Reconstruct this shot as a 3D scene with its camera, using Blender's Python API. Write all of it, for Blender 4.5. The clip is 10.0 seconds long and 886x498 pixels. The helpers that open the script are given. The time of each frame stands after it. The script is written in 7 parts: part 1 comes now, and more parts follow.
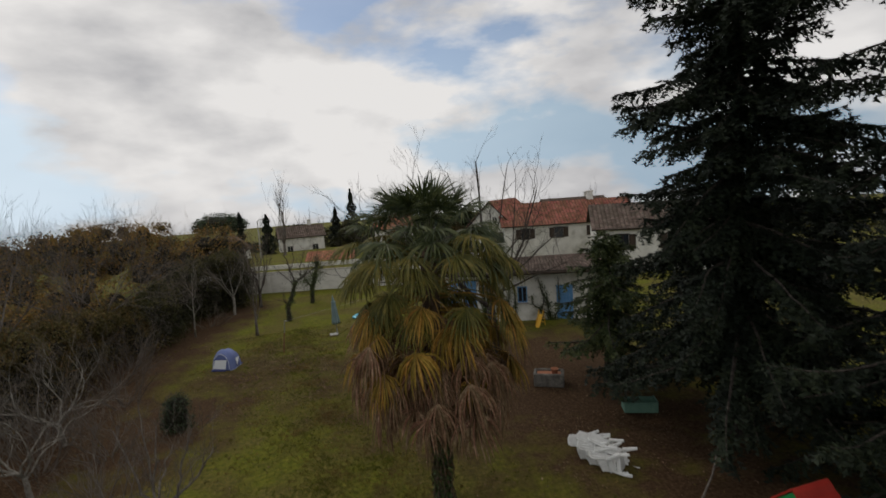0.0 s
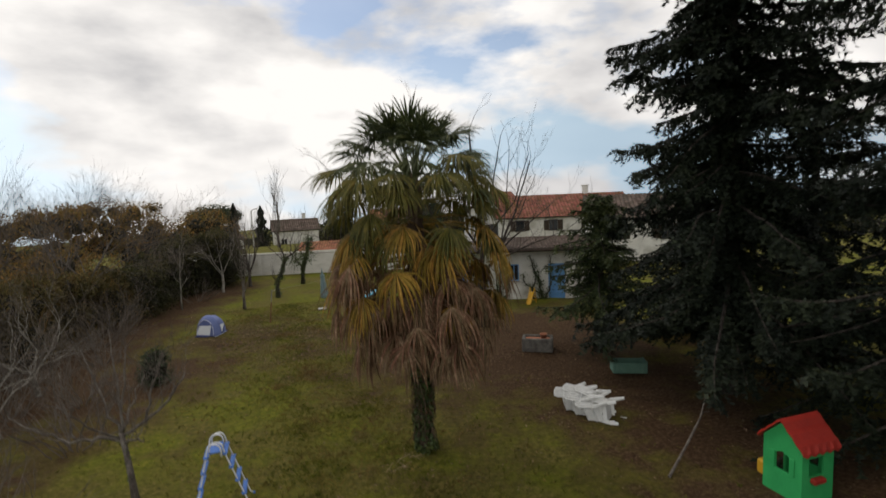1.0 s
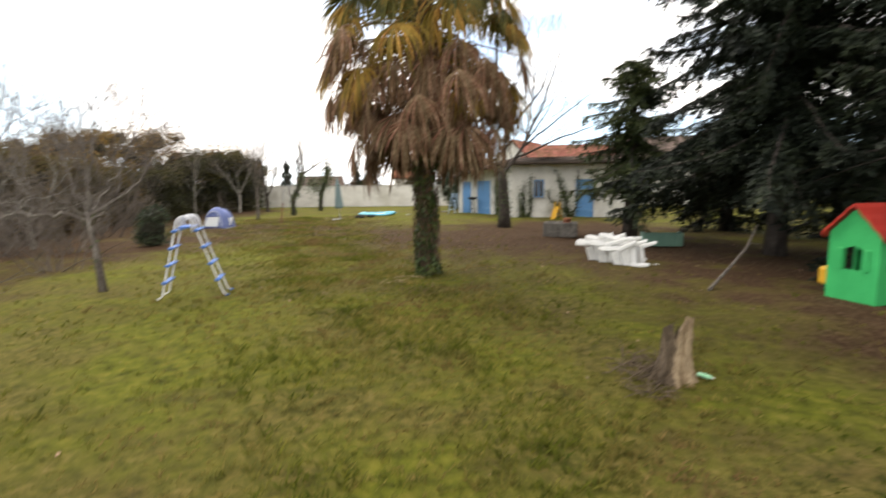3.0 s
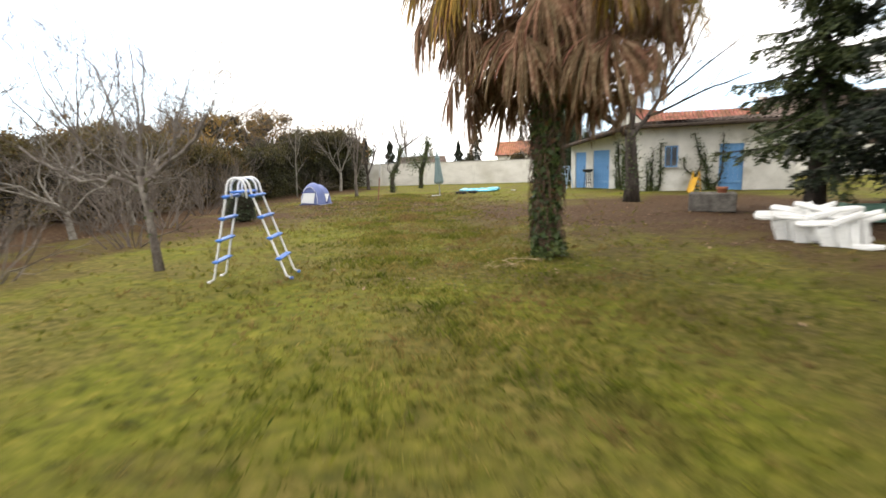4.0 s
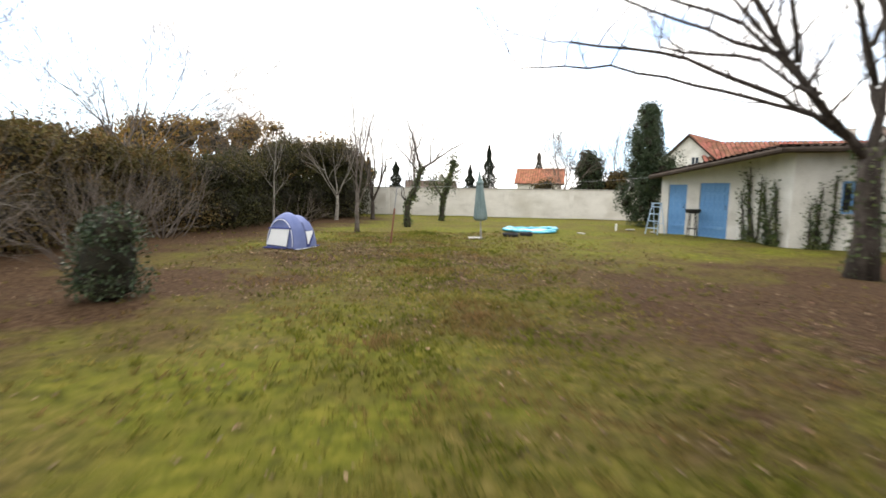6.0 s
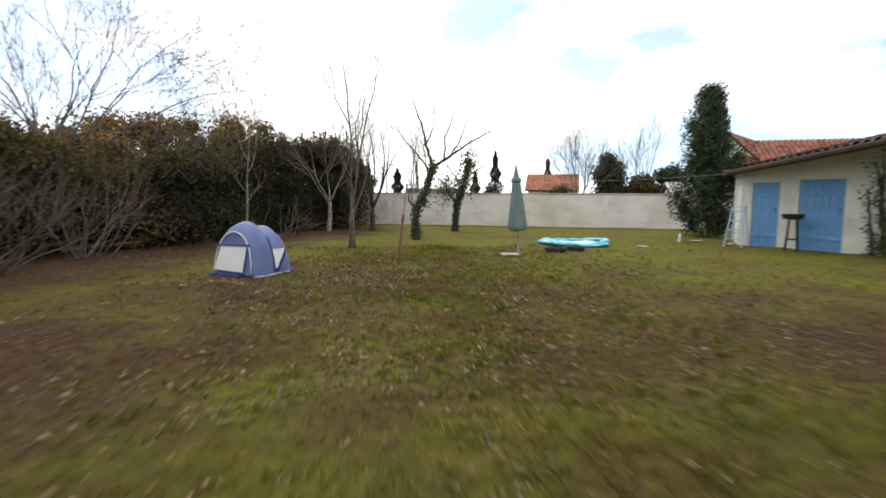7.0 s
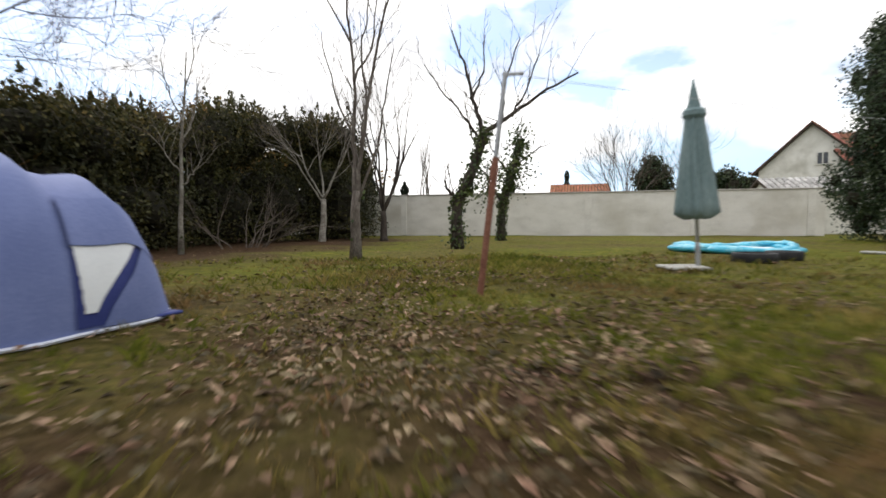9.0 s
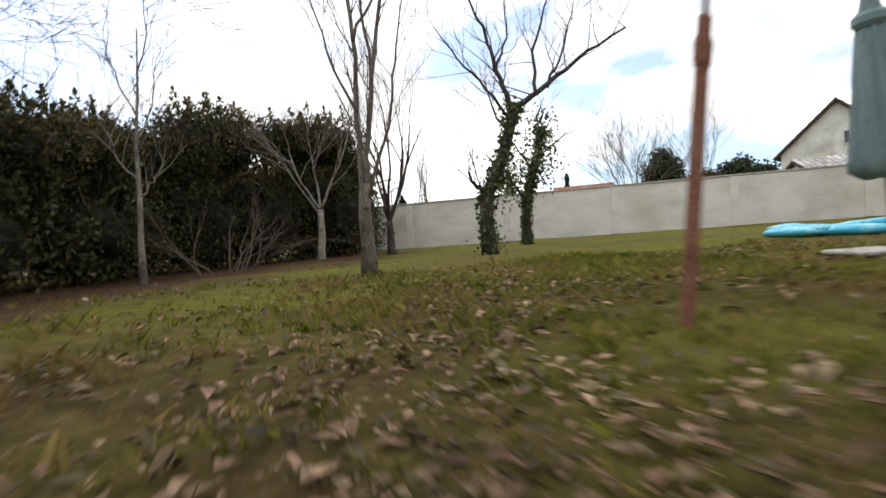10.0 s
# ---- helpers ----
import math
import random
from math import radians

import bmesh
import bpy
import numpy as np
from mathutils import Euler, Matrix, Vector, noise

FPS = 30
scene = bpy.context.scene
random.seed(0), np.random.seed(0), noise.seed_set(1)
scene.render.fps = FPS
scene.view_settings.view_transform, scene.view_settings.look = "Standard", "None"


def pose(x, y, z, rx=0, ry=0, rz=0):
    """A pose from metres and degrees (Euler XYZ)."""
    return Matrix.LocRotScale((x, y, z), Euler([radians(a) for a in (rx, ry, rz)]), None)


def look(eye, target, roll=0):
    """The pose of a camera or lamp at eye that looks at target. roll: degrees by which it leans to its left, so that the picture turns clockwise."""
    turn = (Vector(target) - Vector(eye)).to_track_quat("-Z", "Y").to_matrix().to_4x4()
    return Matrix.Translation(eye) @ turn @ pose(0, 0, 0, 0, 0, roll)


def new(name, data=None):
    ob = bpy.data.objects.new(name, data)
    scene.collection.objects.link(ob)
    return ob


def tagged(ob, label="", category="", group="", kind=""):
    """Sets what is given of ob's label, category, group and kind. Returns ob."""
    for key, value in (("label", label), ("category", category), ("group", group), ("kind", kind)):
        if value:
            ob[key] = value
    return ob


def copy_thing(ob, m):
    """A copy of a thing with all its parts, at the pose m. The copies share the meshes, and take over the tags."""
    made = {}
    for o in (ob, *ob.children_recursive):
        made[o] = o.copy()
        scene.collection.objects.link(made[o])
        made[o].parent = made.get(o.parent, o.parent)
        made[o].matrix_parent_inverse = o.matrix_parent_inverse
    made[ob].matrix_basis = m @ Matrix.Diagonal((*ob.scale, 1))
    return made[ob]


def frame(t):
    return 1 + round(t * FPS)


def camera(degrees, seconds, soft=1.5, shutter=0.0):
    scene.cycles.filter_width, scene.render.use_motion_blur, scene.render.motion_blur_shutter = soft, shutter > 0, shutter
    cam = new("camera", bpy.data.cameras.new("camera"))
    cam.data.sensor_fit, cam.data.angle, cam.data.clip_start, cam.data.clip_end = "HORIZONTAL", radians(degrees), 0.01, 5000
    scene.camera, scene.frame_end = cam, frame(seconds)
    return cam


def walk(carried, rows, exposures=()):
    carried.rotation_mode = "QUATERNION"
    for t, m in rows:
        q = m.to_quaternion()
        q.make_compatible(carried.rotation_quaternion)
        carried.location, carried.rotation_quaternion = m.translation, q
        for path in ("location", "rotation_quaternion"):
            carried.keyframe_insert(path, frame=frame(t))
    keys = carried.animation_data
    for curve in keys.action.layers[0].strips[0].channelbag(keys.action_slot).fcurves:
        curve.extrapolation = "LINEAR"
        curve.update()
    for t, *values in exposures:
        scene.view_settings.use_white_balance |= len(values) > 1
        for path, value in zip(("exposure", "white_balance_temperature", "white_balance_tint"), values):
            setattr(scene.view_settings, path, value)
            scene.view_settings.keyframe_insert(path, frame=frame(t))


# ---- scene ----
cam = camera(83.4, 10.0, soft=1.6, shutter=0.65)
# seconds, x, y, z, yaw, pitch, lean to the right
PATH = [
    (0, -0.231, 0.003, 7.524, -0.41, -6.89, 3.79),
    (0.5, -0.371, -0.113, 6.773, -1.48, -6.66, 3.11),
    (1, -0.073, 0.082, 5.803, -0.89, -6.12, 2.43),
    (1.5, 0.025, 0.302, 4.632, -0.71, -5.96, 1.40),
    (2, 0.276, 0.622, 3.391, -0.30, -5.40, 1.61),
    (2.5, 0.281, 0.799, 2.487, -0.31, -5.47, 0.67),
    (3, 0.230, 0.977, 1.903, 2.27, -7.76, 0.74),
    (3.2, 0.269, 1.086, 1.747, 7.03, -8.19, 0.57),
    (4.3, -0.684, 4.367, 1.322, 14.53, -9.78, 2.35),
    (4.5, -1.066, 4.965, 1.235, 14.07, -8.62, 3.07),
    (5, -1.741, 6.678, 1.461, 14.20, -8.99, -0.37),
    (5.5, -2.602, 8.768, 1.593, 13.79, -7.87, -0.42),
    (6.8, -4.766, 13.867, 1.336, 13.79, -5.84, -1.18),
    (7, -5.046, 14.666, 1.295, 13.84, -5.58, -0.29),
    (7.5, -5.785, 16.264, 1.101, 13.90, -4.71, 0.27),
    (8, -6.473, 17.769, 0.866, 14.08, -3.98, 0.40),
    (8.5, -7.066, 19.111, 0.701, 14.32, -3.85, 0.80),
    (9, -7.615, 20.343, 0.552, 14.18, -3.08, 0.36),
    (9.5, -8.150, 21.335, 0.460, 13.99, -3.33, 0.83),
    (10, -8.607, 22.129, 0.370, 13.89, -1.48, 4.24),
]
# the clip's own exposure brightens as the sky leaves the picture
STOPS = [(0.0, -1.62, 6600, 11), (0.5, -1.45, 6650, 11), (1.0, -1.25, 6750, 11), (1.5, -1.03, 6800, 11), (2.0, -0.78, 6850, 12), (2.5, -0.34, 6850, 12), (3.0, 0.1, 6900, 12),
         (4.5, 0.43, 6850, 12), (5.5, 0.40, 6800, 12), (7.0, -0.34, 6600, 11), (8.0, -0.46, 6550, 11), (10.0, -0.44, 6550, 11)]
walk(cam, [(t, pose(x, y, z, 0, 0, yaw) @ pose(0, 0, 0, 90 + pitch, 0, 0) @ pose(0, 0, 0, 0, 0, -lean))
           for t, x, y, z, yaw, pitch, lean in PATH], exposures=STOPS)

# ---- world and sun ----
SUN_ELEVATION, SUN_BEARING = 42.0, 318.0     # degrees; bearing clockwise from +y
world = bpy.data.worlds.new("overcast_sky")
scene.world = world
world.use_nodes = True
wn, wl = world.node_tree.nodes, world.node_tree.links
wn.clear()
sky = wn.new("ShaderNodeTexSky")
sky.sky_type, sky.sun_disc = "NISHITA", False
sky.sun_elevation, sky.sun_rotation = radians(SUN_ELEVATION), radians(SUN_BEARING)
sky.air_density, sky.dust_density, sky.ozone_density = 1.0, 0.6, 1.5
coord = wn.new("ShaderNodeTexCoord")
flatten = wn.new("ShaderNodeMapping")
flatten.inputs["Scale"].default_value = (1.0, 1.0, 2.3)
flatten.inputs["Location"].default_value = (1.75, 0.35, 0.5)
clouds = wn.new("ShaderNodeTexNoise")
clouds.inputs["Scale"].default_value, clouds.inputs["Detail"].default_value = 2.6, 12.0
clouds.inputs["Roughness"].default_value, clouds.inputs["Distortion"].default_value = 0.52, 0.0
cover = wn.new("ShaderNodeValToRGB")
cover.color_ramp.elements[0].position, cover.color_ramp.elements[1].position = 0.36, 0.45
cover.color_ramp.elements[0].color = (0.12, 0.12, 0.12, 1)      # a thin high veil over the blue
billow = wn.new("ShaderNodeTexNoise")
billow.inputs["Scale"].default_value, billow.inputs["Detail"].default_value = 4.2, 9.0
grey = wn.new("ShaderNodeValToRGB")
grey.color_ramp.elements[0].position, grey.color_ramp.elements[1].position = 0.32, 0.58
grey.color_ramp.elements[0].color, grey.color_ramp.elements[1].color = (9.6, 9.7, 10.0, 1), (16.0, 15.9, 15.7, 1)
mix = wn.new("ShaderNodeMix")
mix.data_type = "RGBA"
back = wn.new("ShaderNodeBackground")
back.inputs["Strength"].default_value = 0.15
out = wn.new("ShaderNodeOutputWorld")
split, join, floor_z = wn.new("ShaderNodeSeparateXYZ"), wn.new("ShaderNodeCombineXYZ"), wn.new("ShaderNodeMath")
floor_z.operation, floor_z.inputs[1].default_value = "MAXIMUM", 0.14
wl.new(coord.outputs["Generated"], split.inputs[0])
wl.new(split.outputs[0], join.inputs[0])
wl.new(split.outputs[1], join.inputs[1])
wl.new(split.outputs[2], floor_z.inputs[0])
wl.new(floor_z.outputs[0], join.inputs[2])
wl.new(join.outputs[0], sky.inputs["Vector"])
wl.new(coord.outputs["Generated"], flatten.inputs["Vector"])
wl.new(flatten.outputs["Vector"], clouds.inputs["Vector"])
wl.new(flatten.outputs["Vector"], billow.inputs["Vector"])
toward, clear, thin = wn.new("ShaderNodeVectorMath"), wn.new("ShaderNodeMapRange"), wn.new("ShaderNodeMath")
toward.operation, thin.operation = "DOT_PRODUCT", "SUBTRACT"
toward.inputs[1].default_value = (-0.90, 0.40, 0.18)         # the sky is clearing in the west
clear.interpolation_type = "SMOOTHSTEP"
for socket, value in zip(("From Min", "From Max", "To Min", "To Max"), (0.83, 0.97, 0.0, 0.20)):
    clear.inputs[socket].default_value = value
wl.new(coord.outputs["Generated"], toward.inputs[0])
wl.new(toward.outputs["Value"], clear.inputs[0])
wl.new(clouds.outputs["Fac"], thin.inputs[0])
wl.new(clear.outputs[0], thin.inputs[1])
low, thin_low = wn.new("ShaderNodeMapRange"), wn.new("ShaderNodeMath")
low.interpolation_type, thin_low.operation = "SMOOTHSTEP", "SUBTRACT"      # fewer clouds low over the horizon
for socket, value in zip(("From Min", "From Max", "To Min", "To Max"), (0.05, 0.17, 0.10, 0.0)):
    low.inputs[socket].default_value = value
wl.new(split.outputs[2], low.inputs[0])
wl.new(thin.outputs[0], thin_low.inputs[0])
wl.new(low.outputs[0], thin_low.inputs[1])
wl.new(thin_low.outputs[0], cover.inputs["Fac"])
wl.new(billow.outputs["Fac"], grey.inputs["Fac"])
wl.new(cover.outputs["Color"], mix.inputs[0])
bright = wn.new("ShaderNodeVectorMath")
bright.operation, bright.inputs["Scale"].default_value = "SCALE", 1.75
wl.new(sky.outputs["Color"], bright.inputs[0])
wl.new(bright.outputs["Vector"], mix.inputs[6])
wl.new(grey.outputs["Color"], mix.inputs[7])
wl.new(mix.outputs[2], back.inputs["Color"])
wl.new(back.outputs["Background"], out.inputs["Surface"])

sun = new("sun", bpy.data.lights.new("sun", "SUN"))
sun.data.energy, sun.data.angle, sun.data.color = 1.5, radians(14), (1.0, 0.93, 0.82)
away = radians(SUN_BEARING)
sun.matrix_world = look((60 * math.sin(away), 60 * math.cos(away), 60 * math.tan(radians(SUN_ELEVATION))), (0, 0, 0))

# ---- materials ----
def colour(c):
    return (c[0], c[1], c[2], 1.0)


def surface(name, tones, scale=6.0, fine=60.0, rough=0.85, bump=0.3, metal=0.0, random_tone=0.0, stain=None, stretch=(1, 1, 1), back_light=0.0, island=0.0, gloss=0.3):
    """Two or three tones mixed by a coarse and a fine noise, with bump; stain: a further tone in large patches;
    random_tone, island: how far each object, or each loose piece, differs in value; back_light: light passing through leaves."""
    m = bpy.data.materials.new(name)
    m.use_nodes = True
    n, l = m.node_tree.nodes, m.node_tree.links
    n.clear()
    o = n.new("ShaderNodeOutputMaterial")
    p = n.new("ShaderNodeBsdfPrincipled")
    p.inputs["Roughness"].default_value, p.inputs["Metallic"].default_value = rough, metal
    p.inputs["Specular IOR Level"].default_value = gloss
    tc = n.new("ShaderNodeTexCoord")
    mp = n.new("ShaderNodeMapping")
    mp.inputs["Scale"].default_value = stretch
    l.new(tc.outputs["Object"], mp.inputs["Vector"])
    a = n.new("ShaderNodeTexNoise")
    a.inputs["Scale"].default_value, a.inputs["Detail"].default_value, a.inputs["Roughness"].default_value = scale, 6, 0.62
    b = n.new("ShaderNodeTexNoise")
    b.inputs["Scale"].default_value, b.inputs["Detail"].default_value = fine, 4
    l.new(mp.outputs["Vector"], a.inputs["Vector"])
    l.new(mp.outputs["Vector"], b.inputs["Vector"])
    add = n.new("ShaderNodeMath")
    add.operation = "MULTIPLY_ADD"
    add.inputs[1].default_value, add.inputs[2].default_value = 0.45, 0.0
    l.new(b.outputs["Fac"], add.inputs[0])
    add2 = n.new("ShaderNodeMath")
    add2.operation = "MULTIPLY_ADD"
    add2.inputs[1].default_value = 0.75
    l.new(a.outputs["Fac"], add2.inputs[0])
    l.new(add.outputs[0], add2.inputs[2])
    ramp = n.new("ShaderNodeValToRGB")
    e = ramp.color_ramp.elements
    e[0].position, e[0].color = 0.42, colour(tones[0])
    e[1].position, e[1].color = 0.76, colour(tones[-1])
    if len(tones) == 3:
        k = e.new(0.59)
        k.color = colour(tones[1])
    l.new(add2.outputs[0], ramp.inputs["Fac"])
    last = ramp.outputs["Color"]
    if stain:
        s = n.new("ShaderNodeTexNoise")
        s.inputs["Scale"].default_value, s.inputs["Detail"].default_value = stain[1], 5
        l.new(tc.outputs["Object"], s.inputs["Vector"])
        sr = n.new("ShaderNodeValToRGB")
        sr.color_ramp.elements[0].position, sr.color_ramp.elements[1].position = stain[2], stain[3]
        l.new(s.outputs["Fac"], sr.inputs["Fac"])
        sm = n.new("ShaderNodeMix")
        sm.data_type = "RGBA"
        l.new(sr.outputs["Color"], sm.inputs[0])
        l.new(last, sm.inputs[6])
        sm.inputs[7].default_value = colour(stain[0])
        last = sm.outputs[2]
    if random_tone or island:
        hs = n.new("ShaderNodeHueSaturation")
        if random_tone:
            src = n.new("ShaderNodeObjectInfo").outputs["Random"]
        else:
            src = n.new("ShaderNodeNewGeometry").outputs["Random Per Island"]
        spread = random_tone or island
        mr = n.new("ShaderNodeMapRange")
        mr.inputs[3].default_value, mr.inputs[4].default_value = 1 - spread, 1 + spread
        l.new(src, mr.inputs[0])
        l.new(mr.outputs[0], hs.inputs["Value"])
        mh = n.new("ShaderNodeMapRange")
        mh.inputs[3].default_value, mh.inputs[4].default_value = 0.5 + 0.05 * spread, 0.5 - 0.05 * spread
        l.new(src, mh.inputs[0])
        l.new(mh.outputs[0], hs.inputs["Hue"])
        l.new(last, hs.inputs["Color"])
        last = hs.outputs["Color"]
    l.new(last, p.inputs["Base Color"])
    if bump:
        bu = n.new("ShaderNodeBump")
        bu.inputs["Strength"].default_value, bu.inputs["Distance"].default_value = bump, 0.02
        l.new(add2.outputs[0], bu.inputs["Height"])
        l.new(bu.outputs["Normal"], p.inputs["Normal"])
    if back_light:
        t = n.new("ShaderNodeBsdfTranslucent")
        l.new(last, t.inputs["Color"])
        ms = n.new("ShaderNodeMixShader")
        ms.inputs[0].default_value = back_light
        l.new(p.outputs[0], ms.inputs[1])
        l.new(t.outputs[0], ms.inputs[2])
        l.new(ms.outputs[0], o.inputs["Surface"])
    else:
        l.new(p.outputs[0], o.inputs["Surface"])
    return m


def lawn_material():
    """Moss-green winter lawn with straw-coloured and bare brown patches; browner under the trees."""
    m = bpy.data.materials.new("winter_lawn")
    m.use_nodes = True
    n, l = m.node_tree.nodes, m.node_tree.links
    p = n["Principled BSDF"]
    p.inputs["Roughness"].default_value, p.inputs["Specular IOR Level"].default_value = 0.95, 0.1
    geo = n.new("ShaderNodeNewGeometry")

    def fractal(size, detail, rough=0.6):
        q = n.new("ShaderNodeTexNoise")
        q.inputs["Scale"].default_value, q.inputs["Detail"].default_value, q.inputs["Roughness"].default_value = size, detail, rough
        l.new(geo.outputs["Position"], q.inputs["Vector"])
        return q.outputs["Fac"]

    def ramp(fac, stops):
        r = n.new("ShaderNodeValToRGB")
        e = r.color_ramp.elements
        e[0].position, e[0].color = stops[0][0], colour(stops[0][1])
        e[1].position, e[1].color = stops[-1][0], colour(stops[-1][1])
        for at, c in stops[1:-1]:
            e.new(at).color = colour(c)
        l.new(fac, r.inputs["Fac"])
        return r.outputs["Color"]

    def blend(fac, a, b):
        q = n.new("ShaderNodeMix")
        q.data_type = "RGBA"
        l.new(fac, q.inputs[0])
        l.new(a, q.inputs[6])
        l.new(b, q.inputs[7])
        return q.outputs[2]

    green = ramp(fractal(9.0, 8, 0.72), [(0.30, (0.034, 0.033, 0.010)), (0.46, (0.096, 0.090, 0.018)), (0.60, (0.172, 0.137, 0.036)), (0.75, (0.251, 0.190, 0.084))])
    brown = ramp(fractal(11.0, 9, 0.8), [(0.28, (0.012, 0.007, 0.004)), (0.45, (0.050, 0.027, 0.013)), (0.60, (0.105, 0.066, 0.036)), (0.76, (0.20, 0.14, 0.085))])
    patch = n.new("ShaderNodeMath")
    patch.operation = "ADD"
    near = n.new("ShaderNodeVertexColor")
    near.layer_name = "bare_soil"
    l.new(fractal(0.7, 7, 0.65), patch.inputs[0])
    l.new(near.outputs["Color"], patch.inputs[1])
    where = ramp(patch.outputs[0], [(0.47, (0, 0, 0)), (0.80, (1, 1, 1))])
    moss = ramp(fractal(6.0, 8, 0.7), [(0.30, (0.038, 0.043, 0.007)), (0.50, (0.118, 0.127, 0.013)), (0.70, (0.215, 0.190, 0.030))])
    mossy = ramp(fractal(0.45, 6, 0.6), [(0.43, (0, 0, 0)), (0.57, (1, 1, 1))])
    l.new(blend(where, blend(mossy, green, moss), brown), p.inputs["Base Color"])
    bu = n.new("ShaderNodeBump")
    bu.inputs["Strength"].default_value, bu.inputs["Distance"].default_value = 0.8, 0.05
    l.new(fractal(22.0, 8, 0.75), bu.inputs["Height"])
    l.new(bu.outputs["Normal"], p.inputs["Normal"])
    return m


LAWN = lawn_material()
BARK = surface("grey_bark", [(0.05, 0.04, 0.032), (0.12, 0.10, 0.085), (0.22, 0.20, 0.17)], 9, 70, 0.9, 0.6, stretch=(1, 1, 0.3))
BARK_PALE = surface("lichen_bark", [(0.09, 0.08, 0.065), (0.20, 0.18, 0.15), (0.34, 0.33, 0.29)], 7, 60, 0.9, 0.6)
BARK_DARK = surface("dark_bark", [(0.018, 0.014, 0.011), (0.05, 0.04, 0.033), (0.10, 0.085, 0.07)], 8, 60, 0.95, 0.7, stretch=(1, 1, 0.3))
TWIG = surface("bare_twig", [(0.07, 0.055, 0.045), (0.15, 0.125, 0.10)], 5, 40, 0.9, 0, island=0.35)
TWIG_OCHRE = surface("ochre_twig", [(0.17, 0.095, 0.025), (0.30, 0.18, 0.05)], 3, 40, 0.85, 0, island=0.4)
TWIG_GREY = surface("grey_twig", [(0.075, 0.062, 0.05), (0.17, 0.145, 0.12)], 3, 40, 0.9, 0, island=0.35)
LEAF_SHOOT = surface("hedge_shoot", [(0.024, 0.030, 0.007), (0.062, 0.062, 0.014), (0.115, 0.10, 0.026)], 0.9, 30, 0.55, 0, island=0.4, back_light=0.15)
LEAF_HEDGE = surface("hedge_leaf", [(0.009, 0.011, 0.004), (0.029, 0.031, 0.008), (0.068, 0.062, 0.016)], 0.9, 30, 0.8, 0, island=0.5, back_light=0.1)
LEAF_OLIVE = surface("olive_leaf", [(0.028, 0.026, 0.008), (0.075, 0.056, 0.015), (0.16, 0.10, 0.026)], 0.9, 30, 0.65, 0, island=0.28, back_light=0.1)
# yellowish top leaves, the sunlight on them put into the lighter tone
LEAF_SUNLIT_TOP = surface("sunlit_yellow_olive_leaf", [(0.045, 0.043, 0.012), (0.095, 0.082, 0.022), (0.17, 0.13, 0.036)], 0.9, 30, 0.7, 0, island=0.4, back_light=0.15)
LEAF_OCHRE = surface("ochre_leaf", [(0.07, 0.048, 0.013), (0.19, 0.122, 0.027), (0.34, 0.21, 0.046)], 0.9, 30, 0.7, 0, island=0.45, back_light=0.15)
# twigs inside the bushes, with their shade put into a near-black colour
SHADED_INNER_TWIG = surface("shaded_inner_twig", [(0.008, 0.008, 0.004), (0.016, 0.015, 0.008), (0.032, 0.027, 0.015)], 6, 60, 0.95, 1.0)
LEAF_DARK = surface("evergreen_leaf", [(0.012, 0.024, 0.012), (0.035, 0.058, 0.025), (0.07, 0.095, 0.04)], 1.2, 30, 0.5, 0, island=0.4, back_light=0.12)
LEAF_IVY = surface("ivy_leaf", [(0.02, 0.04, 0.012), (0.055, 0.085, 0.025), (0.12, 0.14, 0.04)], 2.5, 30, 0.45, 0, island=0.4, back_light=0.12)
NEEDLE = surface("spruce_needle", [(0.004, 0.007, 0.004), (0.010, 0.017, 0.008), (0.026, 0.036, 0.014)], 1.0, 20, 0.7, 0, island=0.4, back_light=0.08)
NEEDLE_GREEN = surface("green_needle", [(0.014, 0.022, 0.008), (0.04, 0.058, 0.018), (0.085, 0.10, 0.03)], 1.0, 20, 0.7, 0, island=0.4, back_light=0.15)
FROND_GREEN = surface("green_frond", [(0.035, 0.052, 0.020), (0.075, 0.095, 0.034), (0.14, 0.145, 0.05)], 2.0, 25, 0.5, 0, island=0.42, back_light=0.22)
FROND_OLIVE = surface("olive_frond", [(0.05, 0.055, 0.014), (0.12, 0.115, 0.024), (0.26, 0.20, 0.045)], 2.0, 25, 0.55, 0, island=0.4, back_light=0.22)
FROND_YELLOW = surface("yellowing_frond", [(0.10, 0.062, 0.014), (0.26, 0.155, 0.024), (0.46, 0.28, 0.055)], 2.0, 25, 0.6, 0, island=0.42, back_light=0.22)
FROND_DEAD = surface("dead_frond", [(0.080, 0.038, 0.022), (0.20, 0.108, 0.060), (0.42, 0.295, 0.185)], 2.5, 25, 0.8, 0, island=0.42, back_light=0.2)
STRAW = surface("dry_straw", [(0.16, 0.11, 0.055), (0.32, 0.24, 0.13), (0.46, 0.38, 0.24)], 3, 30, 0.85, 0, island=0.3)
RUST_LEAF = surface("withered_leaf", [(0.06, 0.030, 0.014), (0.13, 0.070, 0.030), (0.22, 0.13, 0.06)], 2.5, 30, 0.8, 0, island=0.4)
PALM_FIBRE = surface("palm_fibre", [(0.03, 0.02, 0.012), (0.085, 0.055, 0.035), (0.17, 0.12, 0.08)], 10, 90, 0.95, 1.0, stretch=(1, 1, 0.25))
GRASS = surface("grass_blade", [(0.055, 0.078, 0.012), (0.138, 0.150, 0.022), (0.31, 0.25, 0.08)], 0.9, 8, 0.8, 0, island=0.4, back_light=0.4, gloss=0.1, stain=((0.20, 0.135, 0.055), 0.8, 0.47, 0.66))
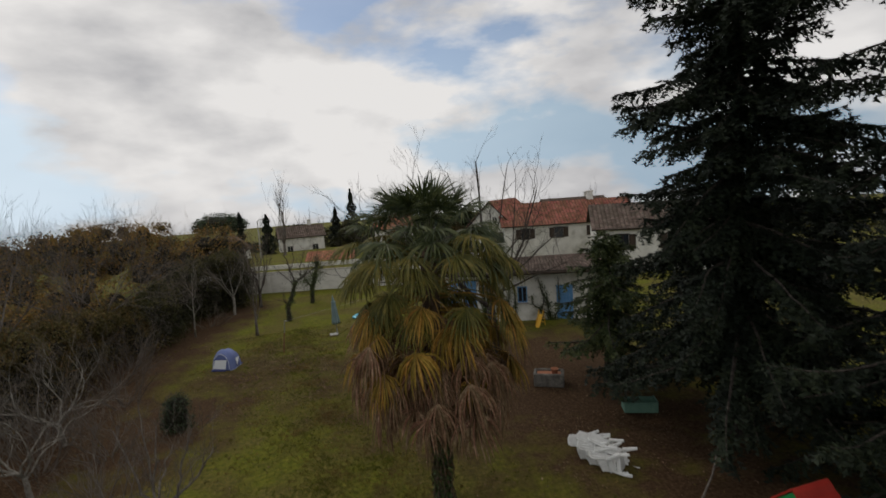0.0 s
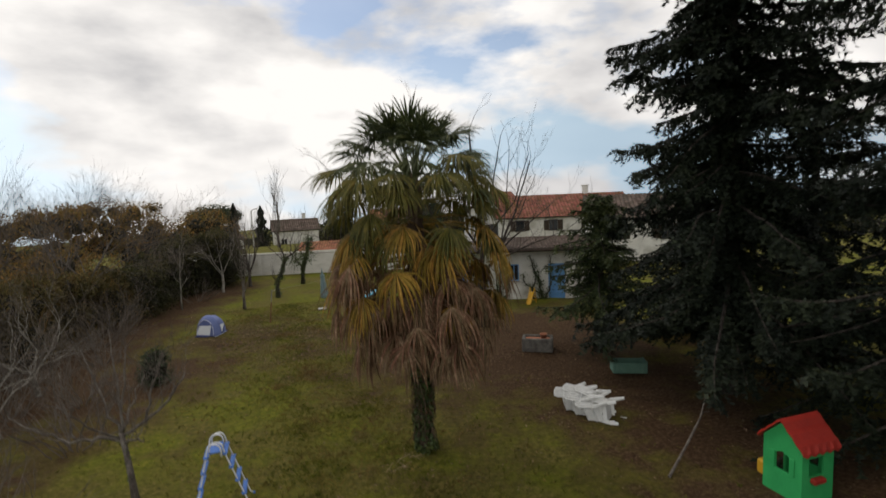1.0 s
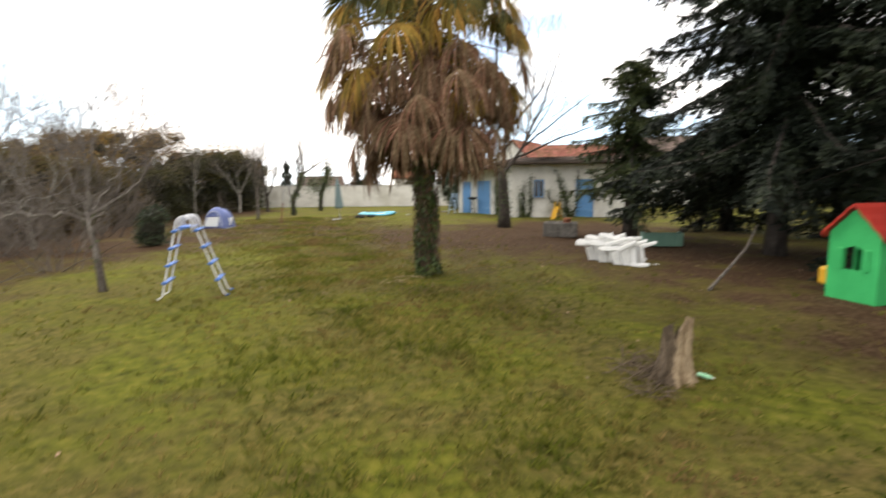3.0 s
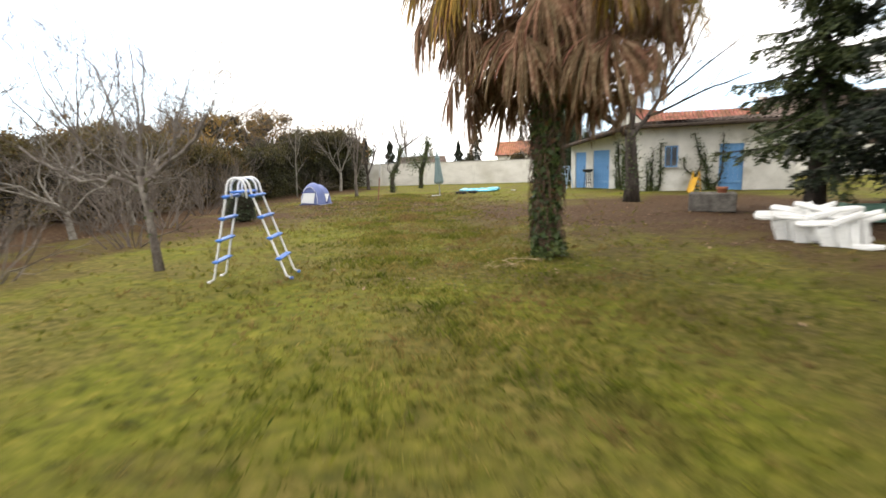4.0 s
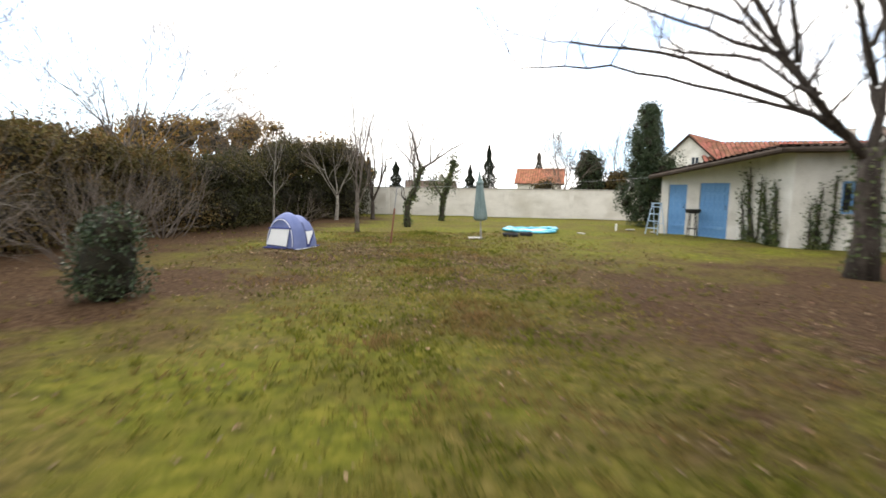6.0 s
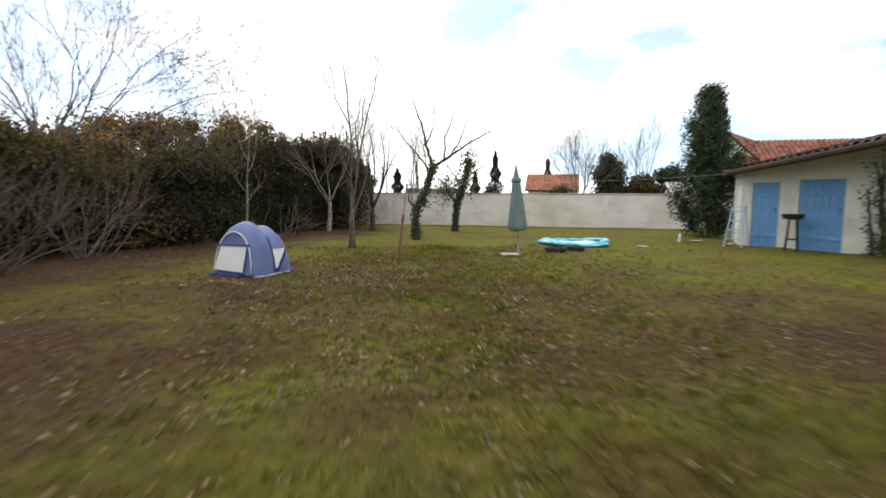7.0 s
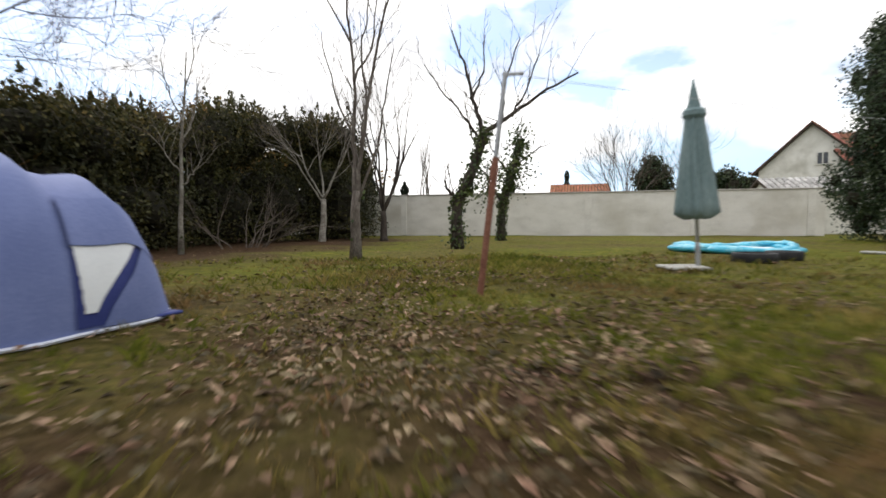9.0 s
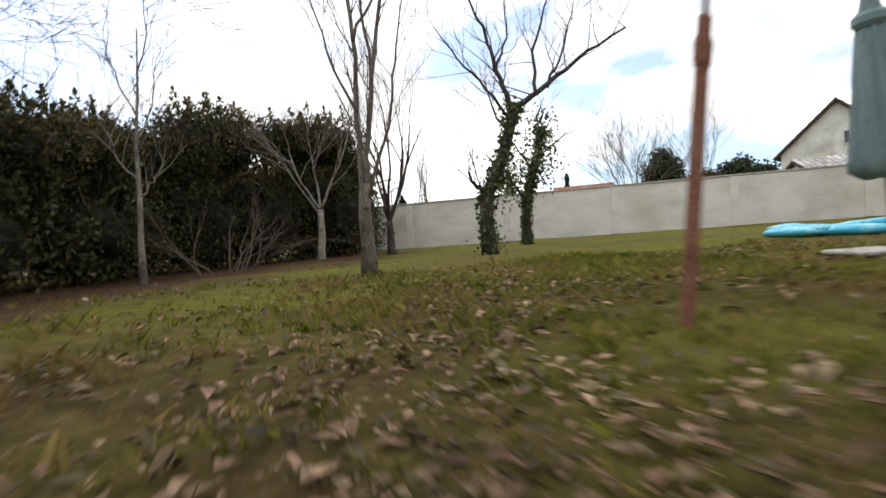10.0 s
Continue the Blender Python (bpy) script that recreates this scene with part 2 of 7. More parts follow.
LITTER = surface("fallen_leaf", [(0.035, 0.021, 0.010), (0.13, 0.088, 0.047), (0.33, 0.255, 0.155)], 2.2, 25, 0.85, 0, island=0.65, back_light=0.1)
RENDER_WHITE = surface("white_render", [(0.50, 0.485, 0.43), (0.66, 0.645, 0.59), (0.76, 0.745, 0.69)], 1.2, 30, 0.9, 0.25, stain=((0.33, 0.31, 0.25), 0.8, 0.55, 0.78))
WALL_GREY = surface("garden_wall_render", [(0.52, 0.50, 0.455), (0.66, 0.64, 0.59), (0.74, 0.72, 0.67)], 0.9, 25, 0.92, 0.2, stain=((0.45, 0.42, 0.35), 0.6, 0.5, 0.8), stretch=(1, 1, 2.2))
COPING = surface("concrete_coping", [(0.24, 0.22, 0.19), (0.42, 0.40, 0.36)], 4, 40, 0.95, 0.4)
BLUE_PAINT = surface("faded_blue_paint", [(0.09, 0.23, 0.47), (0.13, 0.31, 0.58), (0.20, 0.39, 0.64)], 2, 40, 0.6, 0.15, stretch=(1, 1, 0.3))
PALE_BLUE = surface("pale_blue_enamel", [(0.30, 0.44, 0.60), (0.42, 0.56, 0.70)], 3, 40, 0.5, 0.05)
TILE_ROOF = surface("terracotta_tile", [(0.21, 0.085, 0.045), (0.34, 0.14, 0.075), (0.44, 0.21, 0.12)], 1.5, 12, 0.9, 0.4, island=0.25)
TILE_RED = surface("red_brown_tile", [(0.14, 0.055, 0.036), (0.24, 0.092, 0.058), (0.32, 0.15, 0.10)], 1.5, 12, 0.9, 0.4, island=0.3)
TILE_OLD = surface("weathered_brown_tile", [(0.055, 0.036, 0.028), (0.11, 0.078, 0.060), (0.19, 0.15, 0.12)], 1.5, 12, 0.95, 0.4, island=0.25)
TILE_PALE = surface("pale_cement_tile", [(0.30, 0.29, 0.28), (0.46, 0.45, 0.43), (0.60, 0.59, 0.57)], 1.5, 12, 0.95, 0.4, island=0.25)
DARK_WOOD = surface("dark_wood", [(0.025, 0.018, 0.013), (0.07, 0.05, 0.036)], 5, 50, 0.85, 0.4, stretch=(1, 1, 0.3))
GLASS_DARK = surface("dark_window_glass", [(0.012, 0.015, 0.02), (0.03, 0.035, 0.042)], 0.7, 5, 0.08, 0, gloss=0.6)
LADDER_TUBE = surface("white_enamel_tube", [(0.62, 0.62, 0.63), (0.76, 0.76, 0.76)], 4, 50, 0.35, 0, gloss=0.5)
LADDER_STEP = surface("blue_plastic_step", [(0.04, 0.14, 0.46), (0.06, 0.19, 0.58)], 5, 60, 0.45, 0.05)
TENT_BLUE = surface("lavender_tent_fabric", [(0.115, 0.150, 0.32), (0.145, 0.185, 0.37), (0.18, 0.22, 0.42)], 2, 60, 0.7, 0.15)
TENT_NAVY = surface("blue_tent_fabric", [(0.022, 0.034, 0.15), (0.04, 0.056, 0.21)], 2, 60, 0.7, 0.15)
TENT_PANEL = surface("pale_tent_mesh", [(0.70, 0.73, 0.75), (0.80, 0.83, 0.84)], 2, 60, 0.75, 0.1)
TENT_PIPING = surface("pale_piping", [(0.56, 0.60, 0.72), (0.68, 0.71, 0.80)], 3, 50, 0.7, 0)
PARASOL = surface("grey_green_canvas", [(0.125, 0.185, 0.19), (0.18, 0.25, 0.255), (0.25, 0.32, 0.32)], 3, 60, 0.85, 0.2, stretch=(1, 1, 0.2))
POLE_METAL = surface("grey_metal", [(0.30, 0.31, 0.32), (0.45, 0.46, 0.47)], 5, 50, 0.4, 0.05, metal=0.6)
SLAB = surface("pale_concrete_slab", [(0.30, 0.295, 0.27), (0.46, 0.45, 0.42)], 4, 50, 0.9, 0.4)
POOL_CYAN = surface("turquoise_pvc", [(0.03, 0.34, 0.55), (0.06, 0.48, 0.66), (0.40, 0.72, 0.80)], 5, 30, 0.35, 0.15, gloss=0.5)
POOL_PALE = surface("pale_pvc", [(0.45, 0.62, 0.68), (0.66, 0.78, 0.82)], 3, 30, 0.4, 0.1, gloss=0.5)
BLACK_PLASTIC = surface("black_plastic", [(0.012, 0.013, 0.013), (0.03, 0.03, 0.032)], 4, 50, 0.55, 0.1)
CHAIR_WHITE = surface("weathered_white_plastic", [(0.60, 0.60, 0.57), (0.76, 0.76, 0.73), (0.82, 0.82, 0.79)], 3, 40, 0.5, 0.05)
CRATE_GREEN = surface("grey_green_plastic", [(0.10, 0.21, 0.16), (0.16, 0.29, 0.22)], 4, 40, 0.6, 0.05)
PLAY_GREEN = surface("bright_green_plastic", [(0.03, 0.38, 0.11), (0.045, 0.47, 0.14)], 3, 40, 0.5, 0.05)
PLAY_RED = surface("red_plastic", [(0.33, 0.026, 0.018), (0.45, 0.040, 0.026)], 3, 40, 0.5, 0.1)
PLAY_YELLOW = surface("yellow_plastic", [(0.58, 0.31, 0.02), (0.70, 0.40, 0.035)], 3, 40, 0.5, 0.05)
STUMP_WOOD = surface("split_stump_wood", [(0.08, 0.055, 0.032), (0.22, 0.155, 0.09), (0.44, 0.34, 0.22)], 6, 60, 0.9, 0.8, stretch=(1, 1, 0.15))
STUMP_BARK = surface("weathered_stump_bark", [(0.035, 0.026, 0.017), (0.10, 0.072, 0.046), (0.22, 0.165, 0.11)], 7, 70, 0.95, 0.9, stretch=(1, 1, 0.2))
RUST = surface("rusty_iron", [(0.11, 0.045, 0.03), (0.20, 0.085, 0.055), (0.27, 0.13, 0.09)], 6, 60, 0.85, 0.4)
TERRACOTTA = surface("terracotta_clay", [(0.28, 0.11, 0.06), (0.42, 0.18, 0.10)], 5, 50, 0.9, 0.3)
STONE = surface("rough_stone", [(0.05, 0.045, 0.038), (0.12, 0.11, 0.095), (0.20, 0.185, 0.16)], 4, 40, 0.95, 0.7)
FAR_HAZE = surface("distant_bare_wood", [(0.085, 0.075, 0.075), (0.14, 0.125, 0.12), (0.19, 0.17, 0.16)], 0.5, 4, 1.0, 0, island=0.35)

# ---- geometry helpers ----
class Geo:
    """Collects vertices and faces of one mesh."""

    def __init__(self):
        self.v, self.f = [], []

    def add(self, verts, faces):
        k = len(self.v)
        self.v.extend(tuple(p) for p in verts)
        self.f.extend(tuple(i + k for i in q) for q in faces)
        return self

    def arrays(self, verts, faces):
        k = len(self.v)
        self.v.extend(map(tuple, verts.tolist()))
        self.f.extend(map(tuple, (faces + k).tolist()))
        return self

    def box(self, c, s, m=None, bevel=0.0):
        x, y, z = s[0] / 2, s[1] / 2, s[2] / 2
        if bevel:
            b = min(bevel, x * 0.9, y * 0.9, z * 0.9)
            rings = [(-z, b), (-z + b, 0), (z - b, 0), (z, b)]
            vs, fs = [], []
            for h, i in rings:
                a, d = x - i, y - i
                vs += [(-a + b * 0.5, -d, h), (a - b * 0.5, -d, h), (a, -d + b * 0.5, h), (a, d - b * 0.5, h),
                       (a - b * 0.5, d, h), (-a + b * 0.5, d, h), (-a, d - b * 0.5, h), (-a, -d + b * 0.5, h)]
            for r in range(3):
                for i in range(8):
                    j = (i + 1) % 8
                    fs.append((r * 8 + i, r * 8 + j, r * 8 + 8 + j, r * 8 + 8 + i))
            fs += [tuple(range(7, -1, -1)), tuple(range(24, 32))]
        else:
            vs = [(-x, -y, -z), (x, -y, -z), (x, y, -z), (-x, y, -z), (-x, -y, z), (x, -y, z), (x, y, z), (-x, y, z)]
            fs = [(3, 2, 1, 0), (4, 5, 6, 7), (0, 1, 5, 4), (1, 2, 6, 5), (2, 3, 7, 6), (3, 0, 4, 7)]
        t = Matrix.Translation(c) @ (m or Matrix())
        return self.add([t @ Vector(p) for p in vs], fs)

    def tube(self, path, radii, sides=6, cap=True, flat=1.0):
        path = [Vector(p) for p in path]
        if not hasattr(radii, "__len__"):
            radii = [radii] * len(path)
        vs, fs = [], []
        up = Vector((0.123, 0.271, 0.9))
        side = None
        for i, p in enumerate(path):
            d = path[min(i + 1, len(path) - 1)] - path[max(i - 1, 0)]
            if d.length < 1e-9:
                d = Vector((0, 0, 1))
            d.normalize()
            if side is None:
                side = d.cross(up if abs(d.z) < 0.95 else Vector((1, 0.2, 0)))
            else:
                side = side - d * side.dot(d)
            side.normalize()
            other = d.cross(side)
            for s in range(sides):
                a = 2 * math.pi * s / sides
                vs.append(p + (side * math.cos(a) + other * math.sin(a) * flat) * radii[i])
        for i in range(len(path) - 1):
            for s in range(sides):
                j = (s + 1) % sides
                fs.append((i * sides + s, i * sides + j, (i + 1) * sides + j, (i + 1) * sides + s))
        if cap and sides > 2:
            fs.append(tuple(range(sides - 1, -1, -1)))
            fs.append(tuple(range((len(path) - 1) * sides, len(path) * sides)))
        return self.add(vs, fs)

    def lathe(self, profile, sides=16, c=(0, 0, 0)):
        vs, fs = [], []
        for r, z in profile:
            for s in range(sides):
                a = 2 * math.pi * s / sides
                vs.append((c[0] + r * math.cos(a), c[1] + r * math.sin(a), c[2] + z))
        for i in range(len(profile) - 1):
            for s in range(sides):
                j = (s + 1) % sides
                fs.append((i * sides + s, i * sides + j, (i + 1) * sides + j, (i + 1) * sides + s))
        fs.append(tuple(range(sides - 1, -1, -1)))
        fs.append(tuple(range((len(profile) - 1) * sides, len(profile) * sides)))
        return self.add(vs, fs)

    def part(self, name, material, parent=None, label="", smooth=False):
        me = bpy.data.meshes.new(name)
        me.from_pydata(self.v, [], self.f)
        me.materials.append(material)
        if smooth:
            me.shade_smooth()
        ob = new(name, me)
        if parent:
            ob.parent = parent
        if label:
            tagged(ob, label)
        return ob


def thing(name, m, label, category, group="", kind=""):
    ob = new(name)
    ob.matrix_world = m
    ob.empty_display_size = 0.1
    return tagged(ob, label, category, group, kind)


def share(name, ob, parent, m):
    """A further piece on the mesh of ob."""
    o = new(name, ob.data)
    o.parent = parent
    o.matrix_local = m
    return o


# ---- plants: generators ----
def leaf_cloud(points, size, rng, hang=0.0, fold=0.25, aspect=0.55):
    """Many small folded leaves at the points (n x 3): arrays of vertices and faces."""
    n = len(points)
    d = rng.normal(size=(n, 3))
    d[:, 2] -= hang
    d /= np.linalg.norm(d, axis=1)[:, None]
    s = np.cross(d, rng.normal(size=(n, 3)))
    s /= np.linalg.norm(s, axis=1)[:, None] + 1e-9
    u = np.cross(d, s)
    ln = size * rng.uniform(0.6, 1.3, n)[:, None]
    wd = ln * aspect / 2
    a = points - d * ln / 2
    b = points + d * ln / 2
    mid = points + u * ln * fold * 0.3
    le, ri = mid + s * wd, mid - s * wd
    v = np.stack([a, le, b, ri], 1).reshape(-1, 3)
    k = np.arange(n)[:, None] * 4
    f = np.concatenate([k + np.array([[0, 1, 2]]), k + np.array([[0, 2, 3]])], 0)
    return v, f


def mesh_from(name, v, f, material, parent=None):
    me = bpy.data.meshes.new(name)
    me.vertices.add(len(v))
    me.vertices.foreach_set("co", np.asarray(v, np.float32).ravel())
    k = f.shape[1]
    me.loops.add(f.size)
    me.loops.foreach_set("vertex_index", f.astype(np.int32).ravel())
    me.polygons.add(len(f))
    me.polygons.foreach_set("loop_start", np.arange(0, f.size, k, dtype=np.int32))
    me.update(calc_edges=True)
    me.materials.append(material)
    ob = new(name, me)
    if parent:
        ob.parent = parent
    return ob


def limb(rng, start, way, length, r0, r1, steps, wander, lift):
    """A crooked line of a limb and its radii."""
    p, d = Vector(start), Vector(way).normalized()
    path, radii = [p.copy()], [r0]
    for i in range(steps):
        d = d + Vector(rng.normal(size=3)) * wander + Vector((0, 0, lift))
        d.normalize()
        p = p + d * (length / steps)
        path.append(p.copy())
        radii.append(r0 + (r1 - r0) * (i + 1) / steps)
    return path, radii


def sprout(rng, geo, thin, start, way, length, radius, depth, spread=0.7, lift=0.06, wander=0.14, kids=(4, 6), shrink=0.62, tips=None, thin_from=1):
    """Grows a limb with its side limbs; those of the last levels go to the mesh thin."""
    steps = max(2, min(6, int(length / 0.18)))
    path, radii = limb(rng, start, way, length, radius, radius * 0.45 if depth else radius * 0.25, steps, wander, lift)
    sides = 7 if radius > 0.06 else 5 if radius > 0.02 else 3
    (thin if depth <= thin_from else geo).tube(path, radii, sides, cap=radius > 0.03)
    if depth == 0:
        if tips is not None:
            tips.append(path[-1])
        return
    for k in range(rng.integers(kids[0], kids[1] + 1)):
        at = rng.uniform(0.3, 1.0) if k else 1.0
        i = min(int(at * steps), steps - 1)
        p = path[i].lerp(path[i + 1], at * steps - i)
        d = (path[i + 1] - path[i]).normalized()
        q = Vector(rng.normal(size=3))
        q = (q - d * q.dot(d)).normalized()
        w = d + q * rng.uniform(0.4, 1.0) * spread * (0.35 if k == 0 else 1.0)
        sprout(rng, geo, thin, p, w, length * shrink * rng.uniform(0.7, 1.15), max(radius * 0.5 * rng.uniform(0.7, 1.0), 0.004), depth - 1, spread, lift, wander, kids, shrink, tips, thin_from)


def bare_tree(x, y, height, trunk_r, seed, label, bark=None, twig=None, lean=(0, 0), fork=0.35, boughs=4, depth=3, spread=0.75, lift=0.08, ivy=0.0, z=0.0, wander=0.13, kids=(3, 5), category="bare tree", name="bare_tree", bough=0.5, thick=0.47):
    """A leafless tree: trunk, boughs, twigs and, if asked, ivy round the trunk."""
    rng = np.random.default_rng(seed)
    t = thing(name, pose(x, y, z), label, category, "bare garden trees")
    trunk, twigs, limbs = Geo(), Geo(), []
    h = height * fork
    path, radii = limb(rng, (0, 0, -0.08), (lean[0], lean[1], 1), h, trunk_r * 1.15, trunk_r * 0.8, 6, 0.06, 0.05)
    radii[0] *= 1.3
    trunk.tube(path, radii, 9)
    tips = []
    for b in range(boughs):
        a = 2 * math.pi * (b + rng.uniform(-0.3, 0.3)) / boughs
        up = rng.uniform(0.7, 1.3)
        w = Vector((math.cos(a) * spread + lean[0], math.sin(a) * spread + lean[1], up))
        start = path[-1] if b % 2 == 0 else path[-2].lerp(path[-1], rng.uniform(0.2, 0.9))
        limbs.append(Geo())
        sprout(rng, limbs[-1], twigs, start, w, height * (1 - fork) * rng.uniform(bough - 0.08, bough + 0.08), trunk_r * thick * rng.uniform(0.85, 1.15), depth, spread, lift, wander, kids, 0.66, tips)
    trunk.part("trunk", bark or BARK, t, smooth=True)
    for q in limbs:
        q.part("bough", bark or BARK, t, smooth=True)
    tagged(twigs.part("twig_growth", twig or TWIG, t), kind="stuff")
    if ivy:
        n = int(700 * ivy)
        q = rng.uniform(0, 1, n)
        pts = np.array([tuple(path[min(int(s * 6), 5)].lerp(path[min(int(s * 6), 5) + 1], s * 6 - int(s * 6))) for s in q * 0.999])
        a = rng.uniform(0, 2 * math.pi, n)
        r = trunk_r * rng.uniform(0.95, 1.6, n)
        pts += np.stack([np.cos(a) * r, np.sin(a) * r, rng.normal(size=n) * 0.04], 1)
        v, f = leaf_cloud(pts, 0.09, rng, 0.5, aspect=0.8)
        tagged(mesh_from("ivy", v, f, LEAF_IVY, t), "dark ivy leaves clinging to the trunk", kind="stuff")
    return t


def blob_points(rng, n, c, r, lumps, shell=0.55, floor=None):
    """Random points in a lumpy mass of overlapping ellipsoids (centre, radii) round c."""
    k = rng.integers(0, len(lumps), n)
    d = rng.normal(size=(n, 3))
    d /= np.linalg.norm(d, axis=1)[:, None]
    q = rng.uniform(shell ** 3, 1.0, n) ** (1 / 3) + np.abs(rng.normal(size=n)) * 0.12
    cc = np.array([l[0] for l in lumps])[k]
    rr = np.array([l[1] for l in lumps])[k]
    p = cc + d * rr * q[:, None]
    if floor is not None:
        p[:, 2] = np.maximum(p[:, 2], floor + rng.uniform(0, 0.15, n))
    return p


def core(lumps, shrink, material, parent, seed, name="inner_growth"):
    """The dense inside of a bush: rough lumps, its shade put into their near-black colour."""
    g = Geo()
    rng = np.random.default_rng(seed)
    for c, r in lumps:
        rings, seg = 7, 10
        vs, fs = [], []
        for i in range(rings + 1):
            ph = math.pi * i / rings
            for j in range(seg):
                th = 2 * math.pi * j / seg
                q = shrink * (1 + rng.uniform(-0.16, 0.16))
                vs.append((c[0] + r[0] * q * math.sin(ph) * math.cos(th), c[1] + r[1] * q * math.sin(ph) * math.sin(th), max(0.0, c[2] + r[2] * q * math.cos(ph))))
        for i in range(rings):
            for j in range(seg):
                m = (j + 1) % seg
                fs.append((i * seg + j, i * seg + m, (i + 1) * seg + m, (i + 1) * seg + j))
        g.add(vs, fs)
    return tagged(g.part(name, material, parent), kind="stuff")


def bush(x, y, lumps, leaves, size, leaf, seed, label, twig=None, twigs=40, category="bush", name="bush", z=0.0, shell=0.6, hang=0.2, core_shrink=0.66, group="", reach=1.25):
    """A leafy bush: inner growth coloured near black for shade, twigs that stand out, and a crown of single leaves."""
    rng = np.random.default_rng(seed)
    t = thing(name, pose(x, y, z), label, category, group)
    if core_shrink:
        core(lumps, core_shrink, SHADED_INNER_TWIG, t, seed)
    v, f = leaf_cloud(blob_points(rng, leaves, None, None, lumps, shell, 0.02), size, rng, hang)
    tagged(mesh_from("crown", v, f, leaf, t), kind="stuff")
    if twigs:
        g = Geo()
        for i in range(twigs):
            c, r = lumps[rng.integers(0, len(lumps))]
            d = Vector(rng.normal(size=3))
            d.z = abs(d.z) + 0.35
            d.normalize()
            p0 = Vector(c) + Vector((d.x * r[0], d.y * r[1], d.z * r[2])) * 0.35
            ln = max(r) * rng.uniform(0.5, reach)
            sprout(rng, g, g, p0, d, ln, 0.012, 1, 0.6, 0.04, 0.16, (2, 4), 0.5)
        tagged(g.part("twig_growth", twig or TWIG, t), kind="stuff")
    return t


def bare_shrub(x, y, h, stems, seed, label, twig=None, lean=0.45, depth=2):
    """A leafless shrub: a sheaf of thin branching stems from the ground."""
    rng = np.random.default_rng(seed)
    t = thing("bare_shrub", pose(x, y, 0), label, "bare shrub", "leafless shrubs")
    fine = Geo()
    for i in range(stems):
        a, r = rng.uniform(0, 2 * math.pi), rng.uniform(0, 0.5)
        d = Vector((math.cos(a) * lean * rng.uniform(0.2, 1.3), math.sin(a) * lean * rng.uniform(0.2, 1.3), 1))
        g = Geo()
        sprout(rng, g, fine, (r * math.cos(a), r * math.sin(a), -0.05), d, h * rng.uniform(0.4, 0.62), 0.018, depth, 0.6, 0.03, 0.15, (3, 5), 0.62, None, 1)
        g.part("stem", twig or TWIG_GREY, t)
    tagged(fine.part("twig_growth", twig or TWIG_GREY, t), kind="stuff")
    return t


def random_lumps(rng, n, w, h, base=0.3):
    """Uneven masses of foliage for a tall bush of that width and height."""
    out = []
    for i in range(n):
        q = (i + 0.5) / n
        r = w * (0.62 + 0.38 * math.sin(math.pi * min(1, q * 1.15 + 0.1))) * (1.1 - 0.45 * q)
        a = rng.uniform(0, 2 * math.pi)
        out.append(((math.cos(a) * r * 0.45, math.sin(a) * r * 0.45, base + (h - base) * q * 0.93), (r * rng.uniform(0.5, 0.75), r * rng.uniform(0.5, 0.75), h / n * rng.uniform(1.2, 2.0))))
    return out

# ---- setting: ground ----
def smooth_step(a, b, x):
    t = np.clip((x - a) / (b - a), 0, 1)
    return t * t * (3 - 2 * t)


def ground_height(x, y):
    """Height of the ground: small bumps on the lawn, and lower land beyond the back wall."""
    x, y = np.asarray(x, float), np.asarray(y, float)
    h = 0.018 * np.sin(x * 1.7 + 0.6 * y) + 0.014 * np.sin(y * 2.3 - 0.9 * x + 1.0) + 0.010 * np.sin(5.1 * x + 1.3) * np.sin(4.3 * y)
    h = h * (1 - smooth_step(38, 44, y))
    far = np.maximum(0.0, np.hypot(x + 4, y - 18) - 45)
    return h - 0.048 * far * smooth_step(0, 20, far)


def soil_amount(x, y):
    """How bare and leaf-strewn the lawn is: under the palm, the spruces and along the hedge; one patch also darkens for
    shade.
    """
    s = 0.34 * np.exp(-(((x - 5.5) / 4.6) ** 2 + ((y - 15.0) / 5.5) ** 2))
    s = s + 0.30 * np.exp(-(((x + 0.2) / 4.2) ** 2 + ((y - 17.0) / 3.6) ** 2))
    s = s + 0.20 * np.exp(-(((x + 7.0) / 3.5) ** 2 + ((y - 21.5) / 2.6) ** 2))
    s = s + 0.16 * np.exp(-(((x + 2.5) / 2.8) ** 2 + ((y - 20.0) / 3.0) ** 2))
    s = s + 0.45 * smooth_step(-11.0, -14.5, x) * (1 - smooth_step(34, 40, y)) * (1 - smooth_step(-19.5, -23.5, x))
    # brown soil by the spruces, spread wider so its colour adds their shade
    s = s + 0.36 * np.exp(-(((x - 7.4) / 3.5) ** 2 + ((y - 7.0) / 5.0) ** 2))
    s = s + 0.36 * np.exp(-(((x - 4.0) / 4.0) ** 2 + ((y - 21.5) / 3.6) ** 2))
    s = s + 0.26 * np.exp(-(((x + 9.6) / 2.6) ** 2 + ((y - 16.6) / 3.0) ** 2))
    s = s + 0.24 * smooth_step(-7.0, -10.0, x) * smooth_step(24, 14, y)
    s = s + 0.10 * np.exp(-(((x + 8.6) / 2.6) ** 2 + ((y - 23.6) / 2.6) ** 2))
    return s - 0.05


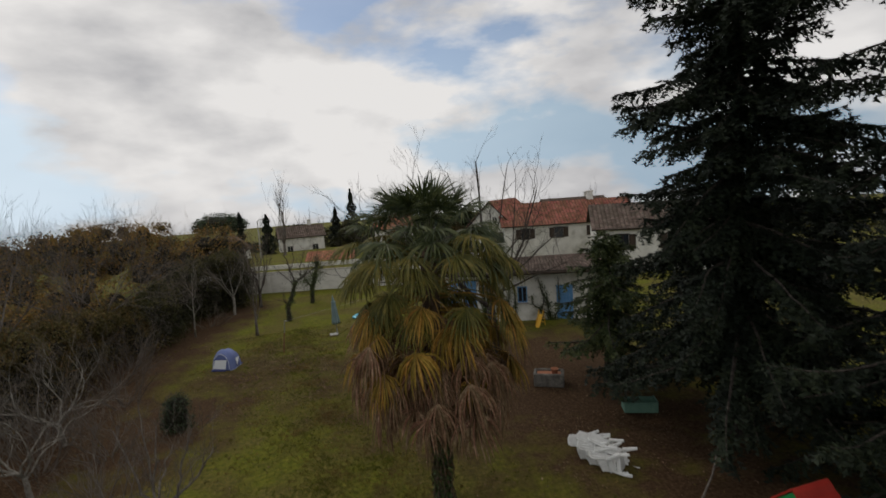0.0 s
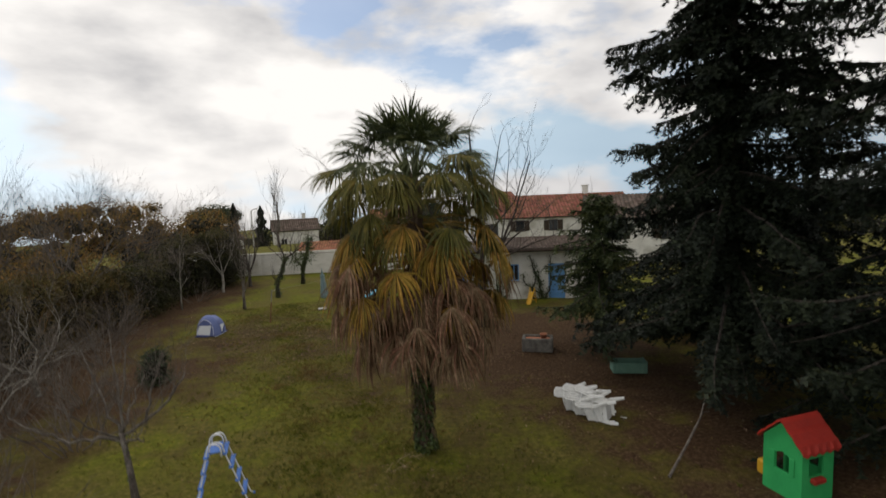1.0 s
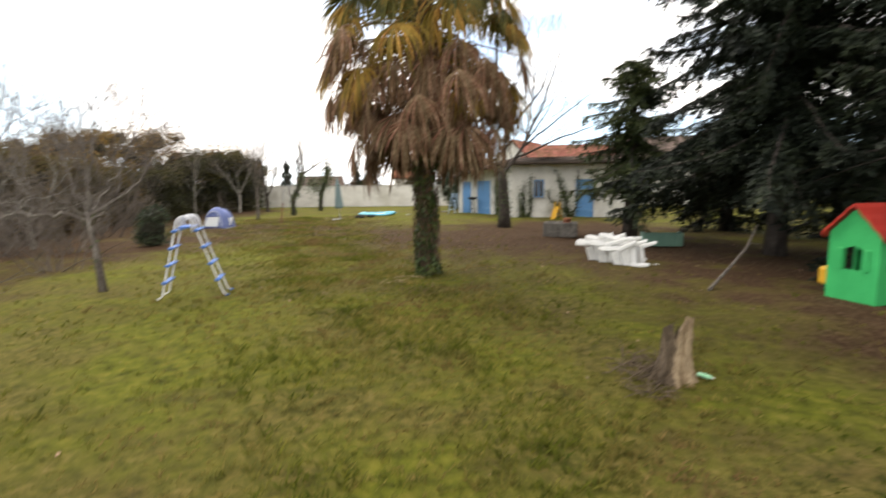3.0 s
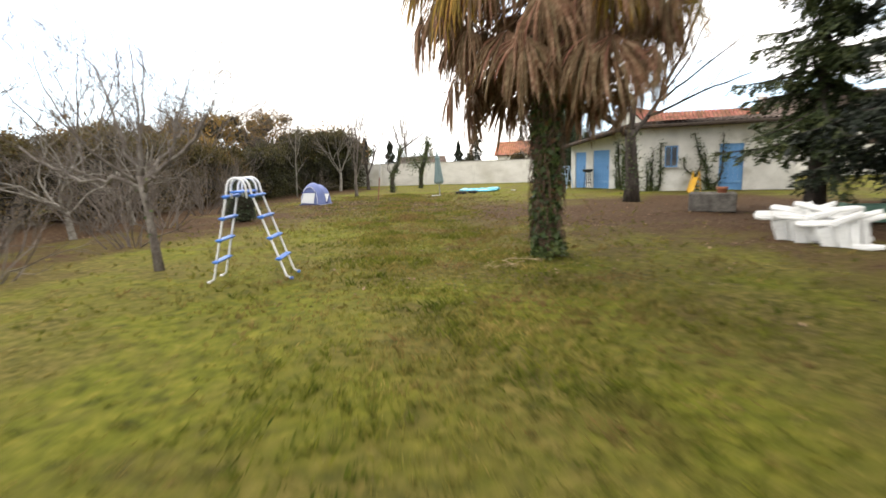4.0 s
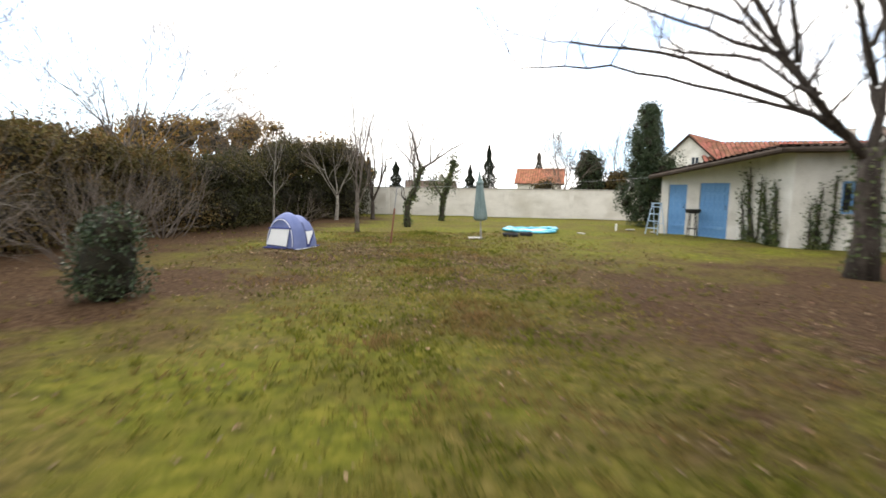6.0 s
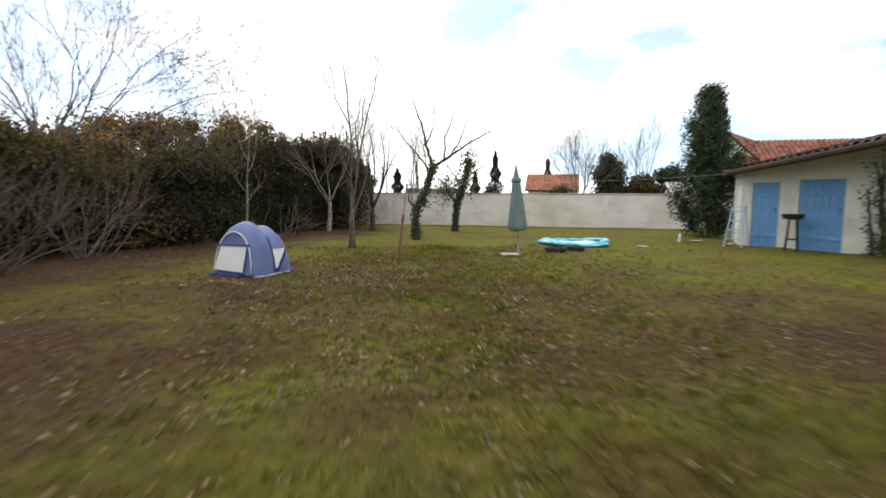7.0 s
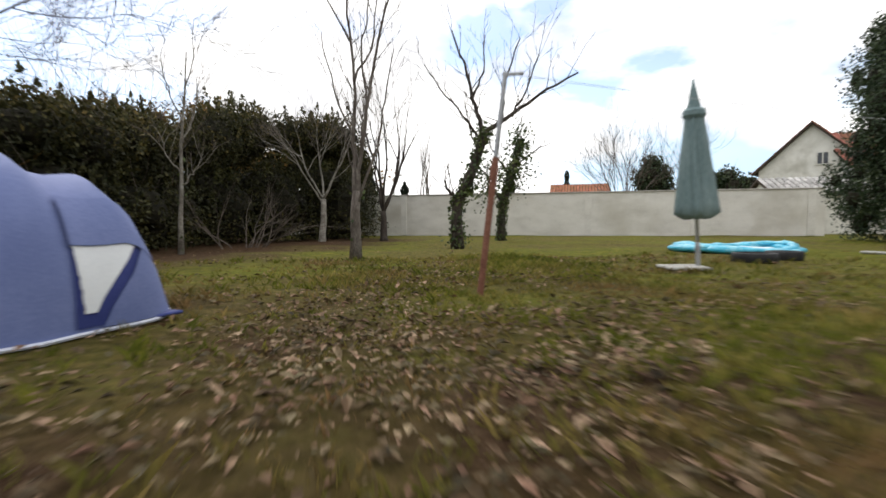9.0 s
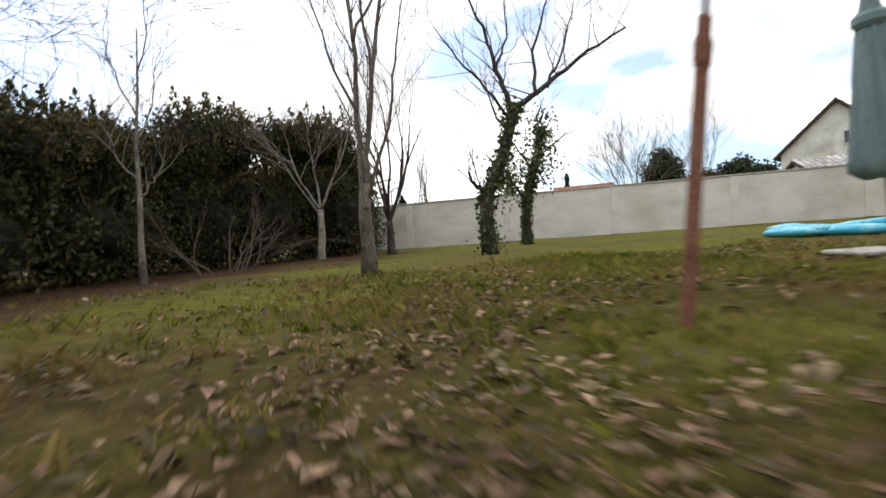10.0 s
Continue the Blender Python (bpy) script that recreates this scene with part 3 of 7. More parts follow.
gx = np.concatenate([[-2500, -900, -300, -120, -60, -40, -30], np.arange(-24, 14.01, 0.3), [18, 26, 40, 60, 120, 300, 900, 2500]])
gy = np.concatenate([[-2500, -800, -200, -60, -25, -10], np.arange(-4, 44.01, 0.3), np.arange(46, 66, 2.0), [75, 90, 120, 200, 500, 1200, 2500]])
GX, GY = np.meshgrid(gx, gy)
nx, ny = len(gx), len(gy)
gv = np.stack([GX.ravel(), GY.ravel(), ground_height(GX, GY).ravel()], 1)
k = (np.arange(ny - 1)[:, None] * nx + np.arange(nx - 1)[None, :]).ravel()
gf = np.stack([k, k + 1, k + nx + 1, k + nx], 1)
ground = mesh_from("ground", gv, gf, LAWN)
ground.data.shade_smooth()
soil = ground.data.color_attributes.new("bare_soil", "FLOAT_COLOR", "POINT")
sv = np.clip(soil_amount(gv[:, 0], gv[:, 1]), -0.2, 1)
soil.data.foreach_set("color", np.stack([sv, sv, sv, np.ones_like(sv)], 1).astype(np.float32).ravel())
tagged(ground, "mossy winter lawn with straw-coloured tufts and bare brown patches", "lawn", kind="structure")


# ---- setting: back garden wall ----
def wall_run(name, p0, p1, z0, z1, thick, material, openings=(), parent=None, z_base=0.0):
    """A straight wall from p0 to p1 with tops z0 and z1 at its ends; openings: (from, to, sill, head) in metres along it."""
    a, b = Vector((*p0, 0)), Vector((*p1, 0))
    ln = (b - a).length
    ang = math.atan2(b.y - a.y, b.x - a.x)
    g = Geo()
    cuts = sorted({0.0, ln, *[v for o in openings for v in o[:2]]})
    lev = sorted({0.0, *[v for o in openings for v in o[2:]]}) + [None]
    ids, verts, faces = {}, [], []

    def vert(i, j, side):
        if (i, j, side) not in ids:
            ids[i, j, side] = len(verts)
            verts.append((cuts[i], thick * side, z0 + (z1 - z0) * cuts[i] / ln if lev[j] is None else lev[j]))
        return ids[i, j, side]

    def solid(i, j):
        if not (0 <= i < len(cuts) - 1 and 0 <= j < len(lev) - 1):
            return False
        mid, low = (cuts[i] + cuts[i + 1]) / 2, lev[j]
        return not any(o[0] < mid < o[1] and o[2] <= low < o[3] for o in openings)

    for i in range(len(cuts) - 1):
        for j in range(len(lev) - 1):
            if not solid(i, j):
                continue
            q = [(i, j), (i + 1, j), (i + 1, j + 1), (i, j + 1)]
            faces.append(tuple(vert(*c, 0) for c in q))
            faces.append(tuple(vert(*c, 1) for c in reversed(q)))
            for k, (di, dj) in enumerate(((0, -1), (1, 0), (0, 1), (-1, 0))):
                if not solid(i + di, j + dj):
                    c0, c1 = q[k], q[(k + 1) % 4]
                    faces.append((vert(*c1, 0), vert(*c0, 0), vert(*c0, 1), vert(*c1, 1)))
    g.add(verts, faces)
    ob = g.part(name, material, parent)
    ob.matrix_world = pose(a.x, a.y, z_base, 0, 0, math.degrees(ang))
    return ob


WALL_Y, WALL_H = 40.2, 1.66
wall_back = tagged(wall_run("wall_back", (-20.0, WALL_Y), (0.9, WALL_Y - 0.1), WALL_H, WALL_H - 0.05, 0.2, WALL_GREY),
                   "long pale rendered garden wall with weathered grey streaks", "garden wall", kind="structure")
for i in range(6):
    g = Geo()
    g.box((0, 0, WALL_H / 2), (0.24, 0.03, WALL_H - 0.03), bevel=0.008)
    p = g.part("pilaster", WALL_GREY, wall_back)
    p.matrix_local = pose(2.0 + 3.7 * i, -0.006, 0)
for i in range(21):
    g = Geo()
    g.box((0.498, 0, 0), (0.992, 0.27, 0.055), bevel=0.012)
    p = g.part("coping_slab", COPING, wall_back)
    p.matrix_local = pose(i * 0.995, 0.1, WALL_H + 0.028 - 0.0024 * i, 0, 0.14, 0)


# ---- outbuilding ----
def plank_door(parent, name, w, h, m, planks=5, handle=True):
    """A boarded door: planks, two ledges and a latch."""
    d = new(name)
    d.parent = parent
    d.matrix_local = m
    pw = w / planks
    g = Geo()
    g.box((0, 0, h / 2), (pw - 0.006, 0.035, h), bevel=0.006)
    first = g.part("plank", BLUE_PAINT, d)
    first.matrix_local = pose(pw / 2, 0, 0)
    for i in range(1, planks):
        share("plank", first, d, pose(pw * (i + 0.5), 0.002 * (i % 2), 0))
    for z in (0.35, h - 0.35):
        g = Geo()
        g.box((w / 2, -0.03, z), (w - 0.08, 0.025, 0.11), bevel=0.005)
        g.part("ledge", BLUE_PAINT, d)
    if handle:
        g = Geo()
        g.tube([(w - 0.09, -0.02, 1.0), (w - 0.09, -0.07, 1.0), (w - 0.09, -0.07, 1.12), (w - 0.09, -0.02, 1.12)], 0.009, 6)
        g.part("handle", DARK_WOOD, d, "dark iron pull handle")
    return d


A, B, C, D = (2.75, 26.95), (8.7, 26.3), (2.05, 29.2), (0.02, 31.3)
E1, E2 = (9.4, 31.5), (0.45, 33.4)
shed = thing("outbuilding", pose(0, 0, 0), "low white rendered outbuilding with blue doors and tiled roof", "shed")
wall_run("south_wall", A, B, 2.85, 2.85, 0.25, RENDER_WHITE, [(1.15, 1.68, 1.02, 1.93), (3.25, 4.15, 0.0, 1.92)], shed)
wall_run("west_wall", C, A, 2.85, 2.85, 0.25, RENDER_WHITE, [], shed)
wall_run("porch_wall", D, C, 2.2, 2.6, 0.2, RENDER_WHITE, [(0.32, 1.06, 0.0, 1.85), (1.55, 2.6, 0.0, 1.9)], shed)
wall_run("east_wall", B, E1, 2.85, 2.85, 0.25, RENDER_WHITE, [], shed)
wall_run("north_wall", E1, E2, 2.75, 2.3, 0.25, RENDER_WHITE, [], shed)
wall_run("end_wall", E2, D, 2.3, 2.2, 0.2, RENDER_WHITE, [], shed)
ang_s = math.degrees(math.atan2(B[1] - A[1], B[0] - A[0]))
ang_d = math.degrees(math.atan2(C[1] - D[1], C[0] - D[0]))
plank_door(shed, "door", 0.90, 1.92, pose(*A, 0, 0, 0, ang_s) @ pose(3.25, 0.08, 0.0))
plank_door(shed, "door", 0.74, 1.85, pose(*D, 0, 0, 0, ang_d) @ pose(0.32, 0.06, 0.0), 3)
plank_door(shed, "door", 1.05, 1.9, pose(*D, 0, 0, 0, ang_d) @ pose(1.55, 0.06, 0.0), 6)
win = new("window")
win.parent = shed
win.matrix_local = pose(*A, 0, 0, 0, ang_s) @ pose(1.15, 0.06, 1.02) @ Matrix.Diagonal((0.93, 1, 0.97, 1))
g = Geo()
for c, s in (((0.285, 0, 0.03), (0.57, 0.05, 0.06)), ((0.285, 0, 0.90), (0.57, 0.05, 0.06)), ((0.03, 0, 0.465), (0.06, 0.05, 0.81)), ((0.54, 0, 0.465), (0.06, 0.05, 0.81)), ((0.285, 0, 0.465), (0.05, 0.045, 0.81))):
    g.box(c, s, bevel=0.006)
g.part("window_frame", BLUE_PAINT, win, "blue painted window frame")
for x in (0.145, 0.425):
    g = Geo()
    g.box((x, 0.01, 0.465), (0.23, 0.012, 0.80))
    g.part("pane", GLASS_DARK, win)
g = Geo()
g.box((0.285, -0.09, -0.03), (0.7, 0.14, 0.05), bevel=0.01)
g.part("sill", COPING, win)
for i in range(4):
    g = Geo()
    g.tube([(0.11 + i * 0.115, -0.04, 0.03), (0.11 + i * 0.115, -0.04, 0.9)], 0.008, 5)
    g.part("bar", DARK_WOOD, win)


def tiled_slope(parent, corners, rows, cols, name="roof_slope", tile=None):
    """A roof slope over four corners (eave left, eave right, ridge right, ridge left): a deck and rows of half-round tiles."""
    el, er, rr, rl = [Vector(c) for c in corners]
    deck = Geo()
    n = (er - el).cross(rl - el).normalized()
    dn = n * 0.09
    deck.add([el, er, rr, rl, el - dn, er - dn, rr - dn, rl - dn], [(0, 1, 2, 3), (7, 6, 5, 4), (0, 4, 5, 1), (1, 5, 6, 2), (2, 6, 7, 3), (3, 7, 4, 0)])
    slope = deck.part(name, DARK_WOOD, parent, "dark weathered roof boards")
    tiles = Geo()
    rng = np.random.default_rng(rows * 100 + cols)
    for i in range(cols):
        for j in range(rows):
            u0, u1 = (i + 0.06) / cols, (i + 0.94) / cols
            v0, v1 = j / rows - 0.012, (j + 1) / rows + 0.02
            lift0, lift1 = 0.035 + rng.uniform(0, 0.012), 0.012 + rng.uniform(0, 0.008)
            vs = []
            for v, lift in ((v0, lift0), (v1, lift1)):
                l0, l1 = el.lerp(rl, v), er.lerp(rr, v)
                for q in range(5):
                    u = u0 + (u1 - u0) * q / 4
                    vs.append(l0.lerp(l1, u) + n * (lift + 0.055 * math.sin(math.pi * q / 4)))
            tiles.add(vs, [(q, q + 1, q + 6, q + 5) for q in range(4)])
    tagged(tiles.part("tiles", tile or TILE_ROOF, slope), "weathered half-round clay tiles", kind="stuff")
    return slope


R0, R1 = (3.2, 29.6, 3.08), (8.8, 29.0, 3.15)
tiled_slope(shed, [(2.25, 26.4, 2.80), (9.0, 25.75, 2.80), R1, R0], 10, 34, tile=TILE_OLD)
tiled_slope(shed, [(9.7, 31.9, 2.7), (0.1, 33.9, 2.3), R0, R1], 10, 34, tile=TILE_OLD)
tiled_slope(shed, [(-0.42, 31.0, 2.18), (2.25, 26.4, 2.80), R0, (0.1, 33.9, 2.3)], 8, 24, tile=TILE_OLD)
# gutter made thick and dark, taking in the shade under the eaves
for ends in (((-0.47, 30.95, 2.12), (2.22, 26.35, 2.74)), ((2.22, 26.35, 2.74), (9.0, 25.7, 2.74))):
    g = Geo()
    g.tube(ends, 0.085, 8)
    g.part("gutter", DARK_WOOD, shed, "dark eaves gutter, thickened to take in the shade beneath")


# ---- houses beyond the garden ----
def house(x, y, turn, w, d, wall_h, roof_h, label, z=0.0, windows=(), chimney=True, wall=None, overhang=0.35, gable_front=False, tile=None):
    """A rendered house with a tiled gable roof (ridge along its width), windows on its front: (x, z, w, h, shutters)."""
    t = thing("house", pose(x, y, z, 0, 0, turn), label, "house", "houses beyond the garden")
    g = Geo()
    hw, hd = w / 2, d / 2
    if gable_front:
        g.add([(-hw, -hd, 0), (hw, -hd, 0), (hw, hd, 0), (-hw, hd, 0), (-hw, -hd, wall_h), (hw, -hd, wall_h), (hw, hd, wall_h), (-hw, hd, wall_h), (0, -hd, wall_h + roof_h), (0, hd, wall_h + roof_h)],
              [(0, 1, 5, 8, 4), (2, 3, 7, 9, 6), (1, 2, 6, 5), (3, 0, 4, 7), (3, 2, 1, 0)])
    else:
        g.add([(-hw, -hd, 0), (hw, -hd, 0), (hw, hd, 0), (-hw, hd, 0), (-hw, -hd, wall_h), (hw, -hd, wall_h), (hw, hd, wall_h), (-hw, hd, wall_h), (-hw, 0, wall_h + roof_h), (hw, 0, wall_h + roof_h)],
              [(0, 1, 5, 4), (1, 2, 6, 9, 5), (2, 3, 7, 6), (3, 0, 4, 8, 7), (3, 2, 1, 0)])
    g.part("wall", wall or RENDER_WHITE, t)
    o = overhang
    if gable_front:
        k = roof_h / hw
        tiled_slope(t, [(-hw - o, hd + o, wall_h - o * k), (-hw - o, -hd - o, wall_h - o * k), (0, -hd - o, wall_h + roof_h + 0.03), (0, hd + o, wall_h + roof_h + 0.03)], 10, 20, "roof", tile)
        tiled_slope(t, [(hw + o, -hd - o, wall_h - o * k), (hw + o, hd + o, wall_h - o * k), (0, hd + o, wall_h + roof_h + 0.03), (0, -hd - o, wall_h + roof_h + 0.03)], 10, 20, "roof", tile)
    else:
        k = roof_h / hd
        tiled_slope(t, [(-hw - o, -hd - o, wall_h - o * k), (hw + o, -hd - o, wall_h - o * k), (hw + o, 0, wall_h + roof_h + 0.03), (-hw - o, 0, wall_h + roof_h + 0.03)], max(8, int(d / 0.5)), max(20, int(w / 0.3)), "roof", tile)
        tiled_slope(t, [(hw + o, hd + o, wall_h - o * k), (-hw - o, hd + o, wall_h - o * k), (-hw - o, 0, wall_h + roof_h + 0.03), (hw + o, 0, wall_h + roof_h + 0.03)], max(8, int(d / 0.5)), max(20, int(w / 0.3)), "roof", tile)
    for wx, wz, ww, wh, shut in windows:
        q = new("window")
        q.parent = t
        q.matrix_local = pose(wx, -hd - 0.02, wz)
        fr = Geo()
        for c, s in (((0, 0, wh / 2 + 0.03), (ww + 0.12, 0.06, 0.06)), ((0, 0, -wh / 2 - 0.03), (ww + 0.2, 0.1, 0.06)), ((-ww / 2 - 0.03, 0, 0), (0.06, 0.06, wh)), ((ww / 2 + 0.03, 0, 0), (0.06, 0.06, wh)), ((0, 0, 0), (0.05, 0.05, wh))):
            fr.box(c, s)
        fr.part("frame", DARK_WOOD if shut else RENDER_WHITE, q)
        for sx in (-ww / 4, ww / 4):
            pa = Geo()
            pa.box((sx, 0.005, 0), (ww / 2 - 0.05, 0.02, wh))
            pa.part("pane", GLASS_DARK, q)
        if shut:
            for sx in (-ww / 2 - 0.06 - ww / 4, ww / 2 + 0.06 + ww / 4):
                pa = Geo()
                pa.box((sx, -0.02, 0), (ww / 2, 0.04, wh), bevel=0.01)
                pa.part("shutter", DARK_WOOD, q)
    if chimney:
        ch = Geo()
        ch.box((hw * 0.45, 0.2, wall_h + roof_h + 0.25), (0.55, 0.55, 1.3), bevel=0.02)
        ch.box((hw * 0.45, 0.2, wall_h + roof_h + 0.93), (0.68, 0.68, 0.1), bevel=0.02)
        ch.part("chimney", RENDER_WHITE, t)
    return t


house(13.2, 53.2, 0, 13.4, 5.9, 5.0, 1.85, "large white gabled house with brown eaves and shutters", z=-1.5, tile=TILE_RED, windows=[(-4.6, 3.9, 0.9, 1.0, True), (-1.2, 3.9, 0.9, 1.0, True), (2.6, 3.9, 0.9, 1.0, True)], overhang=0.4)
house(7.1, 55.0, -31, 5.0, 7.0, 5.0, 2.35, "white gable end with brown verge boards beyond the garden wall", z=-1.5, windows=[(0.5, 5.4, 0.5, 0.6, False), (1.0, 3.6, 0.9, 1.0, True)], chimney=False, overhang=0.3, gable_front=True, tile=TILE_RED)
house(2.5, 44.5, 0, 4.2, 3.4, 1.65, 0.62, "low outbuilding with a pale cement-tiled roof behind the garden wall", chimney=False, overhang=0.2, tile=TILE_PALE)
house(17.5, 42.5, -14, 8.5, 8.0, 3.6, 1.6, "white gabled house with a brown tiled roof", windows=[(-2.2, 2.4, 0.9, 1.2, True), (1.5, 2.4, 0.9, 1.2, True)], chimney=False, tile=TILE_OLD)
house(-6.6, 72.5, 0, 5.0, 6.0, 4.6, 1.6, "low house with an orange tiled roof", z=-2.0, chimney=False)
house(-13.6, 61.5, 4, 5.2, 4.5, 2.0, 0.8, "small outbuilding with cream walls and an orange roof", z=-2.0, windows=[(0.8, 1.1, 0.7, 0.7, False)], chimney=False)
house(-23.5, 84.0, 20, 7.0, 6.0, 4.2, 1.5, "low white house with a red-brown roof among trees", z=-2.8, windows=[(-2, 2.2, 0.9, 1.0, False), (2, 2.2, 0.9, 1.0, False)], tile=TILE_OLD)
house(-31.0, 68.0, 62, 7.0, 6.0, 3.4, 1.6, "white gabled house with a pale brown roof", z=-2.2, tile=TILE_OLD, chimney=False)
house(26.0, 96.0, 5, 12.0, 8.0, 5.5, 2.2, "house with a red-brown roof behind bare trees", z=-3.5, tile=TILE_OLD)
far_wall = tagged(wall_run("wall_far", (-21.0, 53.5), (-3.0, 55.0), 1.7, 1.7, 0.2, RENDER_WHITE, z_base=-1.25), "pale wall of the neighbouring yard", "garden wall", kind="structure")


# ---- distant trees ----
def conifer_far(x, y, z, h, r, seed, label, name="conifer", category="conifer", leaf=None, n=5000, taper=1.0, size=0.3):
    """A distant conical evergreen of many small sprays."""
    rng = np.random.default_rng(seed)
    t = thing(name, pose(x, y, z), label, category, "distant trees")
    tr = Geo()
    tr.tube([(0, 0, 0), (0, 0, h * 0.5), (0, 0, h * 0.97)], [0.22, 0.14, 0.02], 7)
    tr.part("trunk", BARK_DARK, t)
    q = rng.uniform(0.06, 1, n)
    tier = 1 + 0.35 * np.sin(q * 34 + rng.uniform(0, 6))
    rad = r * (1 - q) ** taper * tier * np.sqrt(rng.uniform(0.15, 1, n)) + 0.05
    a = rng.uniform(0, 2 * math.pi, n)
    p = np.stack([np.cos(a) * rad, np.sin(a) * rad, q * h - 0.12 * rad], 1)
    v, f = leaf_cloud(p, size, rng, 0.6, aspect=0.45)
    tagged(mesh_from("crown", v, f, leaf or NEEDLE, t), kind="stuff")
    return t


conifer_far(-15.4, 88.8, -2, 10.6, 2.3, 11, "dark spiky conifer above distant roofs")
conifer_far(-18.6, 90.0, -2, 7.6, 2.0, 12, "small dark conifer beside a taller one")
conifer_far(-30.8, 77.3, -2, 8.0, 0.75, 13, "slim dark cypress among distant houses", "cypress", "cypress", taper=0.45, size=0.22)
conifer_far(-26.6, 77.0, -2, 7.4, 1.3, 14, "dark broad cypress among distant houses", "cypress", "cypress", taper=0.6, size=0.25)
conifer_far(-7.9, 92.0, -2, 9.6, 0.8, 15, "slim dark cypress behind a roof", "cypress", "cypress", taper=0.45, size=0.22)
bush(-36.0, 82.0, [((0, 0, 6.2), (3.6, 3.0, 1.7)), ((-2.2, 0, 5.8), (2.0, 2.0, 1.2)), ((2.4, 0, 5.9), (2.0, 2.0, 1.2))], 6000, 0.3, LEAF_DARK, 16, "umbrella pine with a broad dark crown", twigs=0, category="pine", name="umbrella_pine", z=-2.0)
tr = Geo()
tr.tube([(0, 0, 0), (0.2, 0, 3), (0.0, 0, 6)], [0.35, 0.28, 0.2], 8)
tr.part("trunk", BARK_DARK, bpy.data.objects["umbrella_pine"])

g = Geo()
rng = np.random.default_rng(5)
for i in range(120):
    a = rng.uniform(-62, 62)
    dist = rng.uniform(92, 150)
    px, py = dist * math.sin(math.radians(a)) - 4, dist * math.cos(math.radians(a))
    h = rng.uniform(6.0, 10.5) * (1.0 if abs(a) > 12 else 0.75)
    sprout(rng, g, g, (px, py, float(ground_height(px, py)) - 0.1), (0, 0, 1), h * 0.5, 0.12, 2, 0.5, 0.14, 0.1, (3, 4), 0.6)
far_woods = tagged(g.part("far_woods", FAR_HAZE), "belt of leafless trees along the horizon", "woods", kind="stuff")

rng = np.random.default_rng(6)
n = 17000
a = np.radians(rng.uniform(-65, 65, n))
dist = rng.uniform(88, 135, n)
hh = rng.uniform(0, 1, n) ** 1.4 * (2.6 + 1.5 * np.sin(a * 23) + 0.9 * np.sin(a * 51 + 2))
v, f = leaf_cloud(np.stack([dist * np.sin(a) - 4, dist * np.cos(a), ground_height(dist * np.sin(a) - 4, dist * np.cos(a)) + np.maximum(hh, 0.0)], 1), 0.9, rng, 0.0)
far_scrub = tagged(mesh_from("far_scrub", v, f, LEAF_HEDGE), "low dark scrub and hedges in the distance", "shrubs", kind="stuff")

# ---- palm ----
def fan_leaf(rng, petiole, radius, rise, fold, droop, segs, spread, width=0.043, rag=0.03):
    """A fan palm leaf along +x from the trunk: a petiole rising at an angle, and a pleated half disc of
    segments, folded down from the petiole, joined near its base and hanging in separate fingers at its rim."""
    g = Geo()
    up = radians(rise)
    mid = Vector((petiole * 0.55 * math.cos(up), 0, petiole * 0.55 * math.sin(up) + 0.04 * petiole))
    end = Vector((petiole * math.cos(up), 0, petiole * math.sin(up) - 0.03 * petiole))
    g.tube([(0, 0, 0), mid, end], [0.022, 0.014, 0.010], 4)
    f = radians(rise - fold)
    F, N = Vector((math.cos(f), 0, math.sin(f))), Vector((-math.sin(f), 0, math.cos(f)))
    for i in range(segs):
        a = spread * ((i + 0.5) / segs * 2 - 1) + rng.normal() * rag
        ln = radius * (0.74 + 0.26 * math.cos(a * 0.8)) * rng.uniform(0.9 - 2.2 * rag, 1.1 + 1.2 * rag)
        d = F * math.cos(a) + Vector((0, math.sin(a), 0)) - N * 0.22 * abs(math.sin(a)) + N * 0.05 * (-1) ** i + Vector(rng.normal(size=3)) * rag
        d.normalize()
        side = Vector((0, math.cos(a), 0)) - F * math.sin(a) * 0.98
        side.normalize()
        sag = droop * rng.uniform(0.6 - 2 * rag, 1.4 + 3 * rag)
        w = width * rng.uniform(0.8, 1.15)
        p, vs, at = end.copy(), [], 0.0
        for q, ww in ((0.04, 0.22), (0.42, 1.0), (0.66, 0.8), (0.85, 0.5), (1.0, 0.06)):
            p = p + d * ln * (q - at)
            d = (d + Vector((0, 0, -1)) * sag * (q - at) * (0.3 + 3.2 * q * q)).normalized()
            at = q
            n = d.cross(side).normalized()
            for k, lift in ((0.5, -0.2), (0, 0.2), (-0.5, -0.2)):
                vs.append(tuple(p + side * (w * ww * k) + n * (w * ww * lift)))
        g.add(vs, [(r * 3 + q, r * 3 + q + 1, r * 3 + 4 + q, r * 3 + 3 + q) for r in range(4) for q in range(2)])
    return g


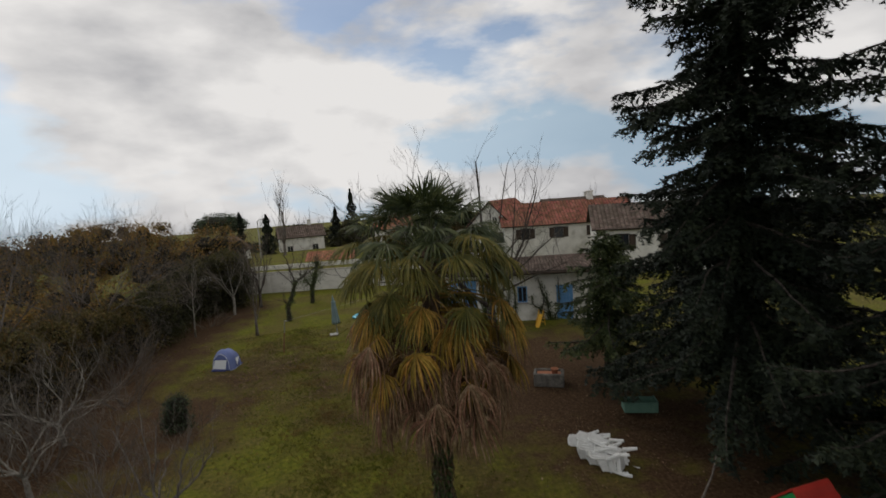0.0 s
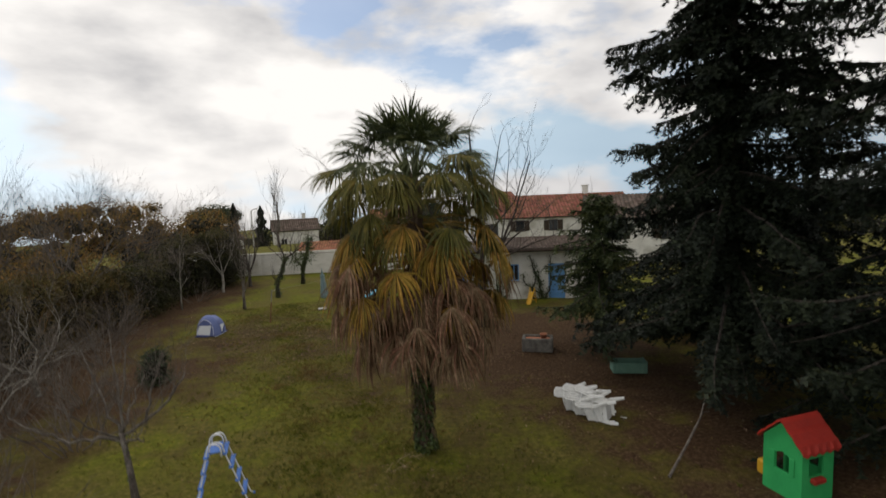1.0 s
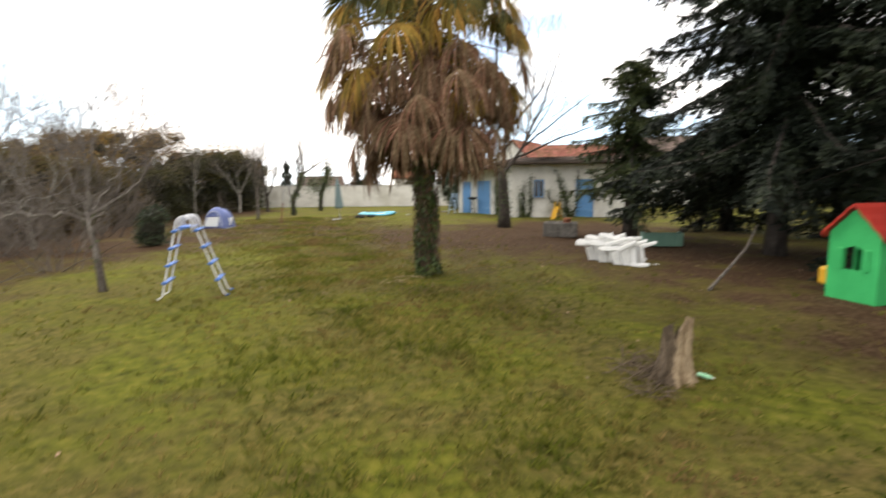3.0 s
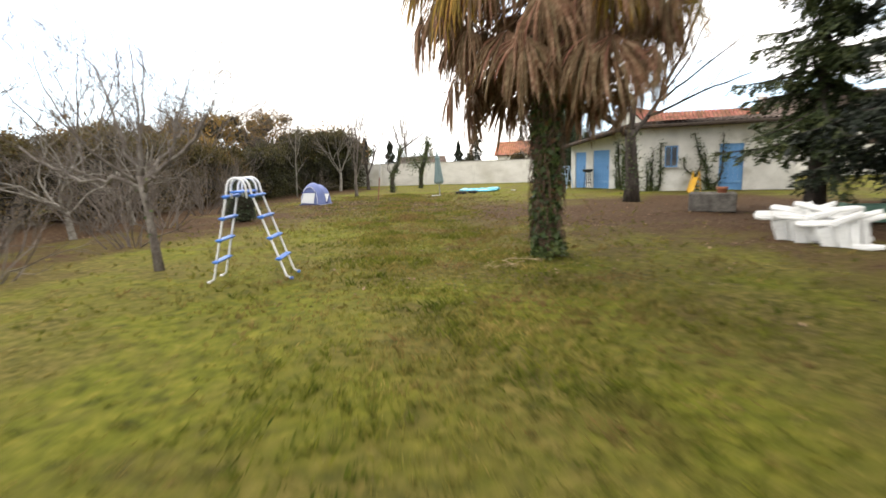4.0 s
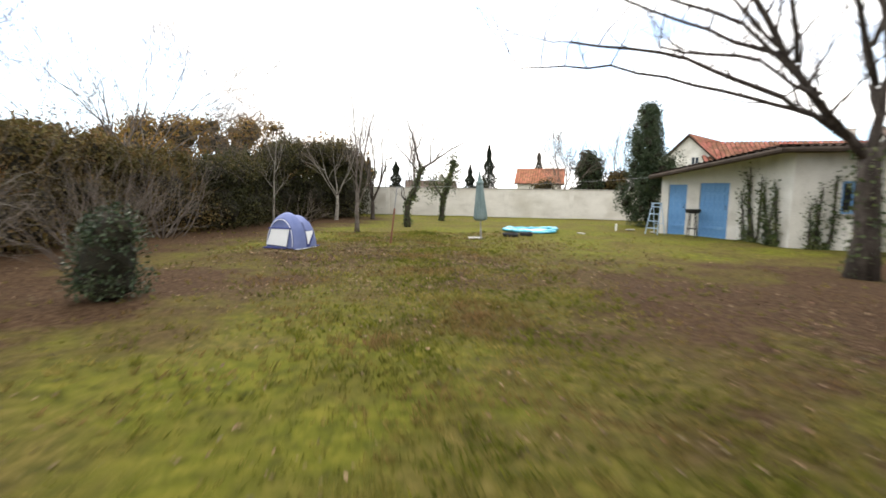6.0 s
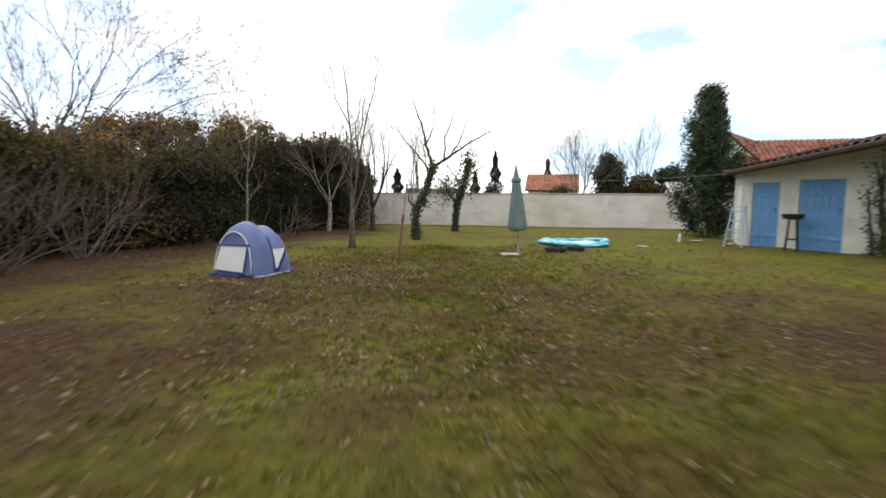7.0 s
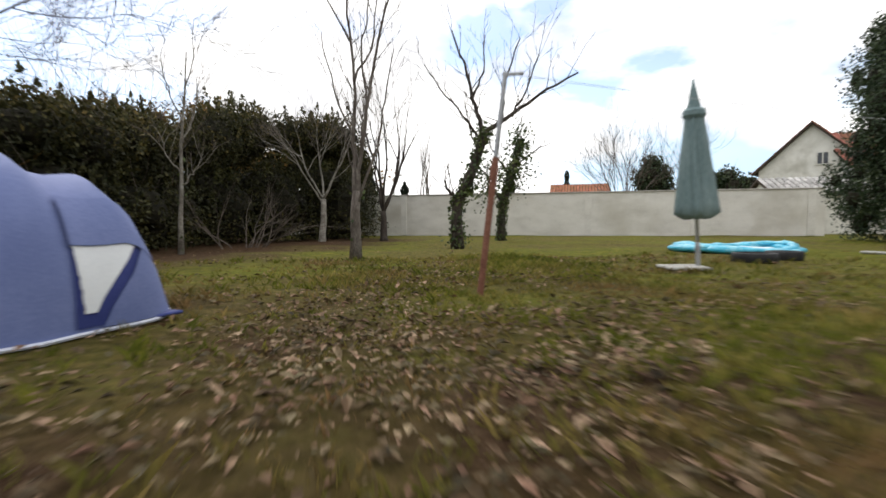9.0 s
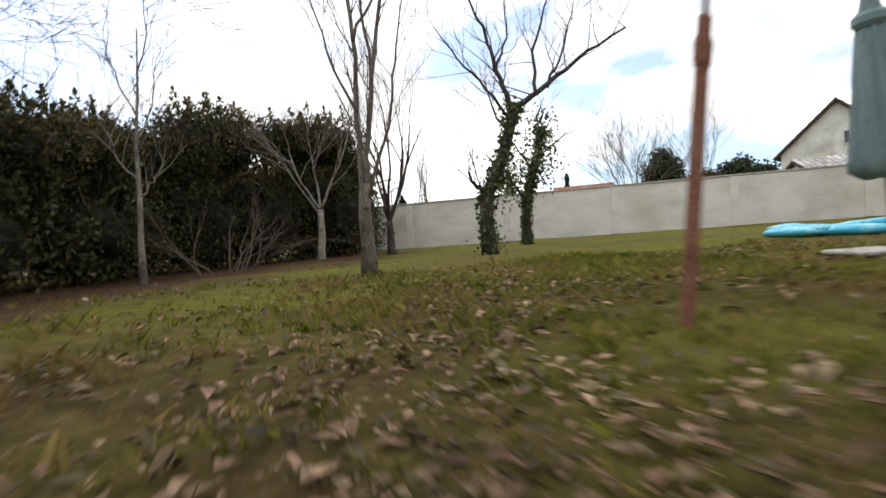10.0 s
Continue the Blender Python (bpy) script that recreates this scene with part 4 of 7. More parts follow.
# material, segments, spread, then petiole, blade, rise, fold, droop for each age of leaf
FRONDS = {"spear": (FROND_GREEN, 22, 1.5, [(0.85, 0.66, 74, 4, 0.2), (0.95, 0.70, 60, 8, 0.25), (0.9, 0.68, 66, 14, 0.3)]),
          "green": (FROND_GREEN, 28, 2.1, [(1.10, 0.76, 48, 18, 0.6), (1.25, 0.78, 33, 24, 0.8), (1.32, 0.78, 20, 30, 1.1)]),
          "olive": (FROND_OLIVE, 32, 1.6, [(1.42, 0.80, 16, 36, 1.5), (1.48, 0.82, 6, 40, 1.7), (1.50, 0.82, -4, 44, 1.9)]),
          "yellow": (FROND_YELLOW, 32, 1.35, [(1.5, 0.84, -8, 44, 2.0), (1.6, 0.84, -14, 48, 2.2), (1.6, 0.86, -20, 48, 2.4)]),
          "dead": (FROND_DEAD, 28, 1.05, [(1.60, 0.80, -14, 56, 3.0), (1.60, 0.86, -18, 54, 3.2), (1.50, 0.82, -23, 52, 3.0), (1.1, 0.78, -52, 26, 2.4), (1.3, 0.84, -30, 48, 3.0)])}


def palm_tree(x, y, height):
    """A fan palm with a green crown, yellowing leaves below it and a skirt of hanging dead fronds; ivy round its foot."""
    rng = np.random.default_rng(21)
    t = thing("palm_tree", pose(x, y, 0), "tall fan palm with green crown and shaggy skirt of dead fronds", "palm tree")
    g = Geo()
    top = height - 1.4
    prof = [(0.20, -0.1), (0.165, 0.15), (0.13, 0.6), (0.125, 1.6), (0.16, 2.6), (0.21, 4.2), (0.18, top - 0.2), (0.08, top + 0.15)]
    g.lathe(prof, 14)
    g.part("trunk", PALM_FIBRE, t, smooth=True)
    g = Geo()
    for i in range(420):
        a, z = rng.uniform(0, 2 * math.pi), rng.uniform(0.3, 4.0)
        r = 0.2
        c, s = math.cos(a), math.sin(a)
        g.tube([(r * c, r * s, z), ((r + 0.04) * c, (r + 0.04) * s, z + 0.08), ((r + 0.09) * c, (r + 0.09) * s, z + 0.02 - rng.uniform(0, 0.2))], [0.016, 0.012, 0.004], 3)
    tagged(g.part("trunk_fibre", PALM_FIBRE, t), "shaggy brown trunk fibre", kind="stuff")
    made = {}

    def hang(key, i, z, yaw, size, tip=0.0):
        mat, segs, spread, kinds = FRONDS[key]
        i = i % len(kinds)
        m = pose(0, 0, z, 0, 0, yaw) @ pose(0.12, 0, 0, rng.normal() * 9, tip, 0) @ Matrix.Diagonal((size, size, size, 1))
        if (key, i) not in made:
            petiole, blade, rise, fold, droop = kinds[i]
            made[key, i] = fan_leaf(np.random.default_rng(900 + 10 * len(key) + i), petiole, blade, rise, fold, droop, segs, spread, rag={"dead": 0.13, "yellow": 0.08}.get(key, 0.04)).part("frond", mat, t)
            made[key, i].matrix_local = m
        else:
            share("frond", made[key, i], t, m)

    for i in range(15):                                  # young leaves at the tip
        hang("spear", i, top + 0.15, i * 137.5, rng.uniform(0.9, 1.15), rng.normal() * 9)
    for i in range(36):                                  # green crown
        hang("green", i // 12, top + 0.1 - 0.16 * (i // 12) + rng.normal() * 0.05, i * 30 + 11 * (i // 12) + rng.normal() * 10, rng.uniform(0.88, 1.12), rng.normal() * 9)
    for i in range(42):                                  # older leaves
        hang("olive", i // 14, top - 0.22 - 0.3 * (i // 14) + rng.normal() * 0.07, i * 25.7 + 13 * (i // 14) + rng.normal() * 10, rng.uniform(0.88, 1.12), rng.normal() * 8)
    for i in range(52):                                  # yellowing leaves, in tiers
        hang("yellow" if rng.uniform() > 0.2 * (i // 13) else "dead", i // 13, top - 1.0 - 0.36 * (i // 13) + rng.normal() * 0.08, i * 27.7 + 10 * (i // 13) + rng.normal() * 9, rng.uniform(0.88, 1.12), rng.normal() * 8)
    for i in range(88):                                 # dead skirt, in tiers
        hang("dead", (0, 1, 2, 4)[i // 22], top - 1.75 - 0.30 * (i // 22) + rng.normal() * 0.17, i * 16.4 + 7 * (i // 22) + rng.normal() * 12, rng.uniform(0.72, 1.12), rng.normal() * 11)
    for i in range(10):                                  # oldest fronds, pressed against the trunk
        hang("dead", 3, top - 1.4 - 1.5 * i / 10, i * 137.5 - 20, rng.uniform(0.75, 0.95), 12 + rng.normal() * 5)
    for name, n, leaf, z0, z1, label in (("ivy", 3300, LEAF_IVY, 0.02, 3.3, "ivy leaves clothing the trunk"), ("withered_ivy", 300, RUST_LEAF, 0.7, 3.3, "rust-brown withered leaves among the ivy")):
        q = rng.uniform(0, 1, n) ** 1.15
        a = rng.uniform(0, 2 * math.pi, n)
        z = z0 + q * (z1 - z0)
        r = (0.165 + 0.03 * np.sin(z * 5 + 2 * np.cos(a))) * rng.uniform(0.7, 1.4, n) + 0.08 * np.exp(-3 * z)
        v, f = leaf_cloud(np.stack([np.cos(a) * r, np.sin(a) * r, z], 1), 0.085, rng, 0.5, aspect=0.85)
        tagged(mesh_from(name, v, f, leaf, t), label, kind="stuff")
    return t


PALM = (-0.5, 11.05)
palm_tree(*PALM, 7.56)


# ---- spruces ----
def spruce(x, y, height, reach, seed, label, low=1.0, limbs=95, dens=8, full=0.55, needle=(0.08, 0.15), leaf=None):
    """A dark conifer: trunk, whorled limbs that droop, and a crown of many needled sprays."""
    rng = np.random.default_rng(seed)
    t = thing("spruce", pose(x, y, 0), label, "conifer", "dark conifers")
    g = Geo()
    g.tube([(0, 0, -0.1), (0.03, 0.0, 1.2), (0, 0.04, height * 0.5), (0, 0, height)], [0.27, 0.21, 0.14, 0.02], 10)
    g.part("trunk", BARK_DARK, t, smooth=True)
    pts, dirs = [], []
    for i in range(limbs):
        q = (i + rng.uniform(0, 1)) / limbs
        z = low + (height - low) * q
        a = i * 2.399 + rng.normal() * 0.3
        ln = reach * ((1 - q) ** full * 0.95 + 0.05) * rng.uniform(0.55, 1.12)
        rise = rng.uniform(-0.4, 0.05) + 0.3 * q
        p, d = Vector((0, 0, z)), Vector((math.cos(a), math.sin(a), rise)).normalized()
        path = [p.copy()]
        steps = max(4, int(ln / 0.25))
        for s in range(steps):
            d = (d + Vector((0, 0, -0.05 + 0.10 * (s / steps))) + Vector(rng.normal(size=3)) * 0.06).normalized()
            p = p + d * ln / steps
            path.append(p.copy())
        br = Geo()
        br.tube(path, [0.04 * (1 - s / (steps + 1)) * (0.4 + ln / 4) + 0.004 for s in range(steps + 1)], 4, cap=False)
        br.part("limb", BARK_DARK, t)
        for s in range(1, steps + 1):
            out = s / steps
            for k in range(dens):
                side = 1 if k % 2 else -1
                w = Vector((-d.y * side, d.x * side, 0)) * rng.uniform(0.3, 1.0) + d * rng.uniform(0.2, 0.9) + Vector((0, 0, rng.uniform(-0.95, 0.12)))
                w.normalize()
                base = path[s - 1].lerp(path[s], rng.uniform())
                tl = rng.uniform(0.25, 0.85) * (0.45 + 0.75 * (1 - out)) * (0.5 + reach / 8)
                n = max(3, int(tl / 0.05))
                for m in range(n):
                    pts.append((base.x + w.x * tl * (m + 0.5) / n, base.y + w.y * tl * (m + 0.5) / n, base.z + w.z * tl * (m + 0.5) / n - 0.14 * (m / n) ** 2))
                    dirs.append((w.x, w.y, w.z))
    P, Dv = np.array(pts), np.array(dirs)
    n = len(P)
    vs = []
    for side in (-1, 1):
        s = np.cross(Dv, np.array([[0.0, 0.0, 1.0]])) * side
        s /= np.linalg.norm(s, axis=1)[:, None] + 1e-9
        w = s * 0.9 + Dv * 0.6 + rng.normal(size=(n, 3)) * 0.4
        w /= np.linalg.norm(w, axis=1)[:, None]
        ln = rng.uniform(needle[0], needle[1], n)[:, None]
        b = np.cross(w, rng.normal(size=(n, 3)))
        b /= np.linalg.norm(b, axis=1)[:, None] + 1e-9
        vs.append(np.stack([P - Dv * 0.035 + b * 0.018, P + Dv * 0.035 - b * 0.018, P + w * ln], 1).reshape(-1, 3))
    v = np.concatenate(vs)
    f = np.arange(len(v)).reshape(-1, 3)
    tagged(mesh_from("needle_growth", v, f, leaf or NEEDLE, t), "dark needled sprays", kind="stuff")
    return t


spruce(7.9, 13.4, 17.0, 4.7, 31, "tall dark spruce with drooping ragged limbs", low=1.9, limbs=160, dens=9)
spruce(11.2, 9.8, 16.0, 5.5, 32, "tall dense dark spruce beside another", low=1.5, limbs=140, dens=6)
spruce(5.7, 17.4, 5.6, 2.6, 33, "young bushy conifer in front of the outbuilding", low=1.7, limbs=62, dens=6, leaf=NEEDLE_GREEN)
spruce(12.6, 16.4, 9.0, 4.2, 34, "dark spruce standing farther back, deepening the shade", low=0.5, limbs=70, dens=5)
# two more spruces added to deepen the shade under the conifers
spruce(15.2, 12.2, 8.5, 4.8, 37, "dark spruce standing farther back, deepening the shade", low=0.3, limbs=60, dens=4)
spruce(9.8, 19.4, 7.0, 3.2, 38, "dark spruce added beside the outbuilding to deepen the shade", low=0.3, limbs=60, dens=5)
# two spruces added out of view, to shade the ground at the right
spruce(11.6, 4.6, 14.0, 5.4, 35, "dark spruce added at the garden's edge for shade", low=1.0, limbs=84, dens=4)
spruce(10.8, -0.6, 14.0, 4.4, 36, "dark spruce added at the garden's edge for shade", low=0.3, limbs=62, dens=4)

# ---- evergreen by the end of the wall, small bush on the lawn ----
def column_lumps(rng, n, w, h):
    """Small uneven masses of foliage up a tall, loose evergreen that narrows to a ragged top."""
    out = []
    for i in range(n):
        q = (i + 0.5) / n
        r = w * (0.66 + 0.9 * q - 1.36 * q ** 2)
        a = i * 2.4 + rng.normal() * 0.4
        o = r * rng.uniform(0.05, 0.85)
        k = rng.uniform(0.30, 0.55) * (0.6 + 0.5 * r / w)
        out.append(((math.cos(a) * o, math.sin(a) * o, 0.35 + (h - 0.7) * q), (k * 1.1, k * 1.1, k * rng.uniform(1.0, 1.8))))
    return out


bush(0.0, 34.9, column_lumps(np.random.default_rng(401), 84, 1.6, 5.6), 40000, 0.085, LEAF_DARK, 41, "tall dark evergreen shrub beside the garden wall", twigs=40, category="evergreen", name="evergreen_shrub", shell=0.05, core_shrink=0.32)
bush(-16.5, 86.0, random_lumps(np.random.default_rng(405), 6, 3.2, 4.6), 5000, 0.3, LEAF_HEDGE, 46, "dark evergreen clump among distant roofs", twigs=0, category="evergreen", name="evergreen_shrub", z=-2.2, shell=0.3)
bush(-9.42, 16.1, [((0, 0, 0.22), (0.5, 0.5, 0.3)), ((-0.3, 0.1, 0.35), (0.4, 0.4, 0.4)), ((0, 0, 0.55), (0.5, 0.5, 0.6)), ((0.12, 0, 0.9), (0.36, 0.36, 0.4)), ((-0.2, 0.1, 0.8), (0.3, 0.3, 0.35))], 3000, 0.06, LEAF_DARK, 43, "small round dark evergreen bush on the lawn", twigs=14, name="small_bush")

for k, (x, y, w, h) in enumerate(((-1.6, 61.0, 1.1, 7.3), (1.2, 61.5, 1.9, 6.0), (4.3, 61.5, 2.0, 6.7), (-6.2, 64.0, 2.2, 4.4))):
    lump_rng = np.random.default_rng(410 + k)
    masses = []
    for m in range(16):
        q, r = lump_rng.uniform(-1, 1), lump_rng.uniform(0.6, 1.1)
        masses.append(((q * w, lump_rng.uniform(-0.6, 0.6), max(0.7, (h * (1.0 - 0.3 * abs(q)) - r) * lump_rng.uniform(0.3, 1.0))), (r, r, r * lump_rng.uniform(0.8, 1.2))))
    bush(x, y, masses, 5200, 0.24, (LEAF_DARK, LEAF_OLIVE, LEAF_DARK, LEAF_OLIVE)[k], 47 + k, "brownish-green clump of shrubs beyond the garden wall", TWIG, 60, category="bush", name="far_bush", z=-1.0, shell=0.2, core_shrink=0.6, group="shrubs beyond the wall", reach=1.2)

# ---- hedge along the garden's side ----
rng = np.random.default_rng(51)
HEDGE_H = [2.4, 2.6, 2.7, 2.8, 2.9, 3.0, 3.1, 3.1, 2.9, 2.7, 2.6, 2.6, 2.8, 3.1, 3.5, 3.9, 4.1, 4.1, 3.7]
for i in range(19):
    y = 8.5 + i * 1.68 + rng.uniform(-0.25, 0.25)
    x = -16.9 + 0.6 * math.sin(i * 1.3) + (0.9 if i > 15 else 0)
    h = HEDGE_H[i] * rng.uniform(0.97, 1.03)
    lumps = [((0, 0, h * 0.32), (1.5, 1.4, h * 0.38)), ((0.7, -0.2, h * 0.3), (1.1, 1.1, h * 0.3)), ((0.1, 0.0, 0.5), (1.75, 1.5, 0.75)), ((-1.0, 0.3, 1.0), (1.3, 1.5, 1.2))]
    for k in range(9):
        lumps.append(((rng.uniform(-0.7, 0.9), rng.uniform(-1.1, 1.1), h * (0.80 if k < 4 else rng.uniform(0.35, 0.85))), (rng.uniform(0.6, 0.95), rng.uniform(0.5, 0.95), rng.uniform(0.4, 0.8))))
    olive = 3 <= i <= 10
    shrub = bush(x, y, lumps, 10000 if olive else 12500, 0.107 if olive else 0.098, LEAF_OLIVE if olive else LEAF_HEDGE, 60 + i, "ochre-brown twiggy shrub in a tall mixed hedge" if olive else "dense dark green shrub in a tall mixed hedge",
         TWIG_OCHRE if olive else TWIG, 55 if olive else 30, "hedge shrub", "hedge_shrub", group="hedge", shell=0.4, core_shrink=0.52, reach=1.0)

    if olive:
        # upper leaves only: yellowish, lightened in colour as if sunlit
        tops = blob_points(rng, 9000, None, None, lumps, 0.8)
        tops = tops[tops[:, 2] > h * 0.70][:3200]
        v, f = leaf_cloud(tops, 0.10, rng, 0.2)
        tagged(mesh_from("crown_top", v, f, LEAF_SUNLIT_TOP, shrub), "yellowish olive leaves on the hedge's top, toned as sunlit", kind="stuff")
    else:                                                # young shoots that stand up from the top and face
        pts = []
        for k in range(36):
            c, r = lumps[rng.integers(0, len(lumps))]
            d = rng.normal(size=3)
            d[2] = abs(d[2]) * 1.2 + 0.2
            d /= np.linalg.norm(d)
            at = np.array(c) + d * np.array(r) * 0.95
            q = rng.uniform(0, 1, 60)
            pts.append(at + np.stack([rng.normal(size=60) * 0.10 * (1.05 - q), rng.normal(size=60) * 0.10 * (1.05 - q), q * rng.uniform(0.25, 0.55)], 1))
        # the same sunlit tone over the top of the dark shrubs
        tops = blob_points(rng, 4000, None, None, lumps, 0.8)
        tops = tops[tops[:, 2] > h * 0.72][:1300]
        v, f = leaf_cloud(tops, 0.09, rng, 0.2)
        tagged(mesh_from("crown_top", v, f, LEAF_SUNLIT_TOP, shrub), "yellowish olive leaves on the hedge's top, toned as sunlit", kind="stuff")
        v, f = leaf_cloud(np.concatenate(pts), 0.09, rng, -0.6)
        tagged(mesh_from("shoot_growth", v, f, LEAF_SHOOT, shrub), "lighter green upright shoots", kind="stuff")

# ---- thicket behind the hedge ----
for i, (x, y, h) in enumerate(((-21.0, 18.5, 3.7), (-21.4, 23.5, 3.8), (-21.0, 28.5, 3.8), (-31.0, 35.0, 5.8), (-29.0, 37.6, 6.0), (-27.0, 39.6, 6.2), (-25.0, 41.4, 6.2), (-23.0, 43.2, 6.0), (-20.6, 45.2, 5.4), (-33.5, 38.5, 5.8), (-30.0, 42.0, 6.2), (-26.4, 45.0, 6.2), (-35.0, 33.0, 5.4))):
    masses = []
    for k in range(13):
        r = rng.uniform(0.7, 1.7)
        masses.append(((rng.uniform(-1.8, 1.8), rng.uniform(-1.8, 1.8), max(0.8, (h * 1.1 - r) * rng.uniform(0.25, 1.0))), (r, r, r * rng.uniform(0.7, 1.1))))
    bush(x, y, masses, 3600, 0.19, LEAF_OCHRE, 700 + i, "ochre-brown leafy thicket behind the hedge", TWIG_OCHRE, 70, "thicket", "thicket_shrub", group="thicket", shell=0.05, core_shrink=0.42, reach=1.7)

# ---- leafless shrubs before the hedge ----
for i, (x, y, h, n) in enumerate(((-13.6, 10.5, 2.9, 22), (-12.4, 13.8, 2.6, 22), (-14.0, 16.4, 3.0, 24), (-12.8, 18.6, 2.4, 18), (-14.6, 20.8, 2.8, 20), (-10.6, 10.0, 2.4, 20), (-9.0, 11.8, 2.0, 16), (-10.8, 14.6, 2.2, 16), (-8.4, 8.4, 2.0, 16), (-14.9, 8.0, 3.2, 20), (-15.2, 23.2, 3.2, 16), (-11.8, 7.2, 2.6, 20), (-14.6, 30.0, 1.9, 12))):
    bare_shrub(x, y, h, n, 500 + i, "tangled leafless shrub with grey-brown twigs", TWIG_GREY if i % 3 else TWIG, 0.95)
for i, (x, y, h) in enumerate(((-17.2, 12.0, 5.6), (-18.2, 15.5, 6.0), (-17.6, 21.0, 5.8), (-18.4, 24.0, 6.0), (-17.8, 28.5, 5.4), (-19.5, 31.5, 6.0))):
    bare_shrub(x, y, h, 12, 520 + i, "tall leafless stems rising out of the hedge", TWIG, 0.25)

# ---- leafless trees of the garden ----
bare_tree(-13.3, 35.2, 5.0, 0.11, 75, "leafless tree with a cluster of stems before the wall", BARK_DARK, TWIG, fork=0.2, boughs=6, spread=0.4, lift=0.11, depth=4, kids=(3, 3))
bare_tree(-14.3, 33.0, 4.4, 0.09, 76, "leafless tree with a pale forked trunk", BARK_PALE, TWIG_GREY, fork=0.3, boughs=4, spread=0.85, lift=0.04, depth=4, kids=(3, 4), thick=0.4)
bare_tree(-17.3, 24.6, 7.6, 0.12, 79, "tall leafless tree rising over the hedge", BARK, TWIG, fork=0.30, boughs=8, spread=1.15, lift=0.035, depth=4, kids=(4, 5), bough=0.6, thick=0.27)
bare_tree(-17.5, 18.5, 7.6, 0.14, 80, "tall leafless tree rising over the hedge", BARK, TWIG, fork=0.3, boughs=6, spread=0.8, lift=0.05, depth=4, kids=(4, 4), bough=0.56, thick=0.34)
bare_tree(-15.2, 12.0, 6.8, 0.12, 81, "leafless tree at the hedge", BARK, TWIG, fork=0.3, boughs=6, spread=0.8, lift=0.05, depth=4, kids=(4, 4), bough=0.56, thick=0.34)
bare_tree(-19.5, 26.0, 7.2, 0.12, 82, "leafless tree behind the hedge", BARK, TWIG, fork=0.35, boughs=6, spread=0.65, lift=0.08, depth=4, kids=(3, 4), thick=0.34)
bare_tree(-12.9, 15.6, 4.2, 0.08, 83, "tangled leafless shrub tree before the hedge", BARK_PALE, TWIG_GREY, fork=0.2, boughs=6, spread=1.0, lift=0.02, depth=4, kids=(3, 4), wander=0.2)
bare_tree(-11.6, 12.6, 3.8, 0.075, 84, "tangled leafless shrub tree before the hedge", BARK_PALE, TWIG_GREY, fork=0.2, boughs=6, spread=1.0, lift=0.02, depth=4, kids=(3, 4), wander=0.2)
bare_tree(-3.9, 60.0, 9.0, 0.18, 87, "rounded leafless tree beyond the wall", BARK, TWIG, thick=0.28, fork=0.2, boughs=11, spread=0.62, lift=0.06, z=-0.9, depth=4, kids=(4, 5), bough=0.52)
bare_tree(1.3, 62.5, 10.2, 0.14, 88, "tall thin leafless tree beyond the wall", BARK_PALE, TWIG_GREY, fork=0.3, boughs=8, spread=0.40, lift=0.10, z=-1.2, depth=4, kids=(3, 4), thick=0.32)
bare_tree(-22.0, 70.0, 11.5, 0.2, 89, "tall leafless poplar among distant houses", BARK, TWIG, fork=0.25, boughs=6, spread=0.25, lift=0.16, z=-1.5, depth=4, kids=(3, 3))


def trained_tree(x, y, turn, trunk, boughs, seed, label, radius, name, ivy, clumps=(), depth=2, spread=0.8, reach=1.0, bark=None, category="fruit tree", taper=0.35, least=0.005):
    """An old fruit tree: a crooked trunk and chosen boughs, both as lines of (side, ahead, up), each with side shoots; ivy on the trunk and in clumps."""
    rng = np.random.default_rng(seed)
    bark = bark or BARK_DARK
    t = thing(name, pose(x, y, 0, 0, 0, turn), label, category, "bare garden trees")
    n = len(trunk)
    g = Geo()
    g.tube(trunk, [radius * (1.25 if i == 0 else 1.0 - taper * i / n) for i in range(n)], 9)
    g.part("trunk", bark, t, smooth=True)
    twigs = Geo()
    for line, r in boughs:
        q = [Vector(p) for p in line]
        path = []
        for a, b in zip(q, q[1:]):
            for k in range(4):
                path.append(a.lerp(b, k / 4) + Vector(rng.normal(size=3)) * 0.018)
        path.append(q[-1])
        m = len(path)
        g = Geo()
        g.tube(path, [r * (1 - 0.75 * k / m) for k in range(m)], 6)
        for k in range(2, m):
            d = (path[k] - path[k - 1]).normalized()
            w = d * 0.5 + Vector((rng.normal() * spread, rng.normal() * spread, abs(rng.normal()) * 0.7 + 0.2))
            sprout(rng, g, twigs, path[k], w, rng.uniform(0.3, 0.75) * reach, max(least, r * 0.35 * (1 - 0.6 * k / m)), depth, 0.7, 0.07, 0.16, (2, 3), 0.6)
        g.part("bough", bark, t, smooth=True)
    tagged(twigs.part("twig_growth", TWIG, t), kind="stuff")
    pts = []
    for k in range(int(900 * ivy)):
        u = rng.uniform(0, 0.999) * (n - 1)
        p = Vector(trunk[int(u)]).lerp(Vector(trunk[int(u) + 1]), u - int(u))
        a, r = rng.uniform(0, 2 * math.pi), radius * rng.uniform(0.8, 1.5)
        pts.append((p.x + r * math.cos(a), p.y + r * math.sin(a), p.z))
    pts = np.array(pts)
    for c, r, m in clumps:
        d = rng.normal(size=(m, 3))
        pts = np.concatenate([pts, np.array(c) + d * r * 0.45])
    v, f = leaf_cloud(pts, 0.08, rng, 0.4, aspect=0.8)
    tagged(mesh_from("ivy", v, f, LEAF_IVY, t), "dark ivy leaves clinging to the trunk", kind="stuff")
    return t


